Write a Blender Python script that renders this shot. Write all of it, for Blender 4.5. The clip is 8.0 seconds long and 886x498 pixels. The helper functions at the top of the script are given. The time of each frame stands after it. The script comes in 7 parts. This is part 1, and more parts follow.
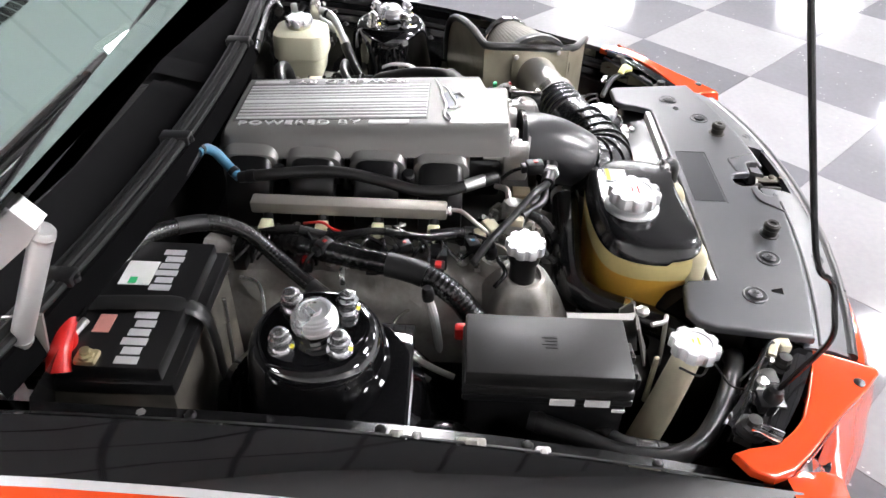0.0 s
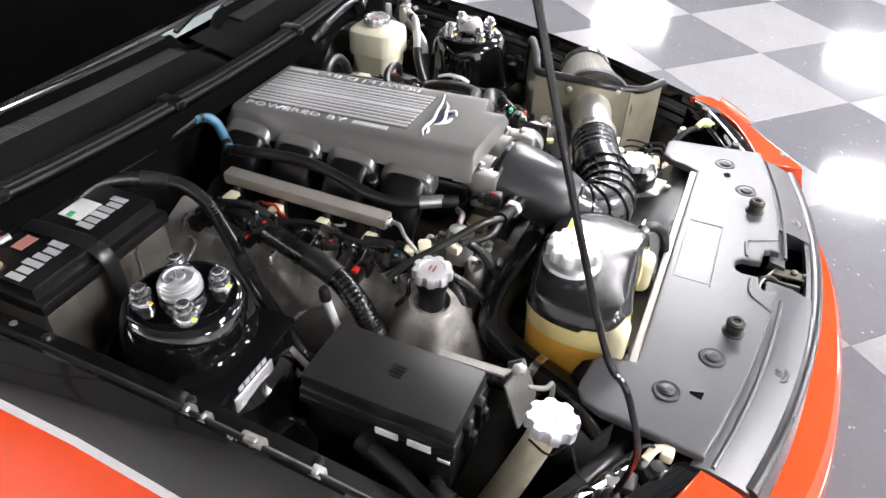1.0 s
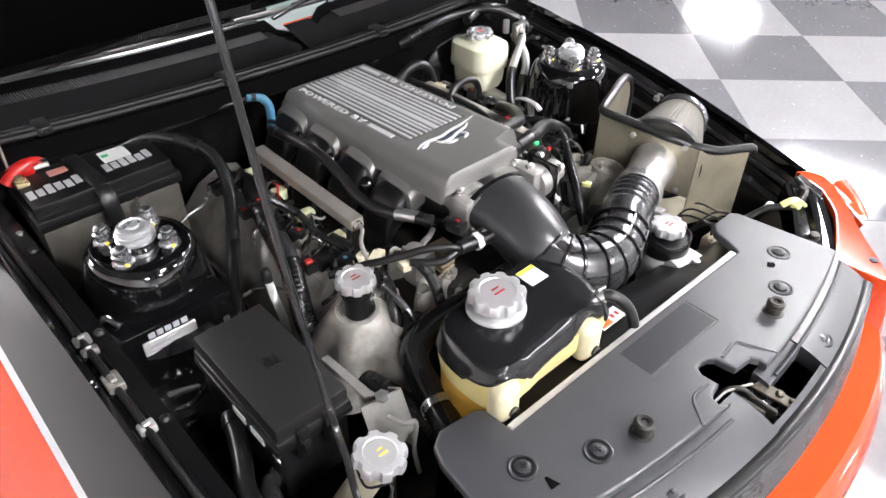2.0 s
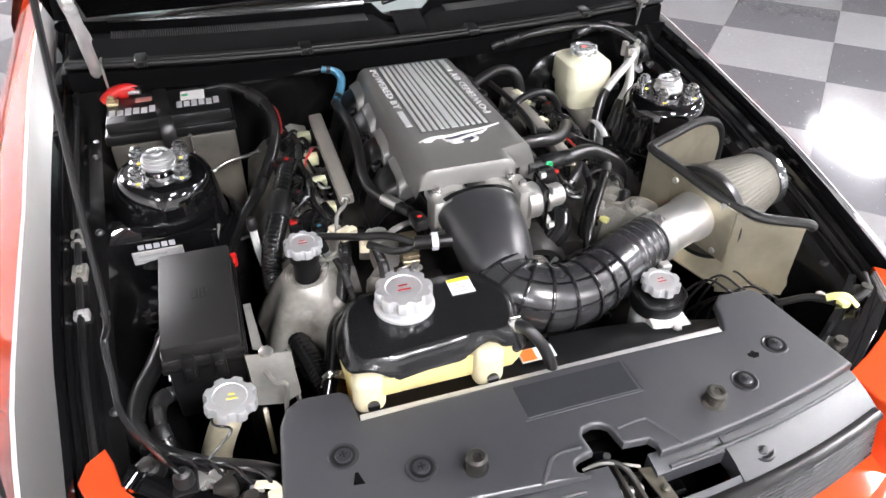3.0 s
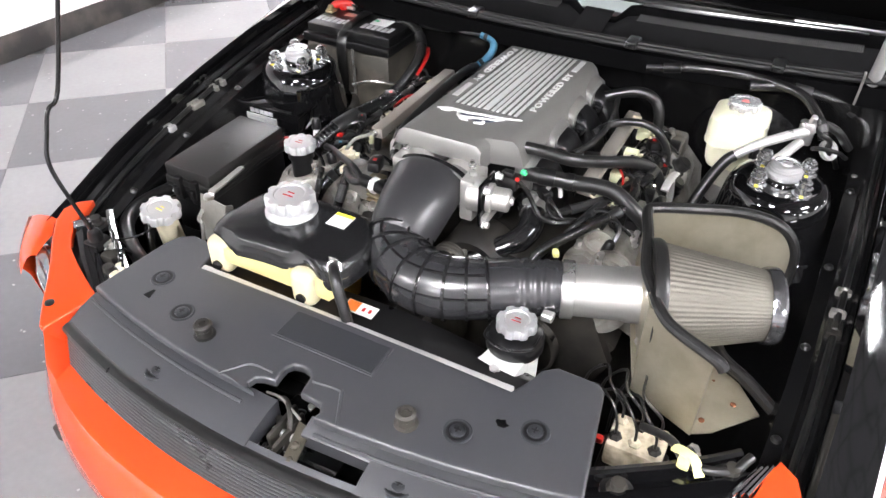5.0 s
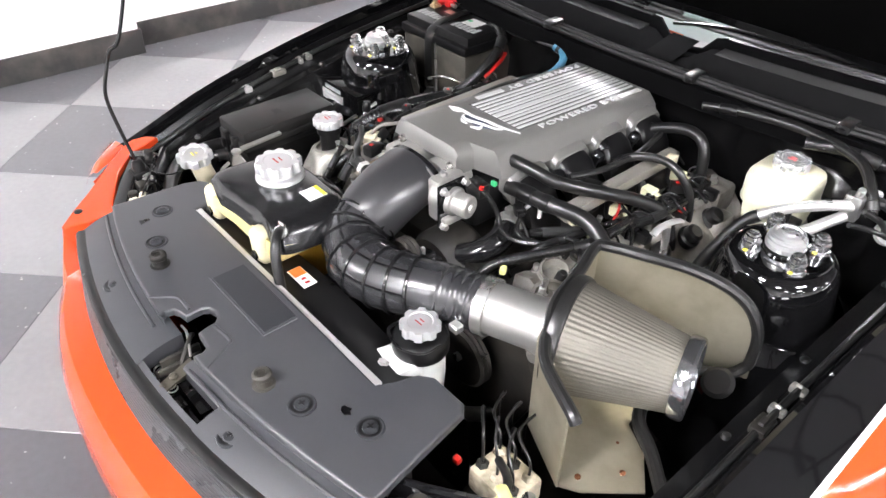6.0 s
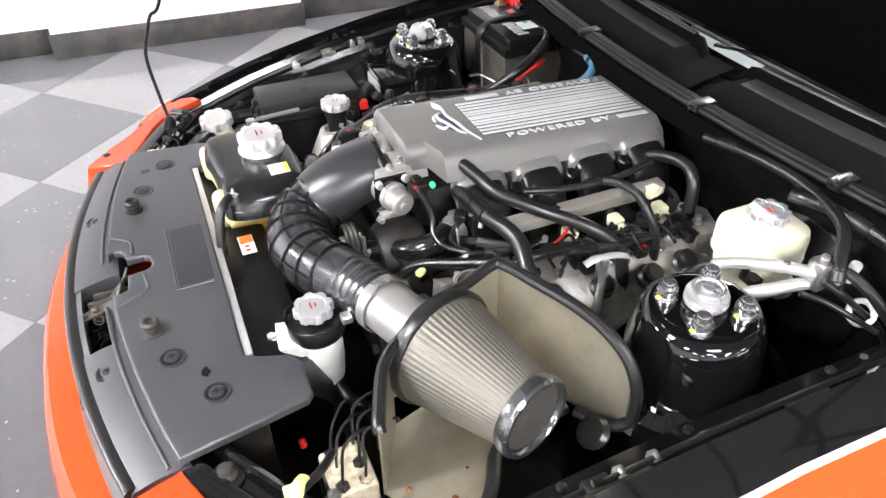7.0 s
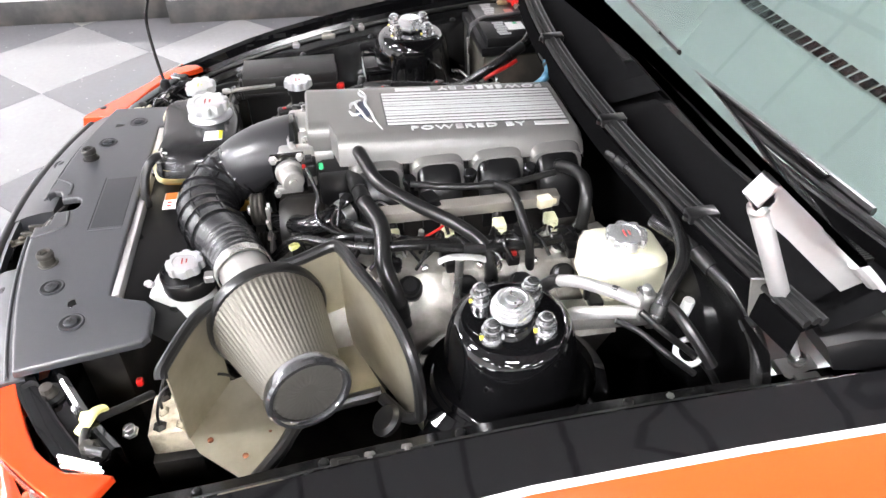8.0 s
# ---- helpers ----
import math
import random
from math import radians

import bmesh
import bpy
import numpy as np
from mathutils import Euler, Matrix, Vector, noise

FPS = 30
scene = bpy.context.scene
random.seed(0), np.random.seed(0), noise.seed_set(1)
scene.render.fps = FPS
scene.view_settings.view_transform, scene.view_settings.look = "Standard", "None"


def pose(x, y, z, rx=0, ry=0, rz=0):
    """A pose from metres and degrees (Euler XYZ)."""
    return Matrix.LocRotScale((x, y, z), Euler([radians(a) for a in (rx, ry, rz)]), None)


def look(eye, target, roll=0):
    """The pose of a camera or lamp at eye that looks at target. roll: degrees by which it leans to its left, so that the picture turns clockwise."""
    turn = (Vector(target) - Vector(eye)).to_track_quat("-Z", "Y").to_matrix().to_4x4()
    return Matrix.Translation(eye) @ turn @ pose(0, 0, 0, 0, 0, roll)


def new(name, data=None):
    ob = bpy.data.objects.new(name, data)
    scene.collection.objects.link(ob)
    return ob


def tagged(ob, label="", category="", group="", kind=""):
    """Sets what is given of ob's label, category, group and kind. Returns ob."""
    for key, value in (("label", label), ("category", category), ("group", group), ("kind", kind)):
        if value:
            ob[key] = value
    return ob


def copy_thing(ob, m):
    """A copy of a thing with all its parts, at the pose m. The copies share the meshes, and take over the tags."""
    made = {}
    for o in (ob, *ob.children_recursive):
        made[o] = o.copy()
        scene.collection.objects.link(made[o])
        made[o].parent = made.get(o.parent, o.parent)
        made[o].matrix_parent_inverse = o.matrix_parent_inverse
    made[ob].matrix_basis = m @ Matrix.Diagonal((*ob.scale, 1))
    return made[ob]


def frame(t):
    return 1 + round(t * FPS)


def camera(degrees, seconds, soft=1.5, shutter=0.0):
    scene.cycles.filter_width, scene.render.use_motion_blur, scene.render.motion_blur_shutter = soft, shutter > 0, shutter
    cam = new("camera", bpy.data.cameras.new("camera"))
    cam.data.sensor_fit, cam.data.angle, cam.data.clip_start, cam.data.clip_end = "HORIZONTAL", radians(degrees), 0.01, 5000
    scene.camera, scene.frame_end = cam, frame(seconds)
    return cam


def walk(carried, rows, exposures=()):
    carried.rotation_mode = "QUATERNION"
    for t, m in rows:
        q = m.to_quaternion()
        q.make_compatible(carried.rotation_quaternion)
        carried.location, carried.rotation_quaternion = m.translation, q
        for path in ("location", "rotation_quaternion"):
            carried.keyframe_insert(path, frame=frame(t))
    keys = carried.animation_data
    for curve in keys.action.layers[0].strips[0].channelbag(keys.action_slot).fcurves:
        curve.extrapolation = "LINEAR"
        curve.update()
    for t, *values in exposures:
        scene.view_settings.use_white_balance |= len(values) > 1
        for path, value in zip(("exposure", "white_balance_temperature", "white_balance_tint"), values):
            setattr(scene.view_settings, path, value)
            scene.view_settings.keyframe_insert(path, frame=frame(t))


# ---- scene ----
cam = camera(63.3, 8.0)
PATH = [
    (0, (-1.132, -0.149, 1.486), (0.425, -0.1, 0.231), 0.3),
    (0.5, (-1.099, -0.374, 1.503), (0.424, -0.062, 0.245), 0.4),
    (1, (-1.02, -0.573, 1.491), (0.421, 0.054, 0.255), 0.7),
    (1.5, (-0.885, -0.75, 1.496), (0.4, 0.157, 0.26), 0.5),
    (1.7, (-0.831, -0.825, 1.502), (0.369, 0.199, 0.271), 0.0),
    (2.8, (-0.451, -1.123, 1.488), (0.168, 0.354, 0.29), -0.1),
    (3, (-0.369, -1.16, 1.489), (0.121, 0.364, 0.29), -0.1),
    (3.5, (-0.156, -1.232, 1.481), (0.023, 0.364, 0.289), 0.3),
    (4, (0.068, -1.242, 1.481), (-0.057, 0.352, 0.28), 0.5),
    (4.5, (0.283, -1.224, 1.483), (-0.14, 0.313, 0.276), 1.0),
    (5, (0.475, -1.168, 1.486), (-0.252, 0.248, 0.275), 1.1),
    (5.2, (0.547, -1.125, 1.483), (-0.29, 0.234, 0.278), 1.4),
    (6.3, (0.896, -0.826, 1.484), (-0.404, 0.089, 0.271), 0.8),
    (6.5, (0.939, -0.76, 1.49), (-0.415, 0.061, 0.268), 0.6),
    (7, (1.021, -0.573, 1.49), (-0.434, 0.055, 0.269), 0.4),
    (7.5, (1.104, -0.386, 1.493), (-0.414, 0.058, 0.269), 0.4),
    (8, (1.172, -0.183, 1.507), (-0.376, 0.09, 0.271), 0.5),
]
walk(cam, [(t, look(eye, target, roll)) for t, eye, target, roll in PATH], [(0, 0.14), (1.5, 0.08), (3, 0.09), (5, 0.11), (6.5, 0.27), (7.5, 0.33), (8, 0.43)])

# ---- light ----
world = bpy.data.worlds.new("showroom_world")
scene.world = world
world.use_nodes = True
world.node_tree.nodes["Background"].inputs[0].default_value = (0.8, 0.85, 0.9, 1)
world.node_tree.nodes["Background"].inputs[1].default_value = 0.05
LAMP_POWER = 112.0
scene.view_settings.exposure = 0.0


# ---- mesh helpers: everything is drawn in world metres ----
def finish(name, bm, material, parent, label="", smooth=35):
    data = bpy.data.meshes.new(name)
    if parent is not None:
        root = parent
        base = Vector((0, 0, 0))
        while root is not None:
            base += root.location
            root = root.parent
        bmesh.ops.translate(bm, verts=bm.verts, vec=-base)
    bmesh.ops.recalc_face_normals(bm, faces=bm.faces)
    bm.to_mesh(data)
    bm.free()
    if smooth:
        for p in data.polygons:
            p.use_smooth = True
        data.set_sharp_from_angle(angle=radians(smooth))
    data.materials.append(material)
    ob = new(name, data)
    ob.parent = parent
    if label:
        tagged(ob, label)
    return ob


def part(name, bm, material, parent, label="", smooth=35):
    return finish(name, bm, material, parent, label, smooth)


def thing(name, at, label, category, group="", kind=""):
    ob = new(name)
    ob.empty_display_size = 0.05
    ob.location = at
    return tagged(ob, label, category, group, kind)


def setting(name, bm, material, label, category, smooth=0):
    return tagged(finish(name, bm, material, None, "", smooth), label, category, kind="structure")


def box(x0, x1, y0, y1, z0, z1, bev=0.004, seg=2):
    bm = bmesh.new()
    bmesh.ops.create_cube(bm, size=1, matrix=Matrix.LocRotScale(((x0 + x1) / 2, (y0 + y1) / 2, (z0 + z1) / 2), None, (abs(x1 - x0), abs(y1 - y0), abs(z1 - z0))))
    if bev:
        bmesh.ops.bevel(bm, geom=bm.edges[:], offset=bev, segments=seg, affect="EDGES", profile=0.5)
    return bm


def turned(bm, angle, centre, axis="Z"):
    bmesh.ops.rotate(bm, cent=centre, matrix=Matrix.Rotation(radians(angle), 3, axis), verts=bm.verts)
    return bm


def frame_of(axis):
    w = Vector(axis).normalized()
    u = w.cross(Vector((0, 0, 1)))
    if u.length < 1e-4:
        u = Vector((1, 0, 0))
    u.normalize()
    return u, w.cross(u), w


def lathe(profile, at, axis=(0, 0, 1), seg=28, wave=None, close=True):
    """profile: (radius, height) pairs along the axis; wave(angle, k): a factor on the radius."""
    u, v, w = frame_of(axis)
    at = Vector(at)
    bm = bmesh.new()
    rings = []
    for k, (r, h) in enumerate(profile):
        ring = []
        for i in range(seg):
            a = 2 * math.pi * i / seg
            q = r * (wave(a, k) if wave else 1)
            ring.append(bm.verts.new(at + w * h + (u * math.cos(a) + v * math.sin(a)) * q))
        rings.append(ring)
    for a, b in zip(rings, rings[1:]):
        for i in range(seg):
            bm.faces.new((a[i], a[(i + 1) % seg], b[(i + 1) % seg], b[i]))
    if close:
        bm.faces.new(rings[0][::-1])
        bm.faces.new(rings[-1])
    return bm


def curve_points(points, steps=6):
    p = [Vector(q) for q in points]
    if len(p) < 3:
        return p
    p = [p[0] * 2 - p[1]] + p + [p[-1] * 2 - p[-2]]
    out = []
    for i in range(1, len(p) - 2):
        a, b, c, d = p[i - 1 : i + 3]
        for k in range(steps):
            t = k / steps
            out.append(0.5 * (2 * b + (c - a) * t + (2 * a - 5 * b + 4 * c - d) * t * t + (3 * b - a - 3 * c + d) * t**3))
    return out + [p[-2]]


def tube(points, r, seg=10, steps=6, radius=None, squash=1.0):
    """A hose along a smooth line; radius(s): a factor at the share s of its length."""
    p = curve_points(points, steps)
    bm = bmesh.new()
    n = len(p)
    d0 = (p[1] - p[0]).normalized()
    up = Vector((0, 0, 1)) if abs(d0.z) < 0.9 else Vector((1, 0, 0))
    u = d0.cross(up).normalized()
    rings = []
    for i in range(n):
        d = (p[min(i + 1, n - 1)] - p[max(i - 1, 0)]).normalized()
        u = (u - d * u.dot(d)).normalized()
        v = d.cross(u)
        q = r * (radius(i / (n - 1)) if radius else 1)
        rings.append([bm.verts.new(p[i] + u * math.cos(2 * math.pi * k / seg) * q + v * math.sin(2 * math.pi * k / seg) * q * (squash(i / (n - 1)) if callable(squash) else squash)) for k in range(seg)])
    for a, b in zip(rings, rings[1:]):
        for k in range(seg):
            bm.faces.new((a[k], a[(k + 1) % seg], b[(k + 1) % seg], b[k]))
    bm.faces.new(rings[0][::-1])
    bm.faces.new(rings[-1])
    return bm


def prism(outline, z0, z1, bev=0.003, seg=2, lift=None):
    """A plate with the given outline in x, y; lift(x, y): raises it there."""
    bm = bmesh.new()
    low = [bm.verts.new((x, y, z0)) for x, y in outline]
    high = [bm.verts.new((x, y, z1)) for x, y in outline]
    n = len(outline)
    bm.faces.new(low[::-1])
    top = bm.faces.new(high)
    for i in range(n):
        bm.faces.new((low[i], low[(i + 1) % n], high[(i + 1) % n], high[i]))
    bmesh.ops.recalc_face_normals(bm, faces=bm.faces)
    if bev:
        bmesh.ops.bevel(bm, geom=list(top.edges), offset=bev, segments=seg, affect="EDGES", profile=0.5)
        bm.faces.ensure_lookup_table()
        top = max((f for f in bm.faces if f.normal.z > 0.9), key=lambda f: f.calc_area())
        bmesh.ops.inset_region(bm, faces=[top], thickness=bev * 0.6)
    if lift:
        lo, hi = min(p[0] for p in outline), max(p[0] for p in outline)
        n = int((hi - lo) / 0.05)
        for k in range(1, n):
            bmesh.ops.bisect_plane(bm, geom=bm.verts[:] + bm.edges[:] + bm.faces[:], plane_co=(lo + (hi - lo) * k / n, 0, 0), plane_no=(1, 0, 0))
        for v in bm.verts:
            v.co.z += lift(v.co.x, v.co.y)
    return bm


def loft(sections, close=False, caps=False):
    """A skin over rows of points, all of one length."""
    bm = bmesh.new()
    rows = [[bm.verts.new(p) for p in s] for s in sections]
    for a, b in zip(rows, rows[1:]):
        m = len(a)
        for i in range(m if close else m - 1):
            bm.faces.new((a[i], a[(i + 1) % m], b[(i + 1) % m], b[i]))
    if caps:
        bm.faces.new(rows[0][::-1])
        bm.faces.new(rows[-1])
    return bm


def panel(points, thick):
    """A sheet of the given thickness through points that lie about in one plane."""
    bm = bmesh.new()
    f = bm.faces.new([bm.verts.new(p) for p in points])
    f.normal_update()
    n = f.normal.copy()
    got = bmesh.ops.extrude_face_region(bm, geom=[f])
    bmesh.ops.translate(bm, verts=[g for g in got["geom"] if isinstance(g, bmesh.types.BMVert)], vec=n * thick)
    return bm


def rounded(x0, x1, y0, y1, r, n=5):
    out = []
    for cx, cy, a0 in ((x1 - r, y1 - r, 0), (x0 + r, y1 - r, 90), (x0 + r, y0 + r, 180), (x1 - r, y0 + r, 270)):
        for k in range(n + 1):
            a = radians(a0 + 90 * k / n)
            out.append((cx + r * math.cos(a), cy + r * math.sin(a)))
    return out


def merged(*many):
    out = bmesh.new()
    for b in many:
        data = bpy.data.meshes.new("joined")
        b.to_mesh(data)
        b.free()
        out.from_mesh(data)
        bpy.data.meshes.remove(data)
    return out


# ---- materials ----
def surface(name, colour, rough=0.5, metal=0.0, vary=0.12, grain=120.0, large=9.0, bump=0.15, coat=0.0, dust=None, dusty=0.0, spec=0.5, random_shade=0.0, depth=0.0006):
    m = bpy.data.materials.new(name)
    m.use_nodes = True
    nt = m.node_tree
    b = nt.nodes["Principled BSDF"]
    at = nt.nodes.new("ShaderNodeTexCoord").outputs["Object"]

    def noise_at(scale, detail):
        n = nt.nodes.new("ShaderNodeTexNoise")
        n.inputs["Scale"].default_value, n.inputs["Detail"].default_value = scale, detail
        nt.links.new(at, n.inputs["Vector"])
        return n.outputs["Fac"]

    fine, wide = noise_at(grain, 4), noise_at(large, 5)
    mix = nt.nodes.new("ShaderNodeMix")
    mix.data_type = "RGBA"
    mix.inputs["A"].default_value = (*[c * (1 - vary) for c in colour], 1)
    mix.inputs["B"].default_value = (*[min(1, c * (1 + vary)) for c in colour], 1)
    both = nt.nodes.new("ShaderNodeMath")
    both.operation = "MULTIPLY_ADD"
    nt.links.new(fine, both.inputs[0])
    both.inputs[1].default_value = 0.5
    half = nt.nodes.new("ShaderNodeMath")
    half.operation = "MULTIPLY"
    nt.links.new(wide, half.inputs[0])
    half.inputs[1].default_value = 0.5
    nt.links.new(half.outputs[0], both.inputs[2])
    nt.links.new(both.outputs[0], mix.inputs["Factor"])
    out = mix.outputs["Result"]
    if dust:
        ramp = nt.nodes.new("ShaderNodeMapRange")
        ramp.inputs["From Min"].default_value, ramp.inputs["From Max"].default_value = 0.42, 0.7
        ramp.inputs["To Max"].default_value = dusty
        nt.links.new(wide, ramp.inputs["Value"])
        dm = nt.nodes.new("ShaderNodeMix")
        dm.data_type = "RGBA"
        nt.links.new(ramp.outputs[0], dm.inputs["Factor"])
        nt.links.new(out, dm.inputs["A"])
        dm.inputs["B"].default_value = (*dust, 1)
        out = dm.outputs["Result"]
    if random_shade:
        info = nt.nodes.new("ShaderNodeObjectInfo")
        hsv = nt.nodes.new("ShaderNodeHueSaturation")
        rng = nt.nodes.new("ShaderNodeMapRange")
        rng.inputs["To Min"].default_value, rng.inputs["To Max"].default_value = 1 - random_shade, 1 + random_shade
        nt.links.new(info.outputs["Random"], rng.inputs["Value"])
        nt.links.new(rng.outputs[0], hsv.inputs["Value"])
        nt.links.new(out, hsv.inputs["Color"])
        out = hsv.outputs["Color"]
    nt.links.new(out, b.inputs["Base Color"])
    rr = nt.nodes.new("ShaderNodeMapRange")
    rr.inputs["To Min"].default_value, rr.inputs["To Max"].default_value = max(0.02, rough * 0.75), min(1, rough * 1.25)
    nt.links.new(wide, rr.inputs["Value"])
    nt.links.new(rr.outputs[0], b.inputs["Roughness"])
    b.inputs["Metallic"].default_value = metal
    b.inputs["Specular IOR Level"].default_value = spec
    b.inputs["Coat Weight"].default_value = coat
    b.inputs["Coat Roughness"].default_value = 0.04
    if bump:
        bp = nt.nodes.new("ShaderNodeBump")
        bp.inputs["Strength"].default_value, bp.inputs["Distance"].default_value = bump, depth
        nt.links.new(fine, bp.inputs["Height"])
        nt.links.new(bp.outputs[0], b.inputs["Normal"])
    return m


DUST = (0.30, 0.27, 0.22)
gloss_black = surface("gloss_black_paint", (0.004, 0.004, 0.0044), 0.035, vary=0.2, bump=0.0, coat=0.6)
slat_grey = surface("grey_slat_plastic", (0.050, 0.050, 0.053), 0.28, vary=0.2, bump=0.05)
satin_black = surface("satin_black_metal", (0.005, 0.005, 0.0053), 0.17, vary=0.3, bump=0.06, coat=0.0, dust=DUST, dusty=0.006, spec=0.45)
plastic_black = surface("black_plastic", (0.0065, 0.0065, 0.007), 0.3, vary=0.25, grain=400, bump=0.25, dust=DUST, dusty=0.012, spec=0.4)
cover_plastic = surface("grained_black_cover_plastic", (0.036, 0.037, 0.042), 0.40, vary=0.25, grain=900, bump=0.25, dust=DUST, dusty=0.02, spec=0.85)
rubber = surface("black_rubber_hose", (0.011, 0.011, 0.0112), 0.3, vary=0.3, grain=300, bump=0.2, dust=DUST, dusty=0.015)
gloss_rubber = surface("glossy_rubber_hose", (0.009, 0.009, 0.0095), 0.13, vary=0.3, grain=200, bump=0.08)
intake_rubber = surface("moulded_intake_rubber", (0.024, 0.024, 0.026), 0.23, vary=0.25, grain=200, bump=0.08, spec=0.75)
loom = surface("split_loom", (0.009, 0.009, 0.0092), 0.24, vary=0.3, grain=300, bump=0.2, dust=DUST, dusty=0.015)
dark_metal = surface("dark_dirty_metal", (0.014, 0.013, 0.012), 0.5, metal=0.3, vary=0.4, bump=0.4, dust=DUST, dusty=0.15)
orange = surface("orange_car_paint", (0.58, 0.054, 0.012), 0.09, vary=0.04, bump=0.0, coat=0.15)
silver_stripe = surface("silver_pinstripe", (0.75, 0.75, 0.76), 0.3, metal=0.5, bump=0)
cast_alu = surface("cast_aluminium", (0.52, 0.51, 0.49), 0.42, metal=0.75, vary=0.25, grain=260, bump=0.5, dust=DUST, dusty=0.25)
billet = surface("polished_billet_aluminium", (0.86, 0.86, 0.87), 0.27, metal=0.8, vary=0.05, bump=0.05)
dull_steel = surface("dull_sheet_steel", (0.34, 0.33, 0.31), 0.48, metal=0.7, vary=0.3, bump=0.3, dust=DUST, dusty=0.3)
# As polished as billet; the ceiling's reflection is put into a more diffuse metal.
cap_metal = surface("ceiling_lit_cap_aluminium", (0.70, 0.70, 0.71), 0.36, metal=0.7, vary=0.05, grain=300, bump=0.1)
chrome = surface("chrome", (0.9, 0.9, 0.91), 0.06, metal=1.0, vary=0.03, bump=0)
steel = surface("bright_steel", (0.66, 0.65, 0.63), 0.28, metal=0.9, vary=0.15, bump=0.15)
pale_metal = surface("pale_aluminium", (0.58, 0.57, 0.56), 0.42, metal=0.55, vary=0.1, bump=0.15)
cover_grey = surface("grey_engine_cover_paint", (0.19, 0.186, 0.178), 0.36, metal=0.35, vary=0.1, grain=1200, bump=0.3, coat=0.1)
rib_metal = surface("brushed_rib", (0.68, 0.68, 0.68), 0.34, metal=0.35, vary=0.1, bump=0.1)
shield_metal = surface("brushed_heat_shield_steel", (0.52, 0.485, 0.375), 0.37, metal=0.75, vary=0.15, grain=90, large=14, bump=0.15, dust=(0.26, 0.21, 0.13), dusty=0.5)
cover_cast = surface("dirty_cast_cover", (0.36, 0.345, 0.315), 0.42, metal=0.4, vary=0.3, grain=160, large=22.0, bump=0.4, dust=(0.10, 0.088, 0.072), dusty=0.75)
filter_mesh = surface("filter_gauze", (0.155, 0.145, 0.122), 0.5, metal=0.5, vary=0.25, grain=1500, bump=0.6)
end_mesh = surface("dark_filter_gauze", (0.07, 0.066, 0.058), 0.6, metal=0.3, vary=0.3, grain=1500, bump=0.6)
tank_yellow = surface("aged_translucent_plastic", (0.62, 0.53, 0.24), 0.4, vary=0.15, large=14, bump=0.1)
coolant_orange = surface("coolant_filled_plastic", (0.62, 0.34, 0.045), 0.4, vary=0.2, large=14, bump=0.1)
fluid_white = surface("milky_plastic", (0.72, 0.70, 0.53), 0.42, vary=0.08, bump=0.1)
bottle_white = surface("white_bottle_plastic", (0.62, 0.63, 0.61), 0.4, vary=0.06, bump=0.1)
cream = surface("cream_connector_plastic", (0.68, 0.62, 0.46), 0.5, vary=0.15, bump=0.2)
red = surface("red_plastic", (0.44, 0.012, 0.010), 0.35, vary=0.1, bump=0.1)
blue = surface("blue_hose", (0.05, 0.16, 0.25), 0.4, vary=0.2, bump=0.1)
green = surface("green_clip", (0.05, 0.5, 0.2), 0.4)
yellow = surface("yellow_tag", (0.78, 0.75, 0.30), 0.5, vary=0.1, bump=0.1)
paper = surface("white_label", (0.72, 0.72, 0.7), 0.5, vary=0.05, bump=0.05)
ink_grey = surface("grey_print", (0.42, 0.42, 0.43), 0.5, vary=0.1, bump=0.05)
yellow_ink = surface("yellow_print", (0.85, 0.72, 0.05), 0.5)
orange_ink = surface("orange_print", (0.85, 0.22, 0.04), 0.5)
dash_grey = surface("grey_dashboard", (0.085, 0.093, 0.092), 0.6, vary=0.1, grain=500, bump=0.3)
wall_paint = surface("white_wall_paint", (0.82, 0.82, 0.81), 0.6, vary=0.03, grain=60, bump=0.1)
base_black = surface("black_vinyl_base", (0.03, 0.03, 0.03), 0.4, vary=0.3, bump=0.1, dust=DUST, dusty=0.15)
ceiling_white = surface("ceiling_board", (0.30, 0.30, 0.30), 0.9, vary=0.06, grain=90, bump=0.4)
grid_dark = surface("ceiling_grid", (0.012, 0.012, 0.012), 0.6, vary=0.05, bump=0)


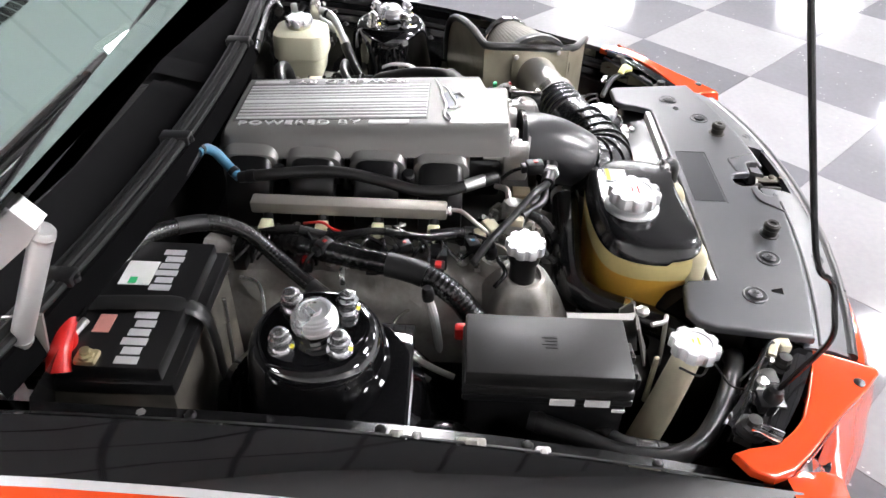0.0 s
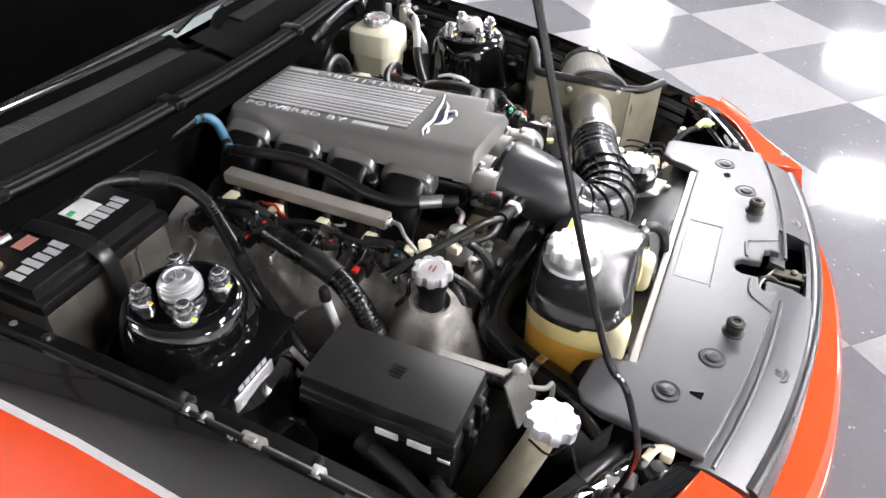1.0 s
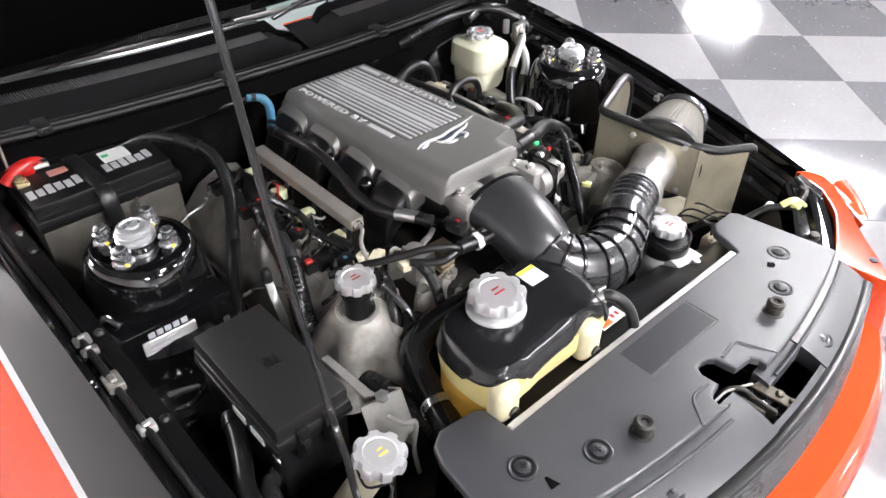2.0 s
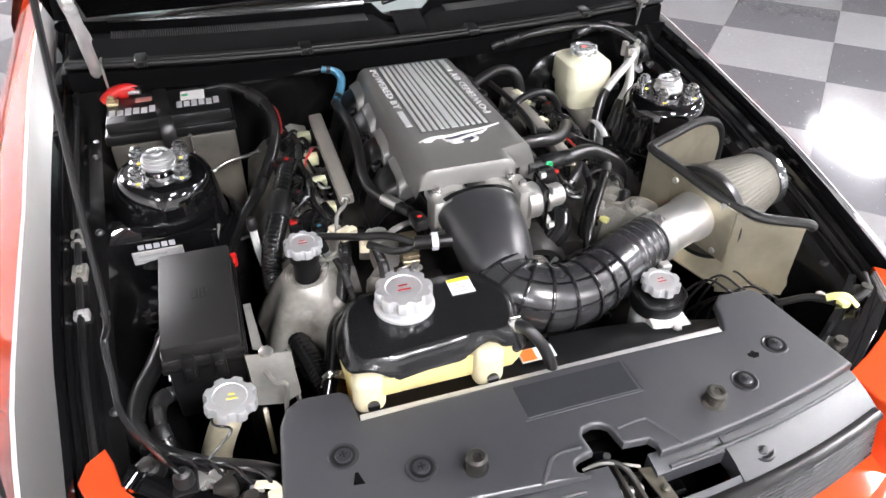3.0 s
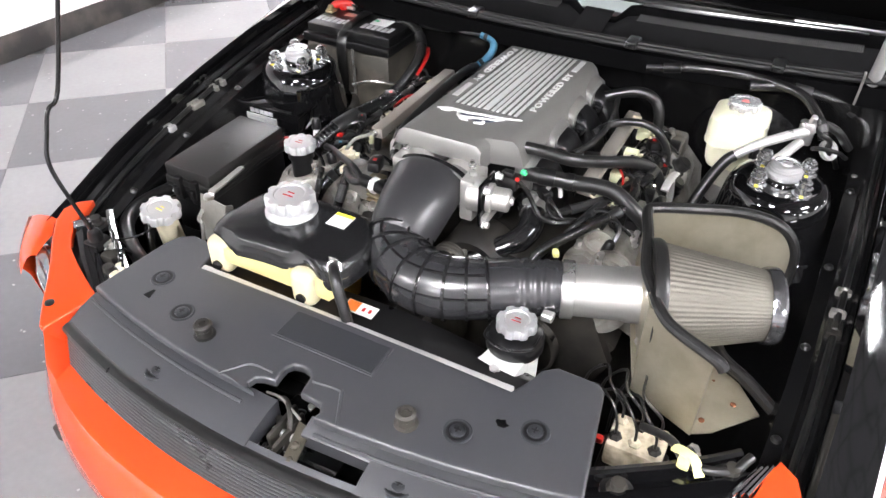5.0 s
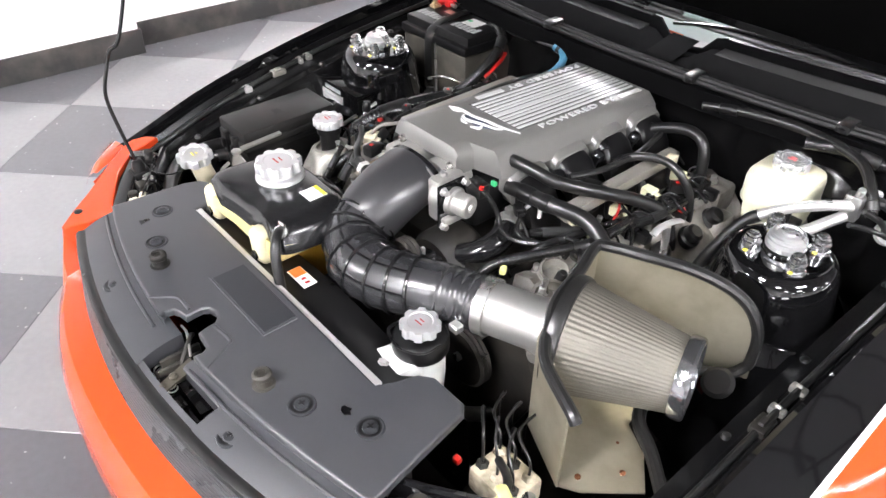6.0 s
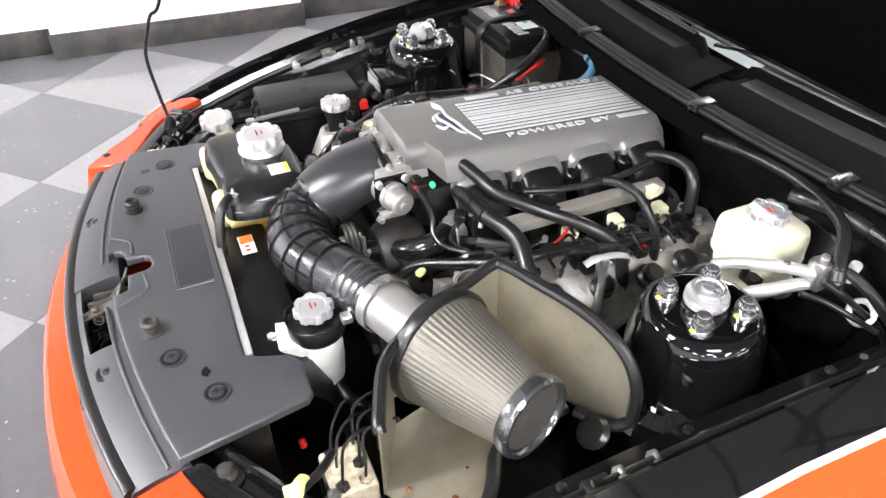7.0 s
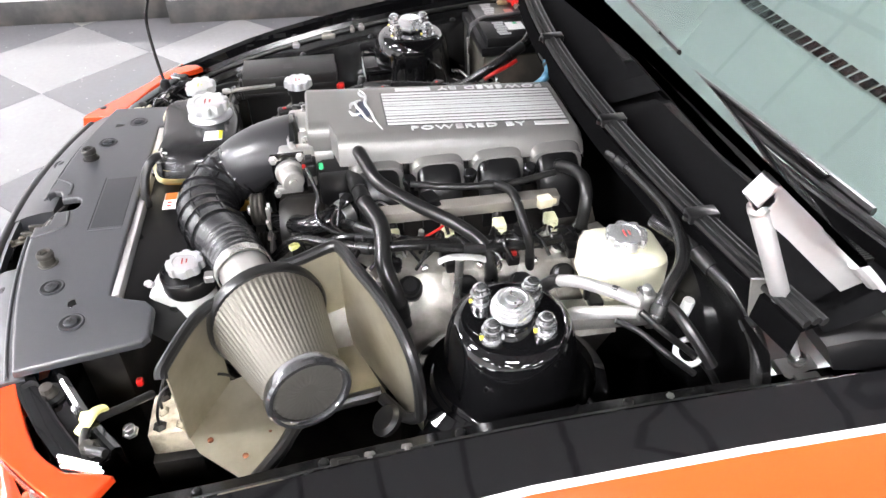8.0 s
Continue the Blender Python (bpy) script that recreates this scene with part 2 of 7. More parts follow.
def tile_material(name, colour, fleck, amount, shade):
    m = surface(name, colour, 0.085, vary=0.2, grain=45, large=4, bump=0.03, coat=0.0, random_shade=shade)
    nt = m.node_tree
    b = nt.nodes["Principled BSDF"]
    before = b.inputs["Base Color"].links[0].from_socket
    v = nt.nodes.new("ShaderNodeTexVoronoi")
    v.inputs["Scale"].default_value = 42
    v.inputs["Randomness"].default_value = 1
    n = nt.nodes.new("ShaderNodeTexNoise")
    n.inputs["Scale"].default_value = 22
    n.inputs["Detail"].default_value = 2
    at = nt.nodes.new("ShaderNodeTexCoord").outputs["Object"]
    add = nt.nodes.new("ShaderNodeVectorMath")
    add.operation = "ADD"
    info = nt.nodes.new("ShaderNodeObjectInfo")
    mul = nt.nodes.new("ShaderNodeVectorMath")
    mul.operation = "SCALE"
    mul.inputs["Scale"].default_value = 30
    nt.links.new(info.outputs["Random"], mul.inputs[0])
    nt.links.new(at, add.inputs[0])
    nt.links.new(mul.outputs[0], add.inputs[1])
    nt.links.new(add.outputs[0], v.inputs["Vector"])
    nt.links.new(add.outputs[0], n.inputs["Vector"])
    near = nt.nodes.new("ShaderNodeMath")
    near.operation = "LESS_THAN"
    nt.links.new(v.outputs["Distance"], near.inputs[0])
    near.inputs[1].default_value = 0.17
    some = nt.nodes.new("ShaderNodeMath")
    some.operation = "GREATER_THAN"
    nt.links.new(n.outputs["Fac"], some.inputs[0])
    some.inputs[1].default_value = amount
    both = nt.nodes.new("ShaderNodeMath")
    both.operation = "MULTIPLY"
    nt.links.new(near.outputs[0], both.inputs[0])
    nt.links.new(some.outputs[0], both.inputs[1])
    mix = nt.nodes.new("ShaderNodeMix")
    mix.data_type = "RGBA"
    nt.links.new(both.outputs[0], mix.inputs["Factor"])
    nt.links.new(before, mix.inputs["A"])
    mix.inputs["B"].default_value = (*fleck, 1)
    nt.links.new(mix.outputs["Result"], b.inputs["Base Color"])
    return m


tile_light = tile_material("light_grey_floor_tile", (0.185, 0.184, 0.188), (0.32, 0.32, 0.32), 0.64, 0.04)
tile_dark = tile_material("dark_grey_floor_tile", (0.098, 0.098, 0.105), (0.26, 0.26, 0.26), 0.60, 0.15)


def glass_material(name, tint, rough=0.0):
    m = bpy.data.materials.new(name)
    m.use_nodes = True
    b = m.node_tree.nodes["Principled BSDF"]
    b.inputs["Base Color"].default_value = (*tint, 1)
    b.inputs["Transmission Weight"].default_value = 1
    b.inputs["Roughness"].default_value = rough
    b.inputs["IOR"].default_value = 1.45
    return m


glass = glass_material("windscreen_glass", (0.62, 0.85, 0.77))
lens_glass = glass_material("lamp_glass", (0.95, 0.95, 0.95))


def lamp_material(name, strength):
    m = bpy.data.materials.new(name)
    m.use_nodes = True
    b = m.node_tree.nodes["Principled BSDF"]
    b.inputs["Base Color"].default_value = (0.9, 0.9, 0.9, 1)
    b.inputs["Emission Color"].default_value = (0.985, 0.968, 1.0, 1)
    b.inputs["Emission Strength"].default_value = strength
    return m


lamp_glow = lamp_material("lit_diffuser", LAMP_POWER)

scuttle_black = surface("scuttle_plastic", (0.0026, 0.0026, 0.0028), 0.85, vary=0.3, grain=500, bump=0.2, spec=0.02)
seal_rubber = surface("matt_seal_rubber", (0.006, 0.006, 0.006), 0.5, vary=0.3, grain=300, bump=0.2, spec=0.3)
vent_black = surface("vent_plastic", (0.007, 0.007, 0.007), 0.5, vary=0.2, grain=500, bump=0.1, spec=0.12)
felt = surface("black_felt", (0.0025, 0.0025, 0.0025), 0.95, vary=0.3, grain=700, bump=0.5, spec=0.02)
# ---- the showroom ----
WEST, EAST, SOUTH, NORTH, HIGH = -2.98, 14.0, -8.5, 14.0, 3.0
floor = setting("floor", box(WEST - 0.2, EAST + 0.2, SOUTH - 0.2, NORTH + 0.2, -0.2, -0.003, 0), base_black, "polished chequered vinyl tile floor of the showroom", "floor")
setting("wall_west", merged(box(WEST - 0.3, WEST - 0.10, SOUTH - 0.2, NORTH + 0.2, -0.003, HIGH, 0), box(WEST - 0.10, WEST, -1.0, 0.28, -0.003, HIGH, 0)), wall_paint, "plain white painted showroom wall with a shallow pier", "wall")
setting("wall_east", box(EAST, EAST + 0.2, SOUTH - 0.2, NORTH + 0.2, -0.003, HIGH, 0), wall_paint, "plain white painted showroom wall", "wall")
setting("wall_south", box(WEST - 0.1, EAST, SOUTH - 0.2, SOUTH, -0.003, HIGH, 0), wall_paint, "plain white painted showroom wall", "wall")
setting("wall_north", box(WEST - 0.1, EAST, NORTH, NORTH + 0.2, -0.003, HIGH, 0), wall_paint, "plain white painted showroom wall", "wall")
setting("baseboard", merged(box(WEST, WEST + 0.012, -1.012, 0.292, 0, 0.13, 0.003), box(WEST - 0.10, WEST - 0.088, 0.28, NORTH, 0, 0.13, 0.003), box(WEST - 0.10, WEST - 0.088, SOUTH, -1.0, 0, 0.13, 0.003), box(WEST - 0.088, WEST, 0.28, 0.292, 0, 0.13, 0.003), box(WEST - 0.088, WEST, -1.012, -1.0, 0, 0.13, 0.003)), base_black, "black vinyl baseboard along the white wall", "baseboard", 35)
setting("ceiling", box(WEST - 0.2, EAST + 0.2, SOUTH - 0.2, NORTH + 0.2, HIGH, HIGH + 0.1, 0), ceiling_white, "white suspended ceiling of square boards", "ceiling")
bars = []
for k in range(1, 28):
    x = WEST + k * 0.61
    if x < EAST:
        bars.append(box(x - 0.019, x + 0.019, SOUTH, NORTH, HIGH - 0.006, HIGH - 0.002, 0))
for k in range(1, 38):
    y = SOUTH + k * 0.61
    if y < NORTH:
        bars.append(box(WEST, EAST, y - 0.019, y + 0.019, HIGH - 0.008, HIGH - 0.004, 0))
setting("trim", merged(*bars), grid_dark, "dark metal grid that carries the ceiling boards", "ceiling grid")

lamp = thing("ceiling_light", (0.4, -2.35, HIGH - 0.01), "lit rectangular fluorescent light set in the ceiling, some copies added unseen", "ceiling light", "lights in the ceiling grid")
part("frame", merged(box(0.4 - 0.31, 0.4 - 0.27, -2.96, -1.74, HIGH - 0.04, HIGH - 0.01, 0), box(0.4 + 0.27, 0.4 + 0.31, -2.96, -1.74, HIGH - 0.04, HIGH - 0.01, 0), box(0.13, 0.67, -2.96, -2.92, HIGH - 0.04, HIGH - 0.01, 0), box(0.13, 0.67, -1.78, -1.74, HIGH - 0.04, HIGH - 0.01, 0)), paper, lamp)
part("diffuser", box(0.13, 0.67, -2.92, -1.78, HIGH - 0.03, HIGH - 0.015, 0), lamp_glow, lamp, "glowing white diffuser")
# The first two, by the west wall, are added unseen to brighten it.
for x, y in [(-2.0, -4.8), (-2.3, 3.6), (0.4, 5.05), (0.4, 1.35), (0.4, -6.1)] + [(3.25, y) for y in (-0.5, -4.2)] + [(x, y) for x in (7.2, 11.2) for y in (5.05, 1.35, -2.35, -6.1)]:
    copy_thing(lamp, pose(x, y, HIGH - 0.01))
lamp.location.y = -2.7

# ---- the car's body ----
car = thing("car", (0, 0.4, 0), "orange and black sports coupe with its bonnet open, on chequered tiles", "car")


def along(table, y):
    """Straight interpolation in a short table of (y, value) pairs."""
    for (y0, v0), (y1, v1) in zip(table, table[1:]):
        if y <= y1:
            return v0 + (v1 - v0) * (y - y0) / (y1 - y0)
    return table[-1][1]


EDGE_Z = [(-0.6, 0.716), (-0.5, 0.739), (-0.4, 0.765), (-0.3, 0.788), (-0.2, 0.808), (-0.1, 0.825), (0.0, 0.839), (0.1, 0.850), (0.2, 0.8585), (0.3, 0.865), (0.4, 0.871), (1.1, 0.925)]
STRIPE_X = [(-0.6, 0.690), (-0.5, 0.710), (-0.4, 0.722), (-0.3, 0.7245), (0.0, 0.725), (0.2, 0.734), (0.4, 0.746), (1.1, 0.770)]
STRIPE_Z = [(-0.6, 0.655), (-0.5, 0.678), (-0.4, 0.703), (-0.3, 0.7285), (-0.2, 0.753), (-0.1, 0.7755), (0.0, 0.7955), (0.1, 0.813), (0.2, 0.8275), (0.3, 0.839), (0.4, 0.848), (1.1, 0.900)]


def tilt(y):
    """The wing tops stand a little higher on the passenger's side, fading out towards the doors and the nose."""
    return 0.017 * max(0, min(1, (y + 0.75) / 0.4, (1.1 - y) / 0.5))


def edge_in(y, s=0):
    """Inner edge of the front wing at y on side s: its half width and height."""
    return 0.669 + 0.045 * y - 0.04 * max(0, -0.35 - y), along(EDGE_Z, y) - s * tilt(y)


def edge_stripe(y, s=0):
    return along(STRIPE_X, y), along(STRIPE_Z, y) - s * tilt(y) + max(0, s) * 0.013 * max(0, min(1, (0.15 - y) / 0.25))


WING_Y = [-0.56, -0.5, -0.44, -0.37, -0.3, -0.2, -0.1, 0.0, 0.12, 0.25, 0.4, 0.6, 0.85, 1.1]
for s in (-1, 1):
    band, line, skin, apron, rail = [], [], [], [], []
    for y in WING_Y:
        xi, zi = edge_in(y, s)
        xs, zs = edge_stripe(y, s)
        bulge = 0.006 if s < 0 else 0.001
        w = 1.0 if y > -0.1 else max(0.22, 1 + (y + 0.1) * 1.85)
        band.append([(s * (xi - 0.004), y, zi - 0.03), (s * (xi - 0.004), y, zi - 0.008), (s * (xi + 0.004), y, zi), (s * (xi * 0.65 + xs * 0.35), y, zi * 0.65 + zs * 0.35 + bulge * 0.7), (s * (xi * 0.3 + xs * 0.7), y, zi * 0.3 + zs * 0.7 + bulge * 0.6), (s * xs, y, zs)])
        line.append([(s * xs, y, zs), (s * (xs + 0.004), y, zs - 0.0022), (s * (xs + 0.008), y, zs - 0.0048)])
        skin.append([(s * (xs + 0.008), y, zs - 0.0048), (s * (xs + 0.032 * w), y, zs - 0.022), (s * (xs + 0.078 * w), y, zs - 0.066), (s * (xs + 0.118 * w), y, zs - 0.13), (s * (xs + 0.146 * w), y, zs - 0.235), (s * (xs + 0.155 * w), y, zs - 0.37), (s * (xs + 0.14 * w), y, zs - 0.55)])
        apron.append([(s * (xi - 0.005), y, zi - 0.028), (s * (xi - 0.012), y, zi - 0.042), (s * (xi - 0.035), y, zi - 0.046), (s * (xi - 0.040), y, zi - 0.060), (s * (xi - 0.062), y, zi - 0.064), (s * (xi - 0.072), y, zi - 0.10), (s * (xi - 0.10), y, zi - 0.20), (s * (xi - 0.16), y, zi - 0.27), (s * (xi - 0.22), y, zi - 0.40)])
        rail.append((s * (xi - 0.024), y, zi - 0.04))
    skin.insert(0, [(s * (abs(a) - 0.035 - 0.01 * k), y - 0.06 + 0.006 * k, z - 0.012) for k, (a, y, z) in enumerate(skin[0])])
    wing = part("front_wing", loft(skin), orange, car, "glossy orange front wing")
    part("black_band", loft(band), gloss_black, wing, "glossy black painted top of the wing")
    part("pinstripe", loft(line), silver_stripe, wing, "silver pinstripe")
    inner = part("inner_wing", loft(apron), satin_black, car, "black inner wing of the engine bay")
    part("wing_seal", tube(rail[:11], 0.0055, 8, 3), rubber, inner, "black rubber edge seal")
    for y in (-0.40, -0.235, -0.06, 0.155):
        xi, zi = edge_in(y, s)
        part("rubber_stop", lathe([(0.007, 0), (0.0075, 0.004), (0.005, 0.008), (0.002, 0.009)], (s * (xi - 0.052), y, zi - 0.066), seg=12), rubber, inner)
        part("wing_bolt", lathe([(0.008, 0), (0.008, 0.003), (0.0055, 0.004), (0.0055, 0.009), (0.002, 0.0095)], (s * (xi - 0.050), y + 0.052 + 0.12 * y * y, zi - 0.066), seg=6), steel, inner)
for s, y, long, metal in ((-1, -0.081, 0.008, dull_steel), (-1, -0.104, 0.006, dull_steel), (-1, -0.166, 0.017, cover_cast), (-1, -0.250, 0.009, pale_metal), (1, -0.207, 0.018, dark_metal), (1, -0.176, 0.007, dull_steel), (1, -0.130, 0.007, dull_steel)):
    xi, zi = edge_in(y, s)
    part("rail_clip", merged(box(s * (xi - 0.036), s * (xi - 0.014), y - long, y + long, zi - 0.050, zi - 0.036, 0.003, 2), box(s * (xi - 0.030), s * (xi - 0.020), y - long * 0.5, y + long * 0.5, zi - 0.037, zi - 0.032, 0.002, 1)), metal, car, "small pale clip on the inner wing's rail")
part("bay_tray", box(-0.62, 0.62, -0.72, 0.42, 0.30, 0.34, 0.005), dark_metal, car, "dark undertray below the engine")
part("firewall", loft([[(x, 0.31, 0.34), (x, 0.315, 0.6), (x, 0.33, 0.78), (x, 0.30, 0.875)] for x in (-0.66, -0.4, -0.2, 0, 0.2, 0.4, 0.66)]), satin_black, car, "black firewall behind the engine")
part("crossmember", box(-0.55, 0.55, -0.66, -0.6, 0.45, 0.66, 0.01), satin_black, car)


# scuttle: seal, tray with sunken vents, wipers, glass
def seal_y(x):
    return 0.272 + 0.15 * x * x


XS = [-0.66 + 1.32 * i / 48 for i in range(49)]


def scuttle_rise(x):
    """0 in the valley at the middle of the scuttle, 1 on the covers either side of it."""
    k = min(1, max(0, (abs(x - 0.045) - 0.028) / 0.05))
    return k * k * (3 - 2 * k)


SCUTTLE = [(-0.012, 0.868, 0), (-0.008, 0.905, 0), (0.012, 0.912, 0), (0.024, 0.898, 0), (0.050, 0.894, 0.012), (0.098, 0.902, 0.024), (0.106, 0.902, 0.027), (0.108, 0.896, 0.024), (0.147, 0.899, 0.027), (0.149, 0.905, 0.032), (0.156, 0.909, 0.040), (0.164, 0.906, 0.040), (0.170, 0.896, 0.030), (0.173, 0.86, 0.0)]
cowl = part("scuttle_panel", loft([[(x, seal_y(x) + d, z + up * scuttle_rise(x)) for d, z, up in SCUTTLE] for x in XS]), scuttle_black, car, "black plastic scuttle panel under the windscreen")
for k in range(3):
    part("weather_seal", tube([(x, seal_y(x) - 0.004 + 0.011 * k, 0.917 + 0.003 * (k == 1)) for x in XS], 0.0062, 8, 2), seal_rubber, cowl, "ribbed black rubber bonnet seal")
for x in (-0.52, -0.2, 0.16, 0.44):
    part("seal_clip", merged(box(x - 0.012, x + 0.012, seal_y(x) - 0.014, seal_y(x) + 0.03, 0.912, 0.927, 0.003), lathe([(0.007, 0), (0.007, 0.006), (0.003, 0.008)], (x, seal_y(x) - 0.012, 0.915), seg=10)), plastic_black, cowl)
for x0, x1 in ((-0.58, -0.045), (0.135, 0.58)):
    n = 110
    slats = []
    for i in range(n):
        x = x0 + (x1 - x0) * (i + 0.5) / n
        slats.append(turned(box(x - 0.0012, x + 0.0012, seal_y(x) + 0.108, seal_y(x) + 0.147, 0.924, 0.929, 0), 4, (x, seal_y(x) + 0.127, 0.926), "X"))
    part("vent_grille", merged(*slats), vent_black, cowl, "fine black vent slats")
    part("vent_rim", tube([(x0 + (x1 - x0) * i / 12, seal_y(x0 + (x1 - x0) * i / 12) + 0.158, 0.947) for i in range(13)], 0.0052, 8, 3), satin_black, cowl, "rounded rear lip of the vent")
# the low middle of the scuttle, between two upright ends of the covers
part("scuttle_centre", loft([[(x, seal_y(0) + 0.030 + 0.02 * j, 0.9035 + 0.004 * j) for j in range(7)] for x in (0.012, 0.03, 0.06, 0.078)]), scuttle_black, cowl, "smooth low middle of the scuttle")
for x in (-0.028, 0.118):
    part("cover_end", loft([[(x + 0.10 * w * (1 if x > 0.045 else -1) - 0.004, seal_y(x) + 0.05 + 0.024 * j, 0.893 + (0.010 + 0.0085 * j) * w) for w in (0, 0.15, 0.32)] for j in range(6)]), scuttle_black, cowl, "upright end of the scuttle cover")


def glass_y(x):
    return 0.462 + 0.12 * x * x


part("windscreen", loft([[(x, glass_y(x) + 0.62 * v, 0.945 + 0.36 * v) for v in (0, 0.15, 0.4, 0.7, 1.0)] for x in XS]), glass, car, "tinted windscreen that mirrors the ceiling lamps").visible_shadow = False
part("windscreen_seal", tube([(x, glass_y(x) - 0.004, 0.946) for x in XS], 0.007, 8, 2), rubber, car)
part("dashboard", loft([[(x, glass_y(x) + 0.03, 0.90), (x, glass_y(x) + 0.25, 0.965), (x, glass_y(x) + 0.5, 0.99), (x, glass_y(x) + 0.62, 0.96), (x, glass_y(x) + 0.66, 0.75)] for x in XS]), dash_grey, car, "grey dashboard seen through the windscreen")
vent = []
for k in range(44):
    x = -0.52 + 1.04 * k / 43
    vent.append(turned(box(x - 0.009, x + 0.009, glass_y(x) + 0.20, glass_y(x) + 0.222, 0.9535, 0.9575, 0), 16, (x, glass_y(x) + 0.21, 0.9555), "X"))
part("defrost_vent", merged(*vent), gloss_black, car, "row of dark defrost slots in the dashboard")
for x0, x1 in ((-0.52, 0.0), (0.0, 0.52)):
    mid = (x0 + x1) / 2
    arm = part("wiper_arm", tube([(x0, glass_y(x0) - 0.022, 0.940), (x0 + 0.10, glass_y(x0 + 0.10) - 0.012, 0.956), (mid, glass_y(mid) - 0.006, 0.962), (x1 - 0.08, glass_y(x1 - 0.08) - 0.004, 0.960)], 0.0065, 8, 5, squash=0.6), satin_black, car, "black wiper arm")
    part("wiper_blade", tube([(x0 + 0.06, glass_y(x0 + 0.06) - 0.006, 0.950), (mid, glass_y(mid) + 0.004, 0.956), (x1, glass_y(x1) + 0.004, 0.955)], 0.005, 6, 5, squash=1.4), rubber, arm)

# bonnet, held up, hinged at the scuttle
HINGE_Y, HINGE_Z, OPEN = 0.372, 1.000, radians(42.3)


def bonnet_point(x, along, lift=0.0):
    return (x, HINGE_Y - along * math.cos(OPEN) + lift * math.sin(OPEN), HINGE_Z + along * math.sin(OPEN) + lift * math.cos(OPEN))


hood = part("bonnet", merged(loft([[bonnet_point(x, a, 0.026 - 0.05 * x * x) for a in (0.0, 0.2, 0.5, 0.8, 1.0, 1.1)] for x in XS]), loft([[bonnet_point(x, a, -0.005) for a in (0.0, 0.2, 0.5, 0.8, 1.0, 1.1)] for x in XS]), loft([[bonnet_point(x, 0, 0.026 - 0.05 * x * x), bonnet_point(x, -0.008, 0.012 - 0.02 * x * x), bonnet_point(x, 0.0, -0.005)] for x in XS])), gloss_black, car, "open black bonnet")
part("bonnet_liner", loft([[bonnet_point(x * 0.9, a, -0.012 - 0.01 * math.sin(a * 9) ** 2) for a in (0.06, 0.2, 0.35, 0.5, 0.65, 0.8, 1.0)] for x in XS]), felt, hood, "black felt liner under the bonnet")
for s in (-1, 1):
    arm = [(0.238, 1.078), (0.256, 1.102), (0.322, 1.041), (0.400, 0.968), (0.478, 0.885), (0.473, 0.868), (0.415, 0.906), (0.36, 0.958), (0.304, 1.012), (0.262, 1.048)]
    hinge = part("bonnet_hinge", merged(panel([(s * 0.615, y, z) for y, z in arm], 0.006), panel([(s * 0.615, 0.256, 1.103), (s * 0.615, 0.324, 1.040), (s * 0.640, 0.324, 1.040), (s * 0.640, 0.256, 1.103)], 0.004), panel([(s * 0.615, 0.238, 1.079), (s * 0.615, 0.256, 1.103), (s * 0.638, 0.256, 1.103), (s * 0.638, 0.238, 1.079)], 0.004), tube([(s * 0.622, 0.400, 0.968), (s * 0.622, 0.44, 0.928), (s * 0.622, 0.476, 0.884)], 0.009, 10, 4)), pale_metal, car, "bare aluminium bonnet hinge arm")
    part("hinge_pin", lathe([(0.010, -0.02), (0.012, -0.018), (0.012, 0.018), (0.010, 0.02)], (s * 0.622, 0.472, 0.884), (s, 0, 0), 14), steel, hinge)
    part("hinge_base", merged(box(s * 0.598, s * 0.66, 0.362, 0.415, 0.776, 0.790, 0.004), box(s * 0.63, s * 0.66, 0.372, 0.405, 0.788, 0.794, 0.002)), pale_metal, car, "pale metal foot of the gas strut")
    part("hinge_bolt", lathe([(0.013, 0), (0.013, 0.006), (0.008, 0.007), (0.008, 0.016), (0.003, 0.018)], (s * 0.615, 0.262, 1.066), (-s, 0, 0), seg=12), steel, hinge)
    strut = part("gas_strut", merged(lathe([(0.0095, 0), (0.0115, 0.003), (0.0115, 0.176), (0.0095, 0.180), (0.0055, 0.181)], (s * 0.606, 0.262 + 0.006 * (s - 1), 1.058), (0, 0.44, -0.90), 16), tube([(s * 0.606, 0.341 + 0.006 * (s - 1), 0.897), (s * 0.612, 0.384 + 0.006 * (s - 1), 0.805)], 0.0055, 10)), pale_metal, car, "silver gas strut beside the bonnet hinge")
    for cy, cz in ((0.2655, 1.051), (0.335, 0.908)):
        part("strut_collar", lathe([(0.0122, 0), (0.0122, 0.004)], (s * 0.606, cy + 0.006 * (s - 1), cz), (0, 0.44, -0.90), 16), steel, strut)
    part("hinge_box", loft([[(s * x, y, z) for y, z in ((0.356, 0.893), (0.400, 0.897), (0.500, 0.880), (0.520, 0.862), (0.470, 0.812), (0.430, 0.838), (0.379, 0.850))] for x in (0.618, 0.626, 0.668, 0.676)], True, True), plastic_black, car, "black hinge bracket")
    part("hinge_plate", panel([(s * 0.590, 0.300, 0.930), (s * 0.592, 0.345, 0.925), (s * 0.592, 0.352, 0.850), (s * 0.590, 0.318, 0.838)], 0.004), dull_steel, car, "grey sheet metal plate behind the gas strut")
    part("ball_joint", lathe([(0.004, -0.012), (0.011, -0.006), (0.012, 0.0), (0.010, 0.008), (0.004, 0.012)], (s * 0.612, 0.386, 0.800), (s, 0, 0), seg=12), steel, strut)


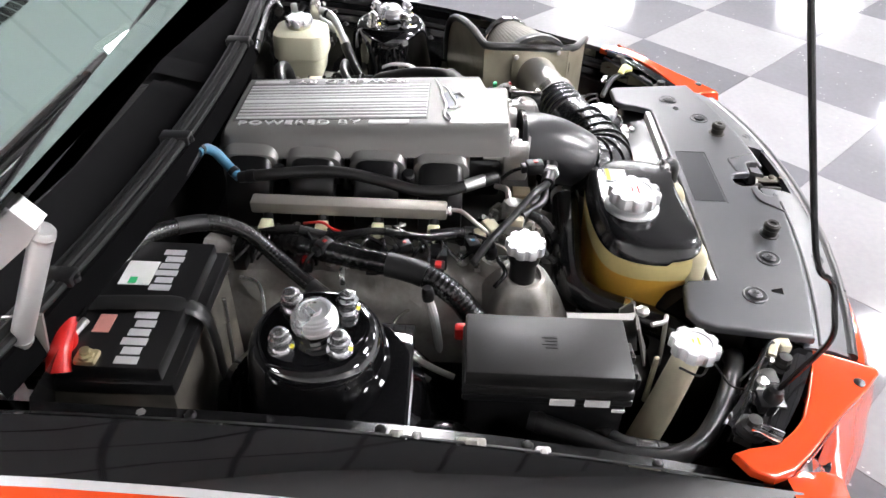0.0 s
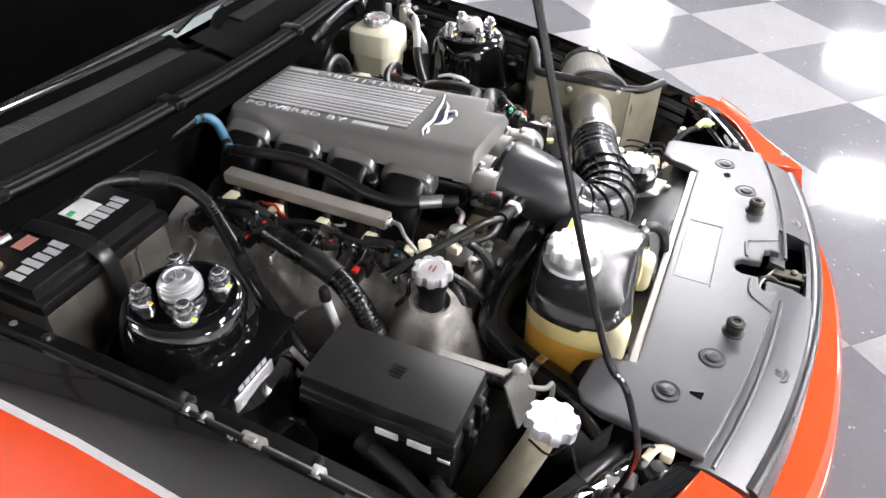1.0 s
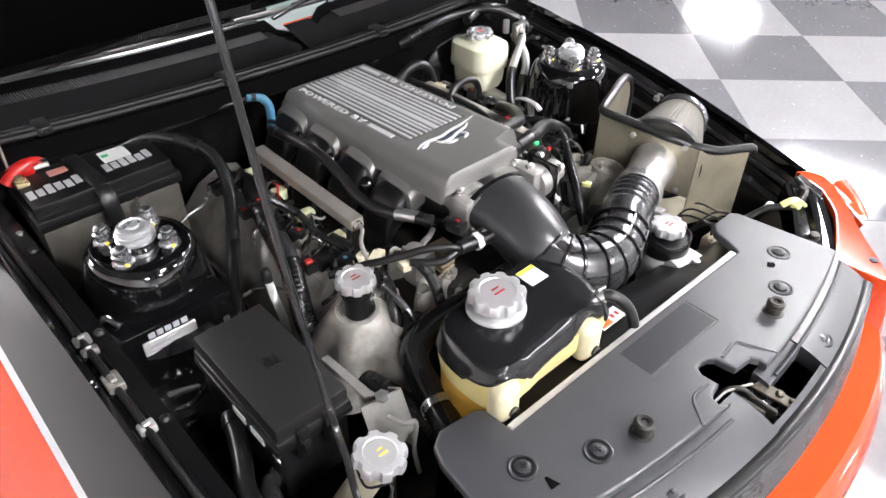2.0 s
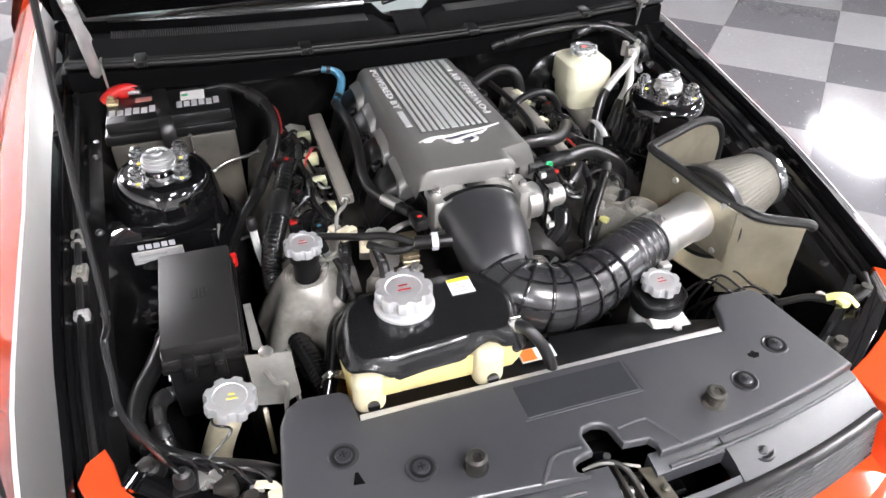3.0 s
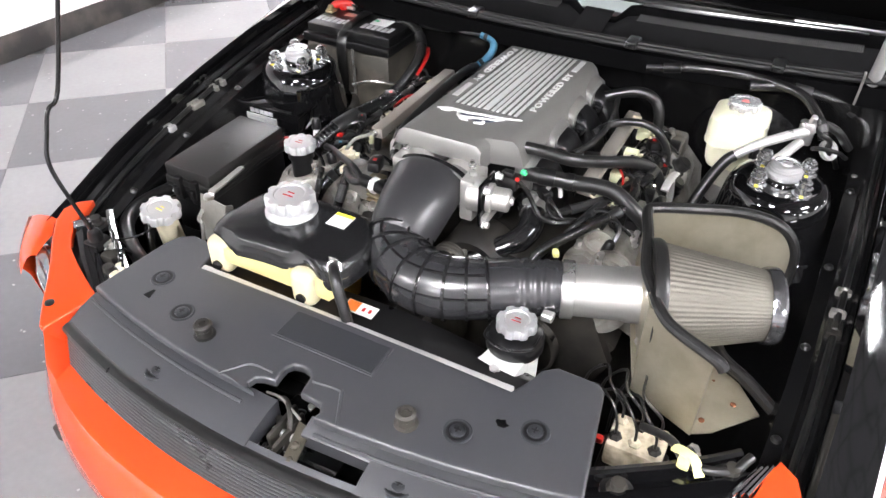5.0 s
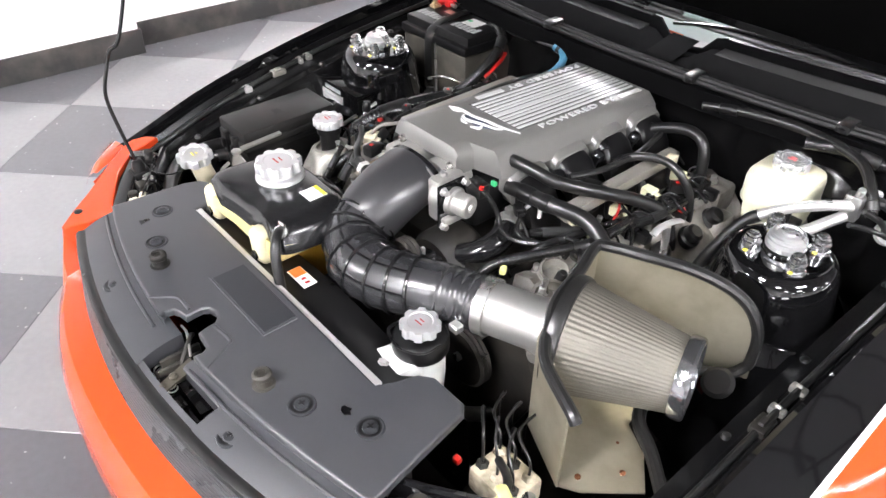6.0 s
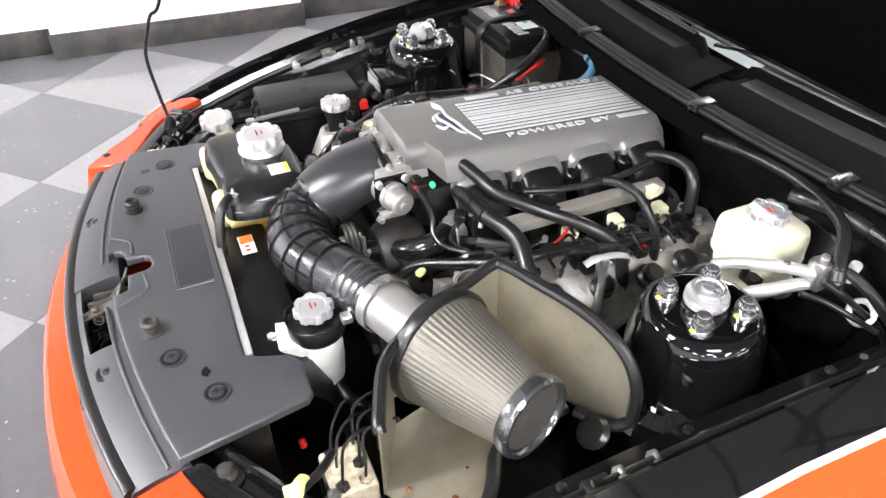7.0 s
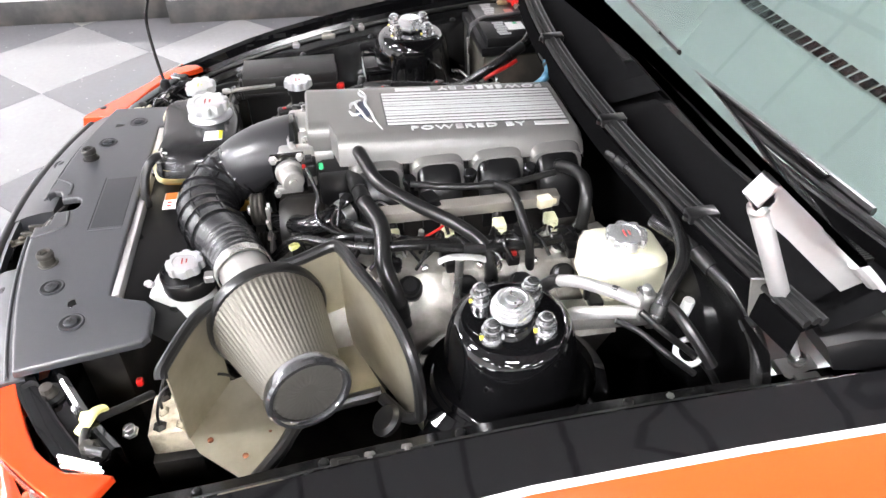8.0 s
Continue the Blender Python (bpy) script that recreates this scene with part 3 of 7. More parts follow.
for s in (-1, 1):
    for y, drop in ((0.12, 0.0142), (2.84, 0.0665)):
        wheel = part("wheel", lathe([(0.30, -0.11), (0.335, -0.10), (0.345, -0.05), (0.345, 0.05), (0.335, 0.10), (0.30, 0.11), (0.24, 0.10)], (s * 0.78, y, 0.3445 - drop), (1, 0, 0), 40), rubber, car, "black tyre on a dark rim")
        part("rim", lathe([(0.24, 0.085), (0.235, 0.10), (0.20, 0.06), (0.05, 0.08), (0.04, 0.10)], (s * 0.78, y, 0.3445 - drop), (s, 0, 0), 30), steel, wheel)


# the rest of the coupe's body behind the engine bay
def waist(y):
    """Half width and height of the body's shoulder, flank swell and sill, behind the front wings."""
    k = max(0, y - 3.0)
    return 0.770 - 0.10 * k * k, 0.918 + 0.02 * (y - 1.1) - 0.05 * k


for s in (-1, 1):
    def flank(y):
        x, z = waist(y)
        return [(s * x, y, z), (s * (x + 0.045), y, z - 0.012), (s * (x + 0.10), y, z - 0.06), (s * (x + 0.140), y, z - 0.16), (s * (x + 0.155), y, z - 0.32), (s * (x + 0.14), y, z - 0.52), (s * (x + 0.10), y, z - 0.66)]
    door = part("door", loft([flank(1.106 + 0.1 * i) for i in range(13)]), orange, car, "orange car door")
    part("door_handle", tube([(s * 0.905, 2.02, 0.80), (s * 0.925, 2.06, 0.805), (s * 0.925, 2.14, 0.805), (s * 0.905, 2.18, 0.80)], 0.011, 8, 4), orange, door)
    part("rear_quarter", loft([flank(2.312 + 0.1 * i) for i in range(14)]), orange, car, "orange rear quarter panel")
    part("side_window", loft([[(s * (0.755 - 0.01 * i), 1.02 + 0.17 * i, 0.925), (s * (0.66 - 0.006 * i), 1.10 + 0.155 * i, 1.12), (s * 0.565, 1.14 + 0.13 * i, 1.30 + 0.02 * math.sin(0.3 * i))] for i in range(10)]), glass, car, "tinted side window")
    part("windscreen_pillar", tube([(s * 0.668, 0.505, 0.935), (s * 0.655, 0.76, 1.10), (s * 0.61, 1.09, 1.295)], 0.022, 10, 6), gloss_black, car, "black windscreen pillar")
RX = [-0.60 + 0.1 * i for i in range(13)]
part("roof", loft([[(x, y + 0.10 * x * x, z - 0.16 * x * x) for x in RX] for y, z in ((1.075, 1.325), (1.25, 1.36), (1.6, 1.385), (2.0, 1.38), (2.3, 1.345))]), gloss_black, car, "black painted roof")
part("rear_window", loft([[(x, y + 0.1 * x * x, z - 0.14 * x * x) for x in RX] for y, z in ((2.305, 1.343), (2.6, 1.24), (2.9, 1.10), (3.05, 1.02))]), glass, car, "tinted rear window")
part("boot_lid", loft([[(x * 1.22, y - 0.05 * x * x, z - 0.06 * x * x) for x in RX] for y, z in ((3.06, 1.015), (3.3, 1.01), (3.6, 1.0), (3.62, 0.97), (3.60, 0.74))]), orange, car, "orange boot lid")
part("rear_bumper", loft([[(x * 1.40, y - 0.14 * x * x, z) for x in RX] for y, z in ((3.61, 0.74), (3.68, 0.70), (3.69, 0.5), (3.66, 0.36), (3.58, 0.28))]), orange, car, "orange rear bumper")

# front: bumper, grille, header panels, lamps
def lip_y(x):
    return -0.782 + 0.38 * x * x


FX = [-0.40 + 0.8 * i / 24 for i in range(25)]
BX_HALF = [0.76, 0.70, 0.64, 0.58, 0.552, 0.540, 0.515, 0.485, 0.458, 0.438, 0.4265, 0.410, 0.398]
BX = [-x for x in BX_HALF] + [-0.36 + 0.72 * i / 20 for i in range(21)] + BX_HALF[::-1]


def nose_y(x):
    a = abs(x)
    return -0.872 + 0.286 * a * a + a**4 if a < 0.53 else -0.713 + 0.75 * (a - 0.53)


def nose_top(x):
    """Height and depth of the bumper's upper edge: under the grille, up to the corner panel, then under the lamp."""
    a = abs(x)
    if a < 0.42:
        return 0.650, lip_y(x) + 0.025
    if a < 0.546:
        y = -0.743 + max(0, a - 0.432) * 1.04
        return 0.7235 + 0.10 * (y + 0.70) - 0.002, y
    return 0.605, nose_y(x) + 0.06


def bumper_rows():
    rows = []
    for x in BX:
        z, y = nose_top(x)
        n = nose_y(x)
        if z > 0.68:
            rise = [(x, y, z), (x, y - 0.004, z - 0.016), (x, y * 0.75 + n * 0.25 - 0.006, 0.660), (x, y * 0.4 + n * 0.6, 0.612), (x, n + 0.004, 0.575)]
        else:
            rise = [(x, y, z), (x, y * 0.6 + n * 0.4, z - 0.008), (x, n + 0.030, z - 0.016), (x, n + 0.018, 0.60 if z < 0.61 else 0.620), (x, n + 0.004, 0.575)]
        rows.append(rise + [(x, n, 0.53), (x, n + 0.008, 0.45), (x, n + 0.04, 0.36), (x, n + 0.03, 0.25), (x, n + 0.07, 0.17)])
    return rows


bumper = part("bumper", loft(bumper_rows()), orange, car, "orange front bumper")
part("bumper_seam", tube([(x, nose_y(x) + 0.030, 0.6305) for x in BX[12:35]], 0.0012, 6, 2), gloss_black, bumper)
grille = part("grille", loft([[(x, lip_y(x) + 0.006, 0.715), (x, lip_y(x) + 0.012, 0.69), (x, lip_y(x) + 0.03, 0.64), (x, lip_y(x) + 0.05, 0.60)] for x in FX]), plastic_black, car, "black ribbed upper grille")
for k in range(10):
    part("grille_slat", tube([(x, lip_y(x) - 0.002 - 0.0016 * k, 0.708 - 0.0062 * k) for x in FX[::2]], 0.0024, 8, 2), slat_grey, grille, "fine grey grille slat")
HEADER = [(0.402, -0.656), (0.412, -0.700), (0.425, -0.742), (0.436, -0.741), (0.470, -0.708), (0.505, -0.668), (0.535, -0.638), (0.566, -0.608), (0.594, -0.580), (0.616, -0.556), (0.629, -0.528), (0.620, -0.502), (0.598, -0.486), (0.588, -0.508), (0.577, -0.548), (0.552, -0.577), (0.530, -0.597), (0.490, -0.618), (0.450, -0.637)]


def header_z(x, y):
    return 0.7235 + 0.10 * (y + 0.70)


for s in (-1, 1):
    header = part("header_panel", prism([(s * x, y) for x, y in HEADER[::s]], -0.010, 0.003, 0.003, 3, header_z), orange, car, "orange corner panel between lamp and radiator cover")
    part("panel_screw", lathe([(0.008, 0), (0.0075, 0.002), (0.003, 0.003)], (s * 0.458, -0.702, 0.7262), seg=12), plastic_black, header)
    # the panel's inner wall, and its edge above the lamp
    inner_rim = [(0.4025, -0.652), (0.4035, -0.665), (0.408, -0.690), (0.416, -0.722), (0.4255, -0.7425)]
    lamp_rim = [(0.536, -0.639), (0.551, -0.624), (0.567, -0.609), (0.595, -0.581), (0.617, -0.557)]
    for name, rim in (("inner_wall", inner_rim), ("lamp_edge", lamp_rim)):
        part(name, loft([[(s * x, y, header_z(x, y) + 0.001), (s * x, y - 0.001, header_z(x, y) - 0.008), (s * x, y, 0.70), (s * x, y + 0.004, 0.66)] for x, y in rim]), orange, header)
    part("wing_tip", loft([[(s * x, y, z - 0.022) for x, y, z in row] for row in (((0.612, -0.548, 0.752), (0.640, -0.548, 0.757), (0.675, -0.550, 0.750), (0.706, -0.552, 0.736), (0.725, -0.555, 0.70)), ((0.606, -0.575, 0.748), (0.630, -0.575, 0.752), (0.655, -0.580, 0.745), (0.680, -0.588, 0.728), (0.700, -0.592, 0.695)), ((0.600, -0.603, 0.742), (0.615, -0.606, 0.744), (0.632, -0.612, 0.738), (0.648, -0.620, 0.722), (0.660, -0.628, 0.695)), ((0.598, -0.622, 0.734), (0.604, -0.626, 0.735), (0.612, -0.630, 0.730), (0.620, -0.638, 0.716), (0.628, -0.645, 0.695)))]), orange, car, "orange tip of the front wing")
    lampset = part("headlight", lathe([(0.050, -0.05), (0.058, 0.0), (0.056, 0.012), (0.052, 0.012), (0.046, -0.02), (0.03, -0.05), (0.01, -0.055)], (s * 0.600, -0.600, 0.655), (s * 0.35, -1, 0.22), 32, close=False), chrome, car, "round clear headlight with a chrome reflector")
    part("lamp_lens", lathe([(0.055, 0.010), (0.046, 0.020), (0.026, 0.027), (0.004, 0.030)], (s * 0.600, -0.600, 0.655), (s * 0.35, -1, 0.22), 32), lens_glass, lampset, "clear headlight lens").visible_shadow = False
    part("bulb_shield", lathe([(0.015, -0.045), (0.02, -0.02), (0.018, 0.0), (0.004, 0.006)], (s * 0.600, -0.600, 0.655), (s * 0.35, -1, 0.22), 20), steel, lampset)
    part("lamp_bezel", lathe([(0.057, 0.0), (0.060, 0.004), (0.066, -0.004), (0.072, -0.04)], (s * 0.600, -0.600, 0.655), (s * 0.35, -1, 0.22), 32, close=False), plastic_black, lampset, "dark surround of the headlight")
    # glossy channel along the panel's inner edge
    rail_line = [(0.392, -0.628), (0.43, -0.606), (0.485, -0.572), (0.53, -0.540), (0.565, -0.512)]
    rows = []
    for x, y in rail_line:
        z = header_z(x, y)
        rows.append([(s * (x + 0.014), y - 0.032, z - 0.05), (s * (x + 0.014), y - 0.032, z - 0.001), (s * (x + 0.005), y - 0.012, z + 0.003), (s * (x + 0.002), y - 0.006, z + 0.001), (s * (x + 0.001), y - 0.004, z - 0.012), (s * (x - 0.006), y + 0.012, z - 0.012), (s * (x - 0.008), y + 0.016, z + 0.001), (s * (x - 0.011), y + 0.020, z + 0.003), (s * (x - 0.014), y + 0.026, z + 0.0), (s * (x - 0.015), y + 0.027, z - 0.05)])
    tray = part("lamp_carrier", loft(rows, False, False), gloss_black, car, "glossy black channel behind the headlight panel")
    for bx, by in ((0.548, -0.526), (0.43, -0.606)):
        part("carrier_washer", lathe([(0.021, -0.006), (0.021, 0.0), (0.016, 0.002)], (s * bx, by, header_z(bx, by) - 0.006), seg=18), rubber, tray)
        part("carrier_bolt", lathe([(0.014, -0.012), (0.014, 0.0), (0.010, 0.004), (0.009, 0.012), (0.003, 0.013)], (s * bx, by, header_z(bx, by) - 0.002), seg=10), dark_metal, tray)

part("chrome_clip", merged(*[tube([(0.553 + 0.008 * k, -0.560 + 0.004 * k, 0.742), (0.578 + 0.006 * k, -0.506 + 0.004 * k, 0.745)], 0.0036, 8) for k in range(3)]), chrome, car, "three bright clip wires at the front corner")
part("bright_nut", lathe([(0.011, 0), (0.011, 0.004), (0.008, 0.005), (0.008, 0.012), (0.003, 0.013)], (0.500, -0.492, 0.705), seg=6), steel, car)

# ---- radiator cover ----
deck = thing("radiator_cover", (0, -0.62, 0.72), "grained dark grey plastic cover over the radiator, with push pins", "radiator cover")


def deck_lift(x, y):
    return 0.012 - 0.06 * x * x


def front_y(x):
    return -0.712 + 0.35 * x * x


left = [(-0.399, front_y(-0.399)), (-0.385, -0.522), (-0.374, -0.496), (-0.354, -0.484), (-0.300, -0.490), (-0.288, -0.500), (-0.284, -0.546)]
right = [(0.263, -0.547), (0.276, -0.520), (0.285, -0.492), (0.303, -0.477), (0.362, -0.476), (0.373, -0.486), (0.402, front_y(0.402))]
# the latch opening: a rounded finger to the rear, an arm to one side, open to the front
slot_r = [(0.058, front_y(0.058)), (0.060, -0.698), (0.054, -0.688), (0.020, -0.685), (0.017, -0.672), (0.015, -0.656), (0.008, -0.649), (-0.004, -0.646), (-0.018, -0.649), (-0.024, -0.658), (-0.022, -0.684), (-0.040, -0.687), (-0.050, -0.692), (-0.053, -0.703), (-0.046, -0.710), (-0.038, front_y(-0.038))]
outline = left + right + [(x, front_y(x)) for x in (0.35, 0.3, 0.24, 0.18, 0.12, 0.09)] + slot_r + [(x, front_y(x)) for x in (-0.07, -0.11, -0.17, -0.23, -0.29, -0.35)]
part("panel", prism(outline[::-1], 0.736, 0.748, 0.004, 3, deck_lift), cover_plastic, deck)


def lip_part(x0, x1, n):
    rows = []
    for i in range(n + 1):
        x = x0 + (x1 - x0) * i / n
        f, l = front_y(x), lip_y(x)
        k = deck_lift(x, 0)
        rows.append([(x, f + 0.012, 0.7330 + k), (x, f - 0.004, 0.7325 + k), (x, f - 0.012, 0.7315 + k), (x, (f + l) / 2, 0.727 + k), (x, l + 0.014, 0.720 + k), (x, l + 0.004, 0.716 + k), (x, l, 0.707 + k), (x, l + 0.004, 0.697 + k), (x, f + 0.012, 0.70 + k)])
    return loft(rows, True, True)


def strip_part(x0, x1, back, front, n=5):
    """A strip of the lip between two lines that run along the cover's front."""
    rows = []
    for i in range(n + 1):
        x = x0 + (x1 - x0) * i / n
        k = deck_lift(x, 0)
        b, f = back(x), front(x)
        rows.append([(x, b, 0.7325 - 0.25 * max(0, front_y(x) - b) + k), (x, f + 0.004, 0.7315 - 0.25 * max(0, front_y(x) - f) + k), (x, f, 0.728 - 0.25 * max(0, front_y(x) - f) + k), (x, f, 0.702 + k), (x, b, 0.704 + k)])
    return loft(rows, True, True)


lip = part("front_lip", merged(lip_part(-0.404, -0.008, 14), lip_part(0.150, 0.404, 12), strip_part(0.048, 0.150, lambda x: front_y(x) + 0.012, lambda x: -0.729 + 0.06 * x), strip_part(-0.008, 0.150, lambda x: lip_y(x) + 0.020, lambda x: lip_y(x) + 0.002)), cover_plastic, deck)
for x0, x1 in ((-0.398, -0.050), (0.066, 0.398)):
    xs = [x0 + (x1 - x0) * i / 12 for i in range(13)]
    part("lip_bead", tube([(x, front_y(x) - 0.013, 0.7320 + deck_lift(x, 0)) for x in xs], 0.0030, 8, 2), cover_plastic, deck)
part("lip_seal", tube([(x, lip_y(x) + 0.003, 0.7125 + deck_lift(x, 0)) for x in FX], 0.0105, 10, 2, None, 0.8), rubber, deck, "black rubber edge strip")
part("emboss", prism([(-0.078, -0.613), (0.083, -0.613), (0.083, -0.559), (-0.078, -0.559)], 0.7472, 0.7486, 0.0005, 1, deck_lift), surface("smooth_cover_plastic", (0.025, 0.026, 0.0295), 0.34, vary=0.1, bump=0.05), deck, "smooth rectangle in the cover")
part("emboss_rim", tube([(0.0875, -0.561 - 0.0112 * i, 0.7482 + deck_lift(0.0875, 0)) for i in range(6)], 0.0012, 6), cover_plastic, deck)
part("emboss_rim", tube([(-0.082 + 0.0169 * i, -0.6165, 0.7482 + deck_lift(-0.082 + 0.0169 * i, 0)) for i in range(11)], 0.0012, 6), cover_plastic, deck)
part("step_ridge", tube([(-0.100, -0.708, 0.758), (-0.090, -0.696, 0.759), (-0.070, -0.675, 0.760), (-0.034, -0.673, 0.760)], 0.003, 6, 4), cover_plastic, deck)
part("step_ridge", tube([(0.023, -0.661, 0.760), (0.062, -0.657, 0.760), (0.072, -0.667, 0.760), (0.092, -0.707, 0.758)], 0.003, 6, 4), cover_plastic, deck)
for x, y in ((-0.316, -0.594), (-0.23, -0.641), (0.23, -0.641), (0.316, -0.594), (-0.197, -0.729), (0.196, -0.729)):
    z = (0.748 if y > -0.7 else 0.7235) + deck_lift(x, y)
    pin = part("push_pin", lathe([(0.0200, -0.003), (0.0190, 0.0012), (0.0170, 0.0018), (0.0150, 0.0010), (0.0125, -0.0003 + 0.0008), (0.0105, 0.0006), (0.0100, 0.0030), (0.0075, 0.0042), (0.001, 0.0040)], (x, y, z), seg=24), bpy.data.materials["smooth_cover_plastic"], deck)
    # Black ring laid on the pin: its recess's shade, put in as colour.
    part("pin_groove", lathe([(0.0116, 0.0014), (0.0132, 0.0011), (0.0150, 0.0014)], (x, y, z), seg=24, close=False), plastic_black, pin)
    part("pin_slot", merged(box(x - 0.005, x + 0.005, y - 0.0012, y + 0.0012, z + 0.0036, z + 0.0046, 0), box(x - 0.0012, x + 0.0012, y - 0.005, y + 0.005, z + 0.0036, z + 0.0047, 0)), plastic_black, pin)
for x, y in ((-0.167, -0.661), (0.167, -0.661)):
    z = 0.748 + deck_lift(x, y)
    part("rubber_buffer", lathe([(0.016, -0.002), (0.016, 0.001), (0.012, 0.002), (0.012, 0.012), (0.0135, 0.014), (0.0135, 0.020), (0.010, 0.023), (0.006, 0.022), (0.005, 0.019)], (x, y, z), seg=18), dark_metal, deck, "grey-green rubber buffer")
part("cover_slot", prism([(0.264, -0.603), (0.270, -0.609), (0.279, -0.608), (0.284, -0.601), (0.279, -0.599), (0.276, -0.594), (0.270, -0.597), (0.265, -0.598)], 0.752, 0.7562, 0.001, 1), gloss_black, deck)
part("small_slot", prism([(-0.313, -0.638), (-0.299, -0.640), (-0.304, -0.622), (-0.308, -0.622)], 0.748, 0.7551, 0), gloss_black, deck)

latch = thing("bonnet_latch", (0.0, -0.70, 0.70), "black and steel bonnet latch in the cover's opening", "bonnet latch")
part("latch_plate", merged(box(-0.075, 0.10, -0.735, -0.66, 0.655, 0.690, 0.004), box(-0.02, 0.02, -0.70, -0.65, 0.685, 0.706, 0.006), box(-0.02, 0.10, -0.775, -0.73, 0.665, 0.680, 0.003)), gloss_black, latch)
# Added plate: blocks the orange bumper below so that the opening stays dark.
part("latch_backing", box(-0.095, 0.18, -0.770, -0.625, 0.636, 0.650, 0.003), felt, latch, "added black plate that keeps the latch opening dark")
part("latch_hook", tube([(-0.022, -0.682, 0.722), (-0.004, -0.690, 0.738), (0.014, -0.704, 0.738), (0.026, -0.722, 0.722)], 0.0038, 8, 5), dark_metal, latch, "dark steel latch hook")
part("latch_jaw", merged(box(0.004, 0.011, -0.745, -0.684, 0.69, 0.730, 0.003), box(0.020, 0.027, -0.755, -0.69, 0.69, 0.728, 0.003), box(-0.008, 0.04, -0.712, -0.704, 0.70, 0.722, 0.002)), dark_metal, latch)
part("latch_arm", merged(panel([(0.032, -0.708, 0.734), (0.054, -0.712, 0.734), (0.064, -0.770, 0.724), (0.046, -0.772, 0.724)], 0.003), lathe([(0.006, 0), (0.006, 0.004), (0.003, 0.006)], (0.050, -0.742, 0.731), seg=10), lathe([(0.0045, 0), (0.0045, 0.003), (0.002, 0.004)], (0.054, -0.760, 0.728), seg=10)), surface("tarnished_latch_steel", (0.10, 0.09, 0.07), 0.45, metal=0.6, vary=0.3, bump=0.3), latch, "tarnished flat latch arm")
part("latch_wire", tube([(-0.036, -0.690, 0.735), (-0.012, -0.692, 0.741), (0.012, -0.700, 0.740), (0.034, -0.708, 0.737)], 0.0020, 8, 5), dull_steel, latch, "thin steel release wire")
part("latch_rivet", lathe([(0.006, 0), (0.006, 0.036), (0.003, 0.038)], (-0.003, -0.722, 0.712), (1, 0, 0), 10), steel, latch, "bright latch rivet")
part("latch_rivet", lathe([(0.005, 0), (0.005, 0.004), (0.002, 0.005)], (0.016, -0.664, 0.705), seg=10), steel, latch, "bright latch rivet")
coil = []
for k in range(60):
    a = k * 0.75
    coil.append((-0.012 + 0.0009 * k, -0.746 + 0.007 * math.cos(a), 0.700 + 0.007 * math.sin(a)))
part("latch_spring", tube(coil, 0.0012, 6, 2), steel, latch, "coil spring")
part("release_lever", tube([(0.018, -0.735, 0.712), (0.034, -0.757, 0.716), (0.058, -0.766, 0.714), (0.085, -0.764, 0.710)], 0.0065, 8, 5, squash=0.5), gloss_black, latch)

# ---- radiator and fan shroud ----
rad = thing("radiator", (0, -0.54, 0.55), "aluminium radiator rail behind the plastic cover", "radiator")
part("top_rail", box(-0.283, 0.263, -0.5475, -0.5355, 0.715, 0.753, 0.002), pale_metal, rad, "bare aluminium top rail")
part("core", box(-0.33, 0.33, -0.60, -0.54, 0.40, 0.72, 0.004), dark_metal, rad)
shroud = thing("fan_shroud", (0.1, -0.5, 0.6), "black plastic radiator fan shroud", "fan shroud")
part("shroud_panel", loft([[(-0.30 + 0.62 * i / 16, -0.534, 0.738), (-0.30 + 0.62 * i / 16, -0.50, 0.737 - 0.008 * abs(math.sin(i * 0.55))), (-0.30 + 0.62 * i / 16, -0.455, 0.726 - 0.05 * (i / 8 - 1) ** 2), (-0.30 + 0.62 * i / 16, -0.43, 0.64), (-0.30 + 0.62 * i / 16, -0.41, 0.40)] for i in range(17)]), plastic_black, shroud)
part("warning_label", box(-0.039, 0.015, -0.506, -0.481, 0.7385, 0.7400, 0.0005, 1), paper, shroud, "white label with an orange end")
part("warning_square", box(-0.037, -0.015, -0.504, -0.483, 0.7402, 0.7410, 0), orange_ink, shroud)
for k in range(2):
    part("print_bar", box(-0.008 + 0.011 * k, -0.003 + 0.011 * k, -0.498, -0.490, 0.7402, 0.7408, 0), red, shroud)
part("shroud_rib", box(0.08, 0.15, -0.525, -0.47, 0.70, 0.722, 0.008), plastic_black, shroud)


def billet_cap(name, parent, at, r, h, lobes=9, mark=red, axis=(0, 0, 1), metal=None):
    """A fluted billet cap with a sunken disc in its top."""
    wave = lambda a, k: 1 + (0.075 * math.tanh(4 * (math.cos(lobes * a) + 0.25)) if 1 <= k <= 4 else 0)
    cap = part(name, lathe([(r * 0.86, 0), (r * 0.92, h * 0.1), (r, h * 0.18), (r, h * 0.82), (r * 0.95, h * 0.97), (r * 0.80, h), (r * 0.68, h), (r * 0.64, h * 0.93), (r * 0.05, h * 0.92)], at, axis, 72, wave), metal or cap_metal, parent, "fluted polished aluminium cap")
    u, v, w = frame_of(axis)
    top = Vector(at) + w * (h * 0.925)
    bars = []
    for k in range(2):
        ww = r * (0.5, 0.34)[k]
        o = (k - 0.5) * r * 0.24
        bars.append(box(top.x - ww / 2, top.x + ww / 2, top.y + o - r * 0.035, top.y + o + r * 0.035, top.z - 0.0004, top.z + 0.0004, 0))
    part("cap_print", merged(*bars), mark, cap, "small coloured print on the cap")
    return cap


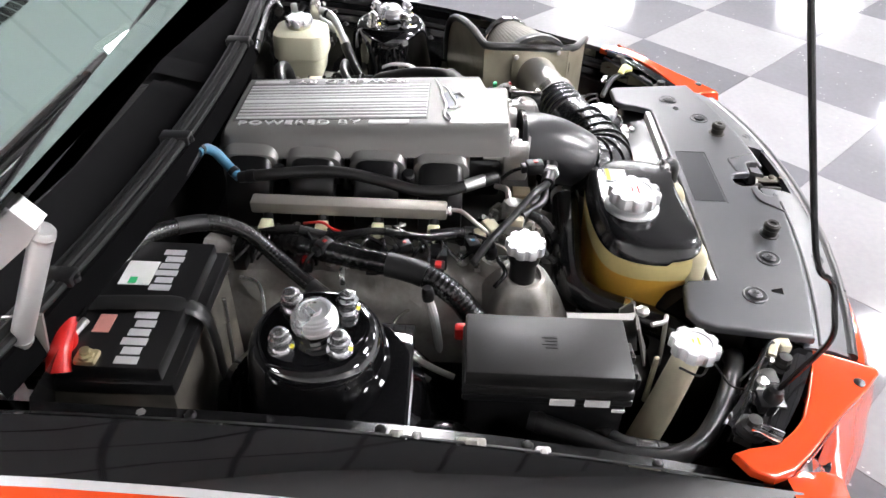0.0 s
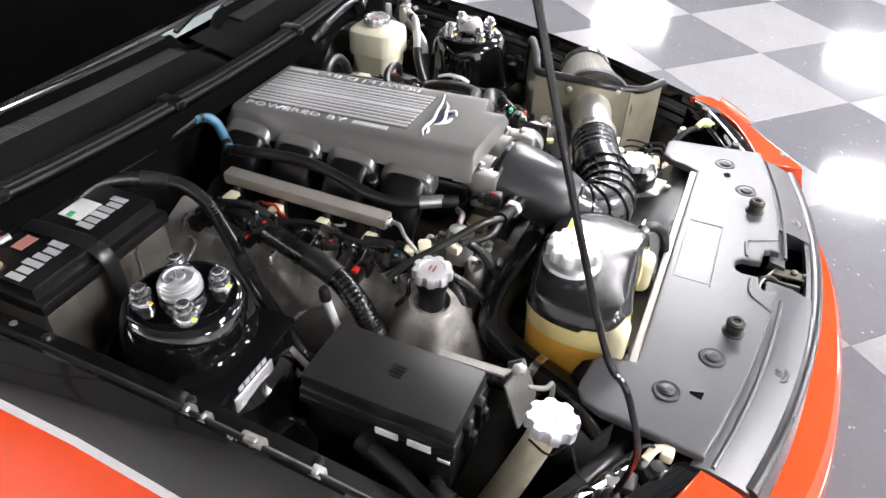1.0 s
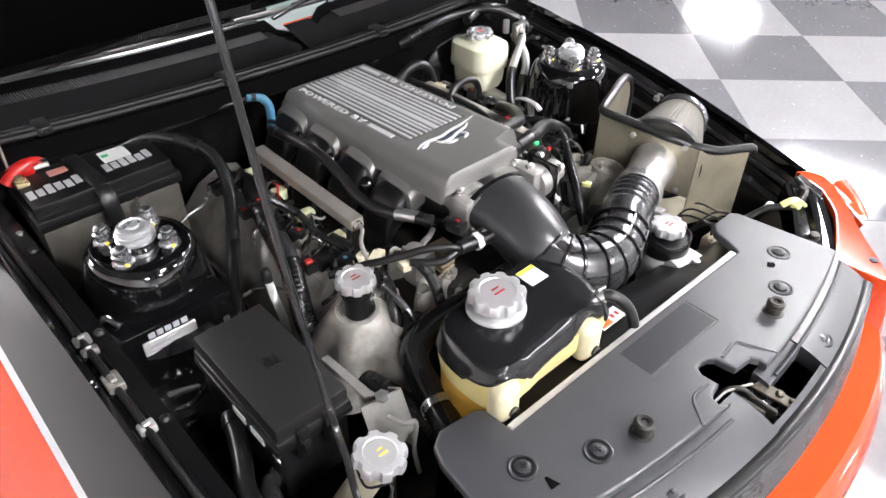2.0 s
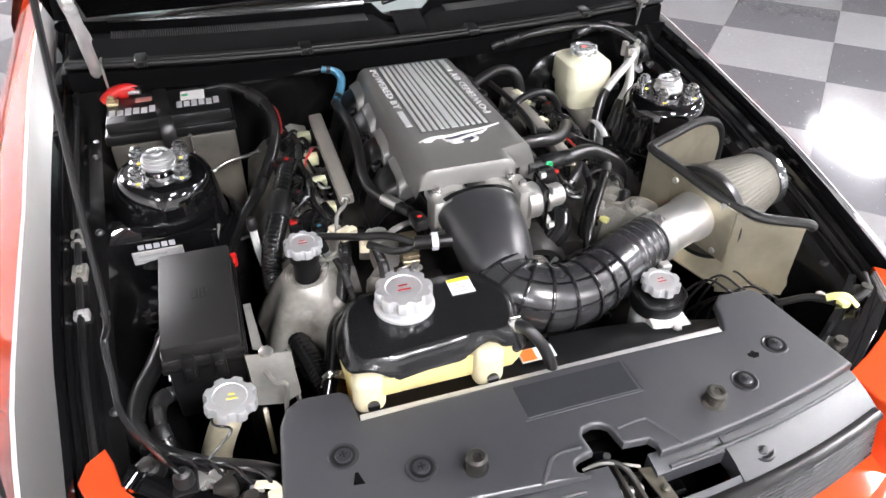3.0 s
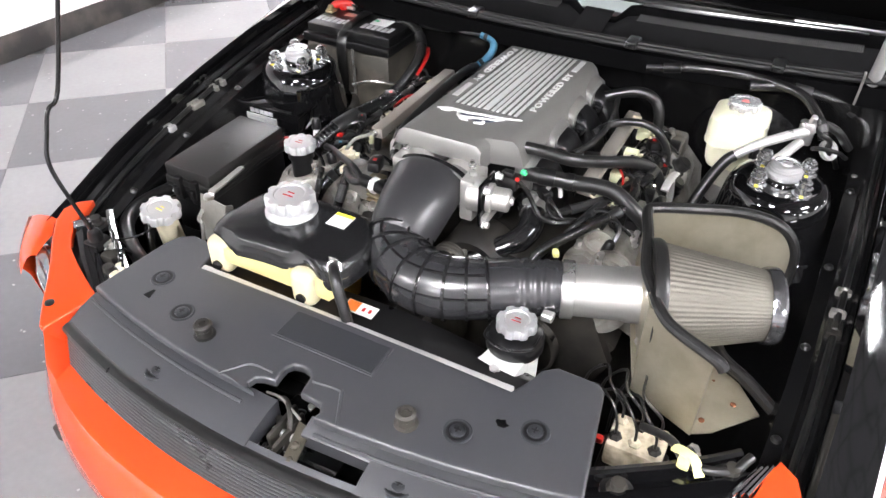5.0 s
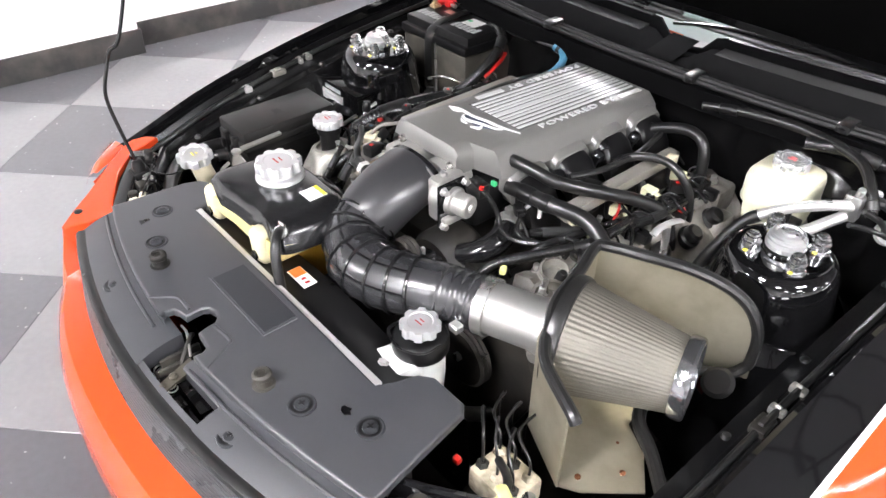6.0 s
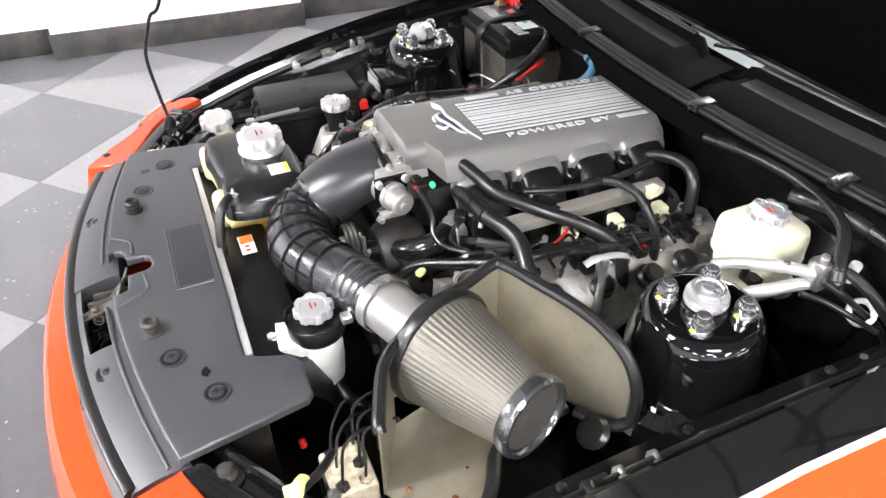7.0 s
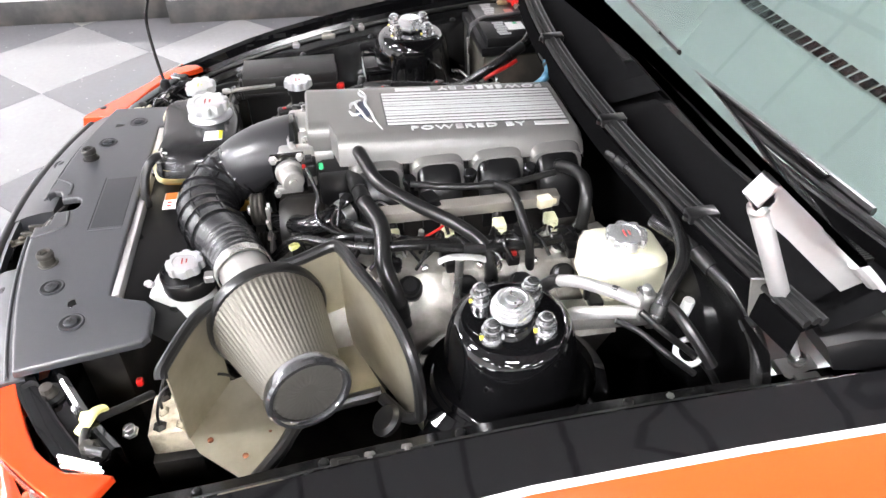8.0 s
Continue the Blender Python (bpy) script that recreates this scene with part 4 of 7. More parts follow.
# ---- coolant reservoir ----
tank = thing("coolant_reservoir", (-0.165, -0.44, 0.66), "yellowed coolant tank with a black cover and an aluminium cap", "coolant reservoir")
plan = [(-0.285, -0.500), (-0.290, -0.46), (-0.285, -0.41), (-0.262, -0.372), (-0.21, -0.355), (-0.13, -0.352), (-0.075, -0.362), (-0.050, -0.40), (-0.046, -0.455), (-0.055, -0.500), (-0.078, -0.515), (-0.118, -0.517), (-0.15, -0.512), (-0.20, -0.515), (-0.25, -0.524), (-0.272, -0.520)]

plan = [(x + 0.018 * (x + 0.29) / 0.244, y if y < -0.45 else -0.45 + (y + 0.45) * 0.92) for x, y in plan]


def ringed(pts, z, scale, centre=(-0.168, -0.435), wob=0.0):
    return [(centre[0] + (x - centre[0]) * scale, centre[1] + (y - centre[1]) * scale, z + wob * math.sin(i * 2.3)) for i, (x, y) in enumerate(pts)]


def smooth_ring(pts, n=4):
    p = [Vector((x, y, 0)) for x, y in pts]
    m = len(p)
    out = []
    for i in range(m):
        a, b, c, d = p[i - 1], p[i], p[(i + 1) % m], p[(i + 2) % m]
        for k in range(n):
            t = k / n
            q = 0.5 * (2 * b + (c - a) * t + (2 * a - 5 * b + 4 * c - d) * t * t + (3 * b - a - 3 * c + d) * t**3)
            out.append((q.x, q.y))
    return out


ring = smooth_ring(plan)


def cover_ring(z, scale, lift=0.0, inward=0.0, skirt=0.0, fold=0.0):
    """One ring of the moulded cover: it arches up and in over the two mounting ears of the tank's front."""
    out = []
    for x, y in ring:
        ear = max(0, math.cos((x + 0.262) * 37.6)) ** 1.5 if y < -0.47 else 0
        q = scale * (1 + fold * math.cos(x * 62 + y * 40))
        px, py = -0.168 + (x + 0.168) * q, -0.435 + (y + 0.435) * q
        drop = min(1, max(0, (x + 0.090) / 0.030)) * skirt
        out.append((px, py + inward * ear, z - drop + lift * ear))
    return out


COVER = [(0.781, 0.990, 0.021, 0.010, 0.008, 0), (0.783, 1.018, 0.021, 0.011, 0.008, 0), (0.789, 1.020, 0.019, 0.012, 0.007, 0.002), (0.795, 0.990, 0.016, 0.013, 0.005, 0.006), (0.803, 0.968, 0.011, 0.013, 0.002, 0.011), (0.810, 0.932, 0.006, 0.011, 0, 0.015), (0.8155, 0.875, 0.003, 0.007, 0, 0.016), (0.8182, 0.79, 0, 0.003, 0, 0.010), (0.819, 0.4), (0.819, 0.05)]
part("cover", loft([cover_ring(*row) for row in COVER], True, True), surface("glossy_moulded_cover", (0.010, 0.010, 0.0107), 0.20, vary=0.2, grain=40, bump=0.0, spec=0.55), tank, "moulded black cover")
body = part("tank_body", loft([[(min(x, side), max(y, front), z) for x, y, _ in ringed(ring, 0, s)] for z, s, front, side in ((0.790, 0.985, -1, 0), (0.778, 1.000, -1, -0.035), (0.766, 0.998, -1, -0.040), (0.757, 0.985, -0.518, -0.048), (0.748, 0.972, -0.510, -0.058))], True, True), tank_yellow, tank, "yellowed translucent tank")
part("coolant", loft([[(min(x, side), max(y, front), z) for x, y, _ in ringed(ring, 0, s)] for z, s, front, side in ((0.7479, 0.972, -0.510, -0.058), (0.738, 0.966, -0.500, -0.070), (0.724, 0.958, -0.474, -0.088), (0.70, 0.952, -0.464, -0.095), (0.65, 0.93, -0.46, -0.10), (0.64, 0.9, -0.45, -0.10))], True, True), coolant_orange, body, "orange coolant showing through")
for x, y in ((-0.264, -0.506), (-0.097, -0.508)):
    ear = part("mounting_ear", box(x - 0.022, x + 0.022, y - 0.021, y + 0.012, 0.734, 0.799, 0.0145, 6), surface("pale_tank_ear", (0.56, 0.51, 0.34), 0.42, vary=0.08, bump=0.1), tank)
    part("ear_hole", lathe([(0.0085, 0), (0.0085, 0.0062), (0.004, 0.0064)], (x + 0.002, y - 0.0190, 0.754), (0, -1, 0.12), 14), gloss_black, ear)
part("cap_neck", lathe([(0.043, 0), (0.043, 0.008), (0.041, 0.011), (0.034, 0.014), (0.034, 0.022)], (-0.188, -0.418, 0.814), seg=36), cap_metal, tank, "stepped aluminium ring")
billet_cap("cap", tank, (-0.188, -0.418, 0.830), 0.038, 0.022, 10)
sticker = part("sticker", box(-0.118, -0.083, -0.423, -0.388, 0.8192, 0.8206, 0.0004, 1), paper, tank, "small white sticker with a yellow strip")
part("sticker_strip", box(-0.117, -0.084, -0.396, -0.389, 0.8207, 0.8212, 0), yellow_ink, sticker)
for k in range(3):
    part("print_bar", box(-0.113, -0.090 - 0.004 * k, -0.418 + 0.007 * k, -0.415 + 0.007 * k, 0.8207, 0.8211, 0), ink_grey, sticker)
part("dimple", lathe([(0.010, -0.001), (0.0102, 0.0016), (0.006, 0.0012), (0.001, 0.0002)], (-0.232, -0.395, 0.816), seg=16), gloss_black, tank)
part("overflow_hose", tube([(-0.066, -0.478, 0.795), (-0.047, -0.504, 0.815), (-0.028, -0.524, 0.80), (-0.012, -0.533, 0.765), (-0.006, -0.535, 0.735), (-0.004, -0.535, 0.715)], 0.0085, 12, 6), rubber, tank, "short black overflow hose")
part("hose_clamp", merged(tube([(-0.056, -0.492, 0.806), (-0.048, -0.501, 0.813)], 0.0115, 14), box(-0.060, -0.044, -0.497, -0.493, 0.815, 0.826, 0.001, 1)), steel, tank, "steel spring clamp")

# ---- engine ----
engine = thing("engine", (0, 0, 0.4), "aluminium V8 engine block with grey cam covers", "engine")
part("block", loft([[(x, y, z) for x, z in ((-0.24, 0.42), (-0.34, 0.62), (-0.16, 0.745), (0.16, 0.745), (0.34, 0.62), (0.24, 0.42))] for y in (-0.27, -0.1, 0.1, 0.27)], True, True), dark_metal, engine)
for s in (-1, 1):
    rows = []
    for i in range(25):
        y = -0.245 + 0.5 * i / 24
        b = 0.009 * math.cos(i * math.pi / 3)
        rows.append([(s * 0.215, y, 0.70), (s * 0.225, y, 0.752 + b), (s * 0.255, y, 0.762 + b), (s * (0.30 + b), y, 0.748), (s * (0.345 + b), y, 0.70), (s * 0.365, y, 0.63)])
    cam_cover = part("cam_cover", loft(rows, False, True), cover_cast, engine, "bare tan-grey cast cam cover")
    for i in range(3):
        y = -0.11 + 0.125 * i
        part("cover_pad", loft([[(s * (0.300 + 0.035 * q), y + 0.048 * c * w, 0.752 - 0.040 * q) for c in (-1, -0.7, -0.3, 0, 0.3, 0.7, 1)] for q, w in ((0.0, 0.9), (0.35, 1.0), (0.7, 0.75), (1.0, 0.3))]), cover_cast, cam_cover)
    for i in range(5):
        y = -0.21 + 0.105 * i
        part("cover_bolt", lathe([(0.008, 0), (0.008, 0.004), (0.0055, 0.005), (0.0055, 0.014), (0.002, 0.015)], (s * 0.238, y, 0.757), seg=8), steel, cam_cover)
    # coils and plugs, with their little leads
    for i in range(4):
        y = -0.115 + 0.1 * i
        coil = part("ignition_coil", merged(box(s * 0.255, s * 0.290, y - 0.014, y + 0.014, 0.752, 0.785, 0.004), box(s * 0.285, s * 0.312, y - 0.010, y + 0.010, 0.757, 0.776, 0.003)), plastic_black, engine, "black ignition coil")
        part("coil_bolt", lathe([(0.006, 0), (0.006, 0.004), (0.003, 0.006)], (s * 0.262, y + 0.02, 0.76), seg=8), steel, coil)
        if i in (0, 2):
            part("lock_tab", box(s * 0.297, s * 0.309, y - 0.005, y + 0.005, 0.775, 0.781, 0.001, 1), red, coil)
# timing cover and accessory drive
part("timing_cover", loft([[(x, -0.275 - 0.02 * (j % 2), z) for x, z in ((-0.34, 0.60), (-0.30, 0.69), (-0.24, 0.735), (-0.17, 0.715), (0.17, 0.715), (0.24, 0.735), (0.30, 0.69), (0.34, 0.60), (0.25, 0.40), (-0.25, 0.40))] for j in range(3)][:2], True, True), dark_metal, engine)
for s in (-1, 1):
    part("cam_end_cap", loft([[(s * (0.285 + r * math.cos(a)), -0.268 - k, (0.708 if s > 0 else 0.680) + r * 0.9 * math.sin(a)) for a in [2 * math.pi * i / 36 for i in range(36)]] for k, r in ((0, 0.066), (0.012, 0.0655), (0.018, 0.063), (0.023, 0.058), (0.026, 0.050), (0.0265, 0.040), (0.024, 0.036), (0.024, 0.01))], True, True), cover_cast, engine)
    part("filler_boss", lathe([(0.040, -0.05), (0.036, 0.0), (0.034, 0.012), (0.028, 0.013), (0.026, -0.004), (0.005, -0.006)], (s * 0.302, -0.243, 0.755), (s * 0.15, -0.1, 1), 24), cover_cast, engine, "cast round boss")
    part("sensor_boss", lathe([(0.030, -0.04), (0.028, 0.0), (0.026, 0.010), (0.021, 0.011), (0.019, -0.006), (0.004, -0.008)], (s * 0.268, -0.200, 0.765), (s * 0.1, -0.15, 1), 22), cover_cast, engine, "cast round boss")
part("filler_flare", lathe([(0.098, -0.115), (0.084, -0.085), (0.070, -0.055), (0.058, -0.030), (0.047, -0.010), (0.040, 0.004), (0.034, 0.008), (0.030, 0.002)], (-0.302, -0.243, 0.758), (-0.05, -0.1, 1), 60, lambda a, k: 1 + (0.10, 0.12, 0.12, 0.10, 0.06, 0.02, 0, 0)[k] * math.cos(5 * a + 0.6)), cover_cast, engine, "ribbed tan casting round the filler neck")
for x, z, r in ((0.10, 0.68, 0.04), (-0.08, 0.64, 0.055), (0.02, 0.60, 0.07), (0.20, 0.62, 0.06), (0.055, 0.745, 0.03)):
    pulley = part("pulley", lathe([(r * 0.3, 0), (r * 0.9, 0.002), (r, 0.006), (r * 0.94, 0.010), (r, 0.014), (r * 0.94, 0.018), (r, 0.022), (r * 0.9, 0.026), (r * 0.5, 0.020), (r * 0.2, 0.024)], (x, -0.315, z), (0, -1, 0), 28), dark_metal, engine, "dark belt pulley")
    part("pulley_bolt", lathe([(0.009, 0), (0.009, 0.008), (0.004, 0.010)], (x, -0.339, z), (0, -1, 0), 6), steel, pulley)
part("drive_belt", tube([(-0.13, -0.328, 0.64), (-0.08, -0.328, 0.70), (0.02, -0.328, 0.69), (0.07, -0.328, 0.72), (0.14, -0.328, 0.69), (0.25, -0.328, 0.65)], 0.009, 8, 6, squash=0.3), rubber, engine, "black ribbed drive belt")
alternator = thing("alternator", (0.10, -0.30, 0.74), "finned aluminium alternator behind the intake elbow", "alternator")
part("housing", lathe([(0.03, 0), (0.06, 0.008), (0.068, 0.02), (0.068, 0.075), (0.058, 0.09), (0.02, 0.092)], (0.075, -0.20, 0.70), (0, -1, 0), 28), dark_metal, alternator)
for i in range(10):
    a = 2 * math.pi * i / 10
    part("cooling_fin", turned(box(0.071, 0.079, -0.314, -0.308, 0.722, 0.760, 0.001, 1), math.degrees(a), (0.075, -0.31, 0.71), "Y"), cast_alu, alternator)

# oil filler, dip sticks
oil = thing("oil_filler", (-0.302, -0.243, 0.75), "black oil filler neck with an aluminium cap", "oil filler")
part("neck", lathe([(0.020, 0), (0.020, 0.05), (0.024, 0.052), (0.024, 0.066), (0.021, 0.068)], (-0.302, -0.243, 0.745), seg=22), plastic_black, oil)
billet_cap("cap", oil, (-0.302, -0.243, 0.811), 0.028, 0.018, 9)
for x, y, z, l in ((-0.371, -0.104, 0.792, 0.10),):
    dip = thing("dipstick", (x, y, z - l), "oil dipstick with a black cap in a pale tube", "dipstick")
    part("tube", tube([(x, y, z - 0.02), (x + 0.004, y - 0.01, z - 0.07), (x + 0.02, y - 0.02, z - 0.17)], 0.0068, 10), bottle_white, dip, "pale dipstick tube")
    part("cap", lathe([(0.009, 0), (0.0095, 0.006), (0.0085, 0.018), (0.006, 0.022)], (x, y, z - 0.022), (-0.03, 0.1, 1), 14), plastic_black, dip)

# ---- plenum cover ----
plenum = thing("engine_cover", (0, 0, 0.80), "grey cast engine cover with bright ribs and raised lettering", "engine cover")


def top_z(y):
    return 0.894 - 0.055 * (y + 0.08)


def cover_rows():
    rows = []
    for i in range(41):
        y = -0.219 + 0.468 * i / 40
        z = top_z(y)
        # arches over the four runners on either side
        k = (y + 0.165) / 0.106
        arch = 0.0
        nose = 1.0 if y > -0.178 else 0.0
        w1 = 0.098
        e1 = w1 if nose else 0.052
        lower = z - 0.046
        out = 0.016
        rows.append([(-w1 - out, y, lower), (-w1 - 0.010 - arch * 0.45, y, lower + 0.020), (-w1 - 0.004, y, z - 0.010), (-w1 + 0.006, y, z - 0.001), (-w1 + 0.02, y, z), (-0.03, y, z), (0.03, y, z), (e1 - 0.02, y, z), (e1 - 0.006, y, z - 0.001), (e1 + 0.004, y, z - 0.010), (e1 + (0.010 + arch * 0.45 if nose else 0.005), y, lower + 0.020), (e1 + (out if nose else 0.006), y, lower)])
    return rows


rows = cover_rows()
y0, y1 = rows[0][0][1], rows[-1][0][1]
front = [(x, y0 - 0.004, z - 0.006 if z > 0.86 else z) for x, _, z in rows[0]]
back = [(x * 0.97, y1 + 0.010, z - 0.014 if z > 0.85 else z) for x, _, z in rows[-1]]
shell = part("shell", loft([[(x, y0 - 0.002, min(z, 0.868)) for x, _, z in rows[0]], [(x, y0 - 0.004, min(z, 0.869)) for x, _, z in rows[0]], front] + rows + [back, [(x * 0.96, y1 + 0.013, min(z, 0.82)) for x, _, z in rows[-1]]]), cover_grey, plenum, "grey satin cover shell", 45)
for i in range(11):
    x = -0.0575 + 0.0115 * i
    half = 0.0062 if i == 5 else 0.0033
    if i in (4, 6):
        x += 0.002 * (i - 5)
    part("centre_strip" if i == 5 else "rib", prism([(x - half, -0.083), (x + half, -0.083), (x + half, 0.239), (x - half, 0.239)], 0.0, 0.0032, 0.001, 1, lambda a, y: top_z(y) - 0.001), rib_metal, plenum)
# Shade in the gaps between the ribs is put into this plate's colour.
part("rib_recess", prism([(-0.065, -0.086), (0.065, -0.086), (0.067, 0.243), (-0.067, 0.243)], 0.0, 0.0012, 0, 1, lambda a, y: top_z(y) - 0.0005), surface("shaded_rib_ground", (0.085, 0.083, 0.079), 0.4, vary=0.15, bump=0.1), plenum, "ground between the ribs, their thin shade put into its dark colour")


def lettering(text, size, parent, m, material, depth=0.0012):
    font = bpy.data.curves.new("lettering", "FONT")
    font.body, font.size, font.extrude, font.space_character = text, size, depth, 1.12
    font.resolution_u = 2
    font.align_x = "LEFT"
    tmp = bpy.data.objects.new("lettering_form", font)
    scene.collection.objects.link(tmp)
    bpy.context.view_layer.update()
    data = bpy.data.meshes.new_from_object(tmp.evaluated_get(bpy.context.evaluated_depsgraph_get()))
    bpy.data.objects.remove(tmp)
    width = max(v.co.x for v in data.vertices)
    data.transform(m @ Matrix.Diagonal((1.0, 1.0, 1.0, 1.0)))
    data.materials.clear()
    data.materials.append(material)
    base = Vector((0, 0, 0))
    q = parent
    while q is not None:
        base += q.location
        q = q.parent
    data.transform(Matrix.Translation(-base))
    ob = new("lettering", data)
    ob.parent = parent
    return ob, width


# reads from either side of the car; the maker's word stays a plain bar
SLOPE = math.degrees(math.atan(0.055))
for s in (-1, 1):
    x = s * 0.0765
    if s < 0:
        m = pose(x - 0.005, 0.232, top_z(0.232) + 0.001, 0, 0, -90) @ pose(0, 0, 0, 0, -SLOPE, 0) @ Matrix.Diagonal((1.66, 1, 1, 1))
        bar = [(x - 0.005, -0.055), (x + 0.006, -0.055), (x + 0.006, 0.012), (x - 0.005, 0.012)]
    else:
        m = pose(x + 0.005, -0.046, top_z(-0.046) + 0.001, 0, 0, 90) @ pose(0, 0, 0, 0, SLOPE, 0) @ Matrix.Diagonal((1.66, 1, 1, 1))
        bar = [(x - 0.006, 0.176), (x + 0.005, 0.176), (x + 0.005, 0.238), (x - 0.006, 0.238)]
    ob, width = lettering("POWERED BY", 0.0185, plenum, m, rib_metal)
    tagged(ob, "raised bright letters")
    xa, xb, ya, yb = bar[0][0], bar[1][0], bar[0][1], bar[2][1]
    part("word_bar", prism(bar, 0.0, 0.0025, 0.0006, 1, lambda a, y: top_z(y) - 0.0005), rib_metal, plenum, "raised bright bar in place of a word")
# emblem: a plain running shape in bright wire over a dark field
def on_top(pts, up=0.002):
    return [(x, y, top_z(y) + up) for x, y in pts]


part("emblem_field", prism([(x, y - 0.024) for x, y in [(-0.030, -0.092), (0.020, -0.086), (0.034, -0.096), (0.016, -0.112), (-0.012, -0.108), (-0.034, -0.102)]][::-1], 0.0, 0.002, 0.0005, 1, lambda a, y: top_z(y) - 0.0005), surface("dark_blue_emblem_ground", (0.02, 0.028, 0.06), 0.3, vary=0.1, bump=0.0), plenum)
for pts in ([(-0.078, -0.098), (-0.062, -0.090), (-0.045, -0.089), (-0.020, -0.091), (0.010, -0.084), (0.040, -0.080), (0.076, -0.070)], [(-0.036, -0.098), (-0.030, -0.108), (-0.012, -0.108), (0.012, -0.100), (0.034, -0.094), (0.048, -0.085)], [(-0.030, -0.104), (-0.022, -0.116), (-0.006, -0.119)], [(0.014, -0.100), (0.020, -0.114), (0.006, -0.122)], [(-0.070, -0.100), (-0.058, -0.098), (-0.046, -0.090)]):
    part("emblem", tube(on_top([(x, y - 0.024) for x, y in pts]), 0.0021, 8, 5, lambda q: 0.6 + 0.8 * math.sin(math.pi * min(1, max(0, q)))), rib_metal, plenum, "bright emblem stroke")

for s in (-1, 1):
    for i in range(4):
        y = -0.112 + 0.106 * i
        rows = []
        for px, drop, fat in ((0.094, -0.002, 0.0), (0.112, 0.004, 0.0), (0.124, 0.012, 0.0), (0.126, 0.017, -0.004)):
            outer, inner_ring = [], []
            for k in range(15):
                a = math.pi * k / 14
                c, q = math.cos(a), math.sin(a)
                ox, oz = math.copysign(abs(c) ** 0.45, c) * (0.047 + fat), abs(q) ** 0.45 * 0.042
                outer.append((s * px, y + ox, 0.818 - drop + oz + fat))
                inner_ring.append((s * px, y + ox * 0.84, 0.816 - drop + oz * 0.80 + fat * 0.5))
            rows.append(outer + inner_ring[::-1])
        part("runner_arch", loft(rows, True, True), cover_grey, plenum, "cast arch over an intake runner", 40)

# ---- intake runners, rails ----
manifold = thing("intake_manifold", (0, 0, 0.75), "black plastic intake manifold under the cover", "intake manifold")
part("manifold_body", box(-0.095, 0.095, -0.215, 0.235, 0.76, 0.835, 0.012), plastic_black, manifold)
for s in (-1, 1):
    for i in range(4):
        y = -0.112 + 0.106 * i
        part("runner", loft([[(s * px, y + w * math.copysign(abs(math.cos(a)) ** 0.5, math.cos(a)), pz + h * math.copysign(abs(math.sin(a)) ** 0.5, math.sin(a))) for a in [2 * math.pi * k / 18 for k in range(18)]] for px, pz, w, h in ((0.08, 0.822, 0.039, 0.030), (0.118, 0.818, 0.038, 0.031), (0.142, 0.806, 0.038, 0.030), (0.160, 0.782, 0.037, 0.026), (0.172, 0.745, 0.036, 0.020))], True, True), plastic_black, manifold, "black moulded intake runner")
    for i in range(3):
        y = -0.059 + 0.106 * i
        part("runner_bolt", lathe([(0.009, 0), (0.009, 0.028), (0.0115, 0.030), (0.0115, 0.040), (0.009, 0.043), (0.003, 0.044)], (s * 0.128, y, 0.795), (s * 0.35, 0, 1), 14), gloss_rubber, manifold, "glossy black stud cap")
rail_metal = surface("dull_rail_aluminium", (0.36, 0.335, 0.30), 0.42, metal=0.6, vary=0.12, grain=140, bump=0.2)
plug_green = surface("pale_green_plug", (0.60, 0.60, 0.40), 0.5, vary=0.15, bump=0.2)
rail_side = thing("fuel_rail", (-0.21, 0.03, 0.8), "square bare aluminium fuel rail with four injectors", "fuel rail", "fuel rails of the engine")
part("rail", turned(box(-0.222, -0.196, -0.125, 0.185, 0.800, 0.822, 0.004), -4, (-0.21, 0.03, 0.81), "Y"), rail_metal, rail_side, "bare aluminium rail")
for i in range(4):
    y = -0.105 + 0.088 * i
    part("injector", lathe([(0.006, 0), (0.008, 0.008), (0.008, 0.035), (0.005, 0.04)], (-0.222, y, 0.762), (0.1, 0, 1), 12), plastic_black, rail_side)
    part("injector_plug", merged(box(-0.252, -0.226, y - 0.010, y + 0.010, 0.775, 0.796, 0.003), box(-0.262, -0.250, y - 0.006, y + 0.006, 0.778, 0.790, 0.002)), plug_green, rail_side, "pale greenish injector plug")
copy_thing(rail_side, pose(0.21, 0.03, 0.8, 0, 0, 180))

# ---- throttle body, elbow, corrugated hose, air meter ----
throttle = thing("throttle_body", (-0.02, -0.25, 0.82), "cast aluminium throttle body in front of the engine cover", "throttle body")
part("housing", merged(box(-0.094, -0.064, -0.258, -0.215, 0.795, 0.864, 0.006), box(0.044, 0.070, -0.275, -0.215, 0.790, 0.868, 0.006), box(-0.07, 0.05, -0.240, -0.205, 0.79, 0.812, 0.006), lathe([(0.030, -0.012), (0.030, 0.010), (0.026, 0.014), (0.01, 0.015)], (0.070, -0.256, 0.838), (1, 0.1, 0), 24)), cast_alu, throttle)
for bx in (-0.054, 0.020):
    part("bore", lathe([(0.034, -0.03), (0.035, 0.0), (0.038, 0.008), (0.038, 0.026)], (bx, -0.212, 0.834), (0, -1, -0.05), 28), cast_alu, throttle, "cast bore of the throttle body")
part("gasket_plate", box(0.084, 0.090, -0.288, -0.232, 0.796, 0.874, 0.002), gloss_black, throttle, "black gasket plate")
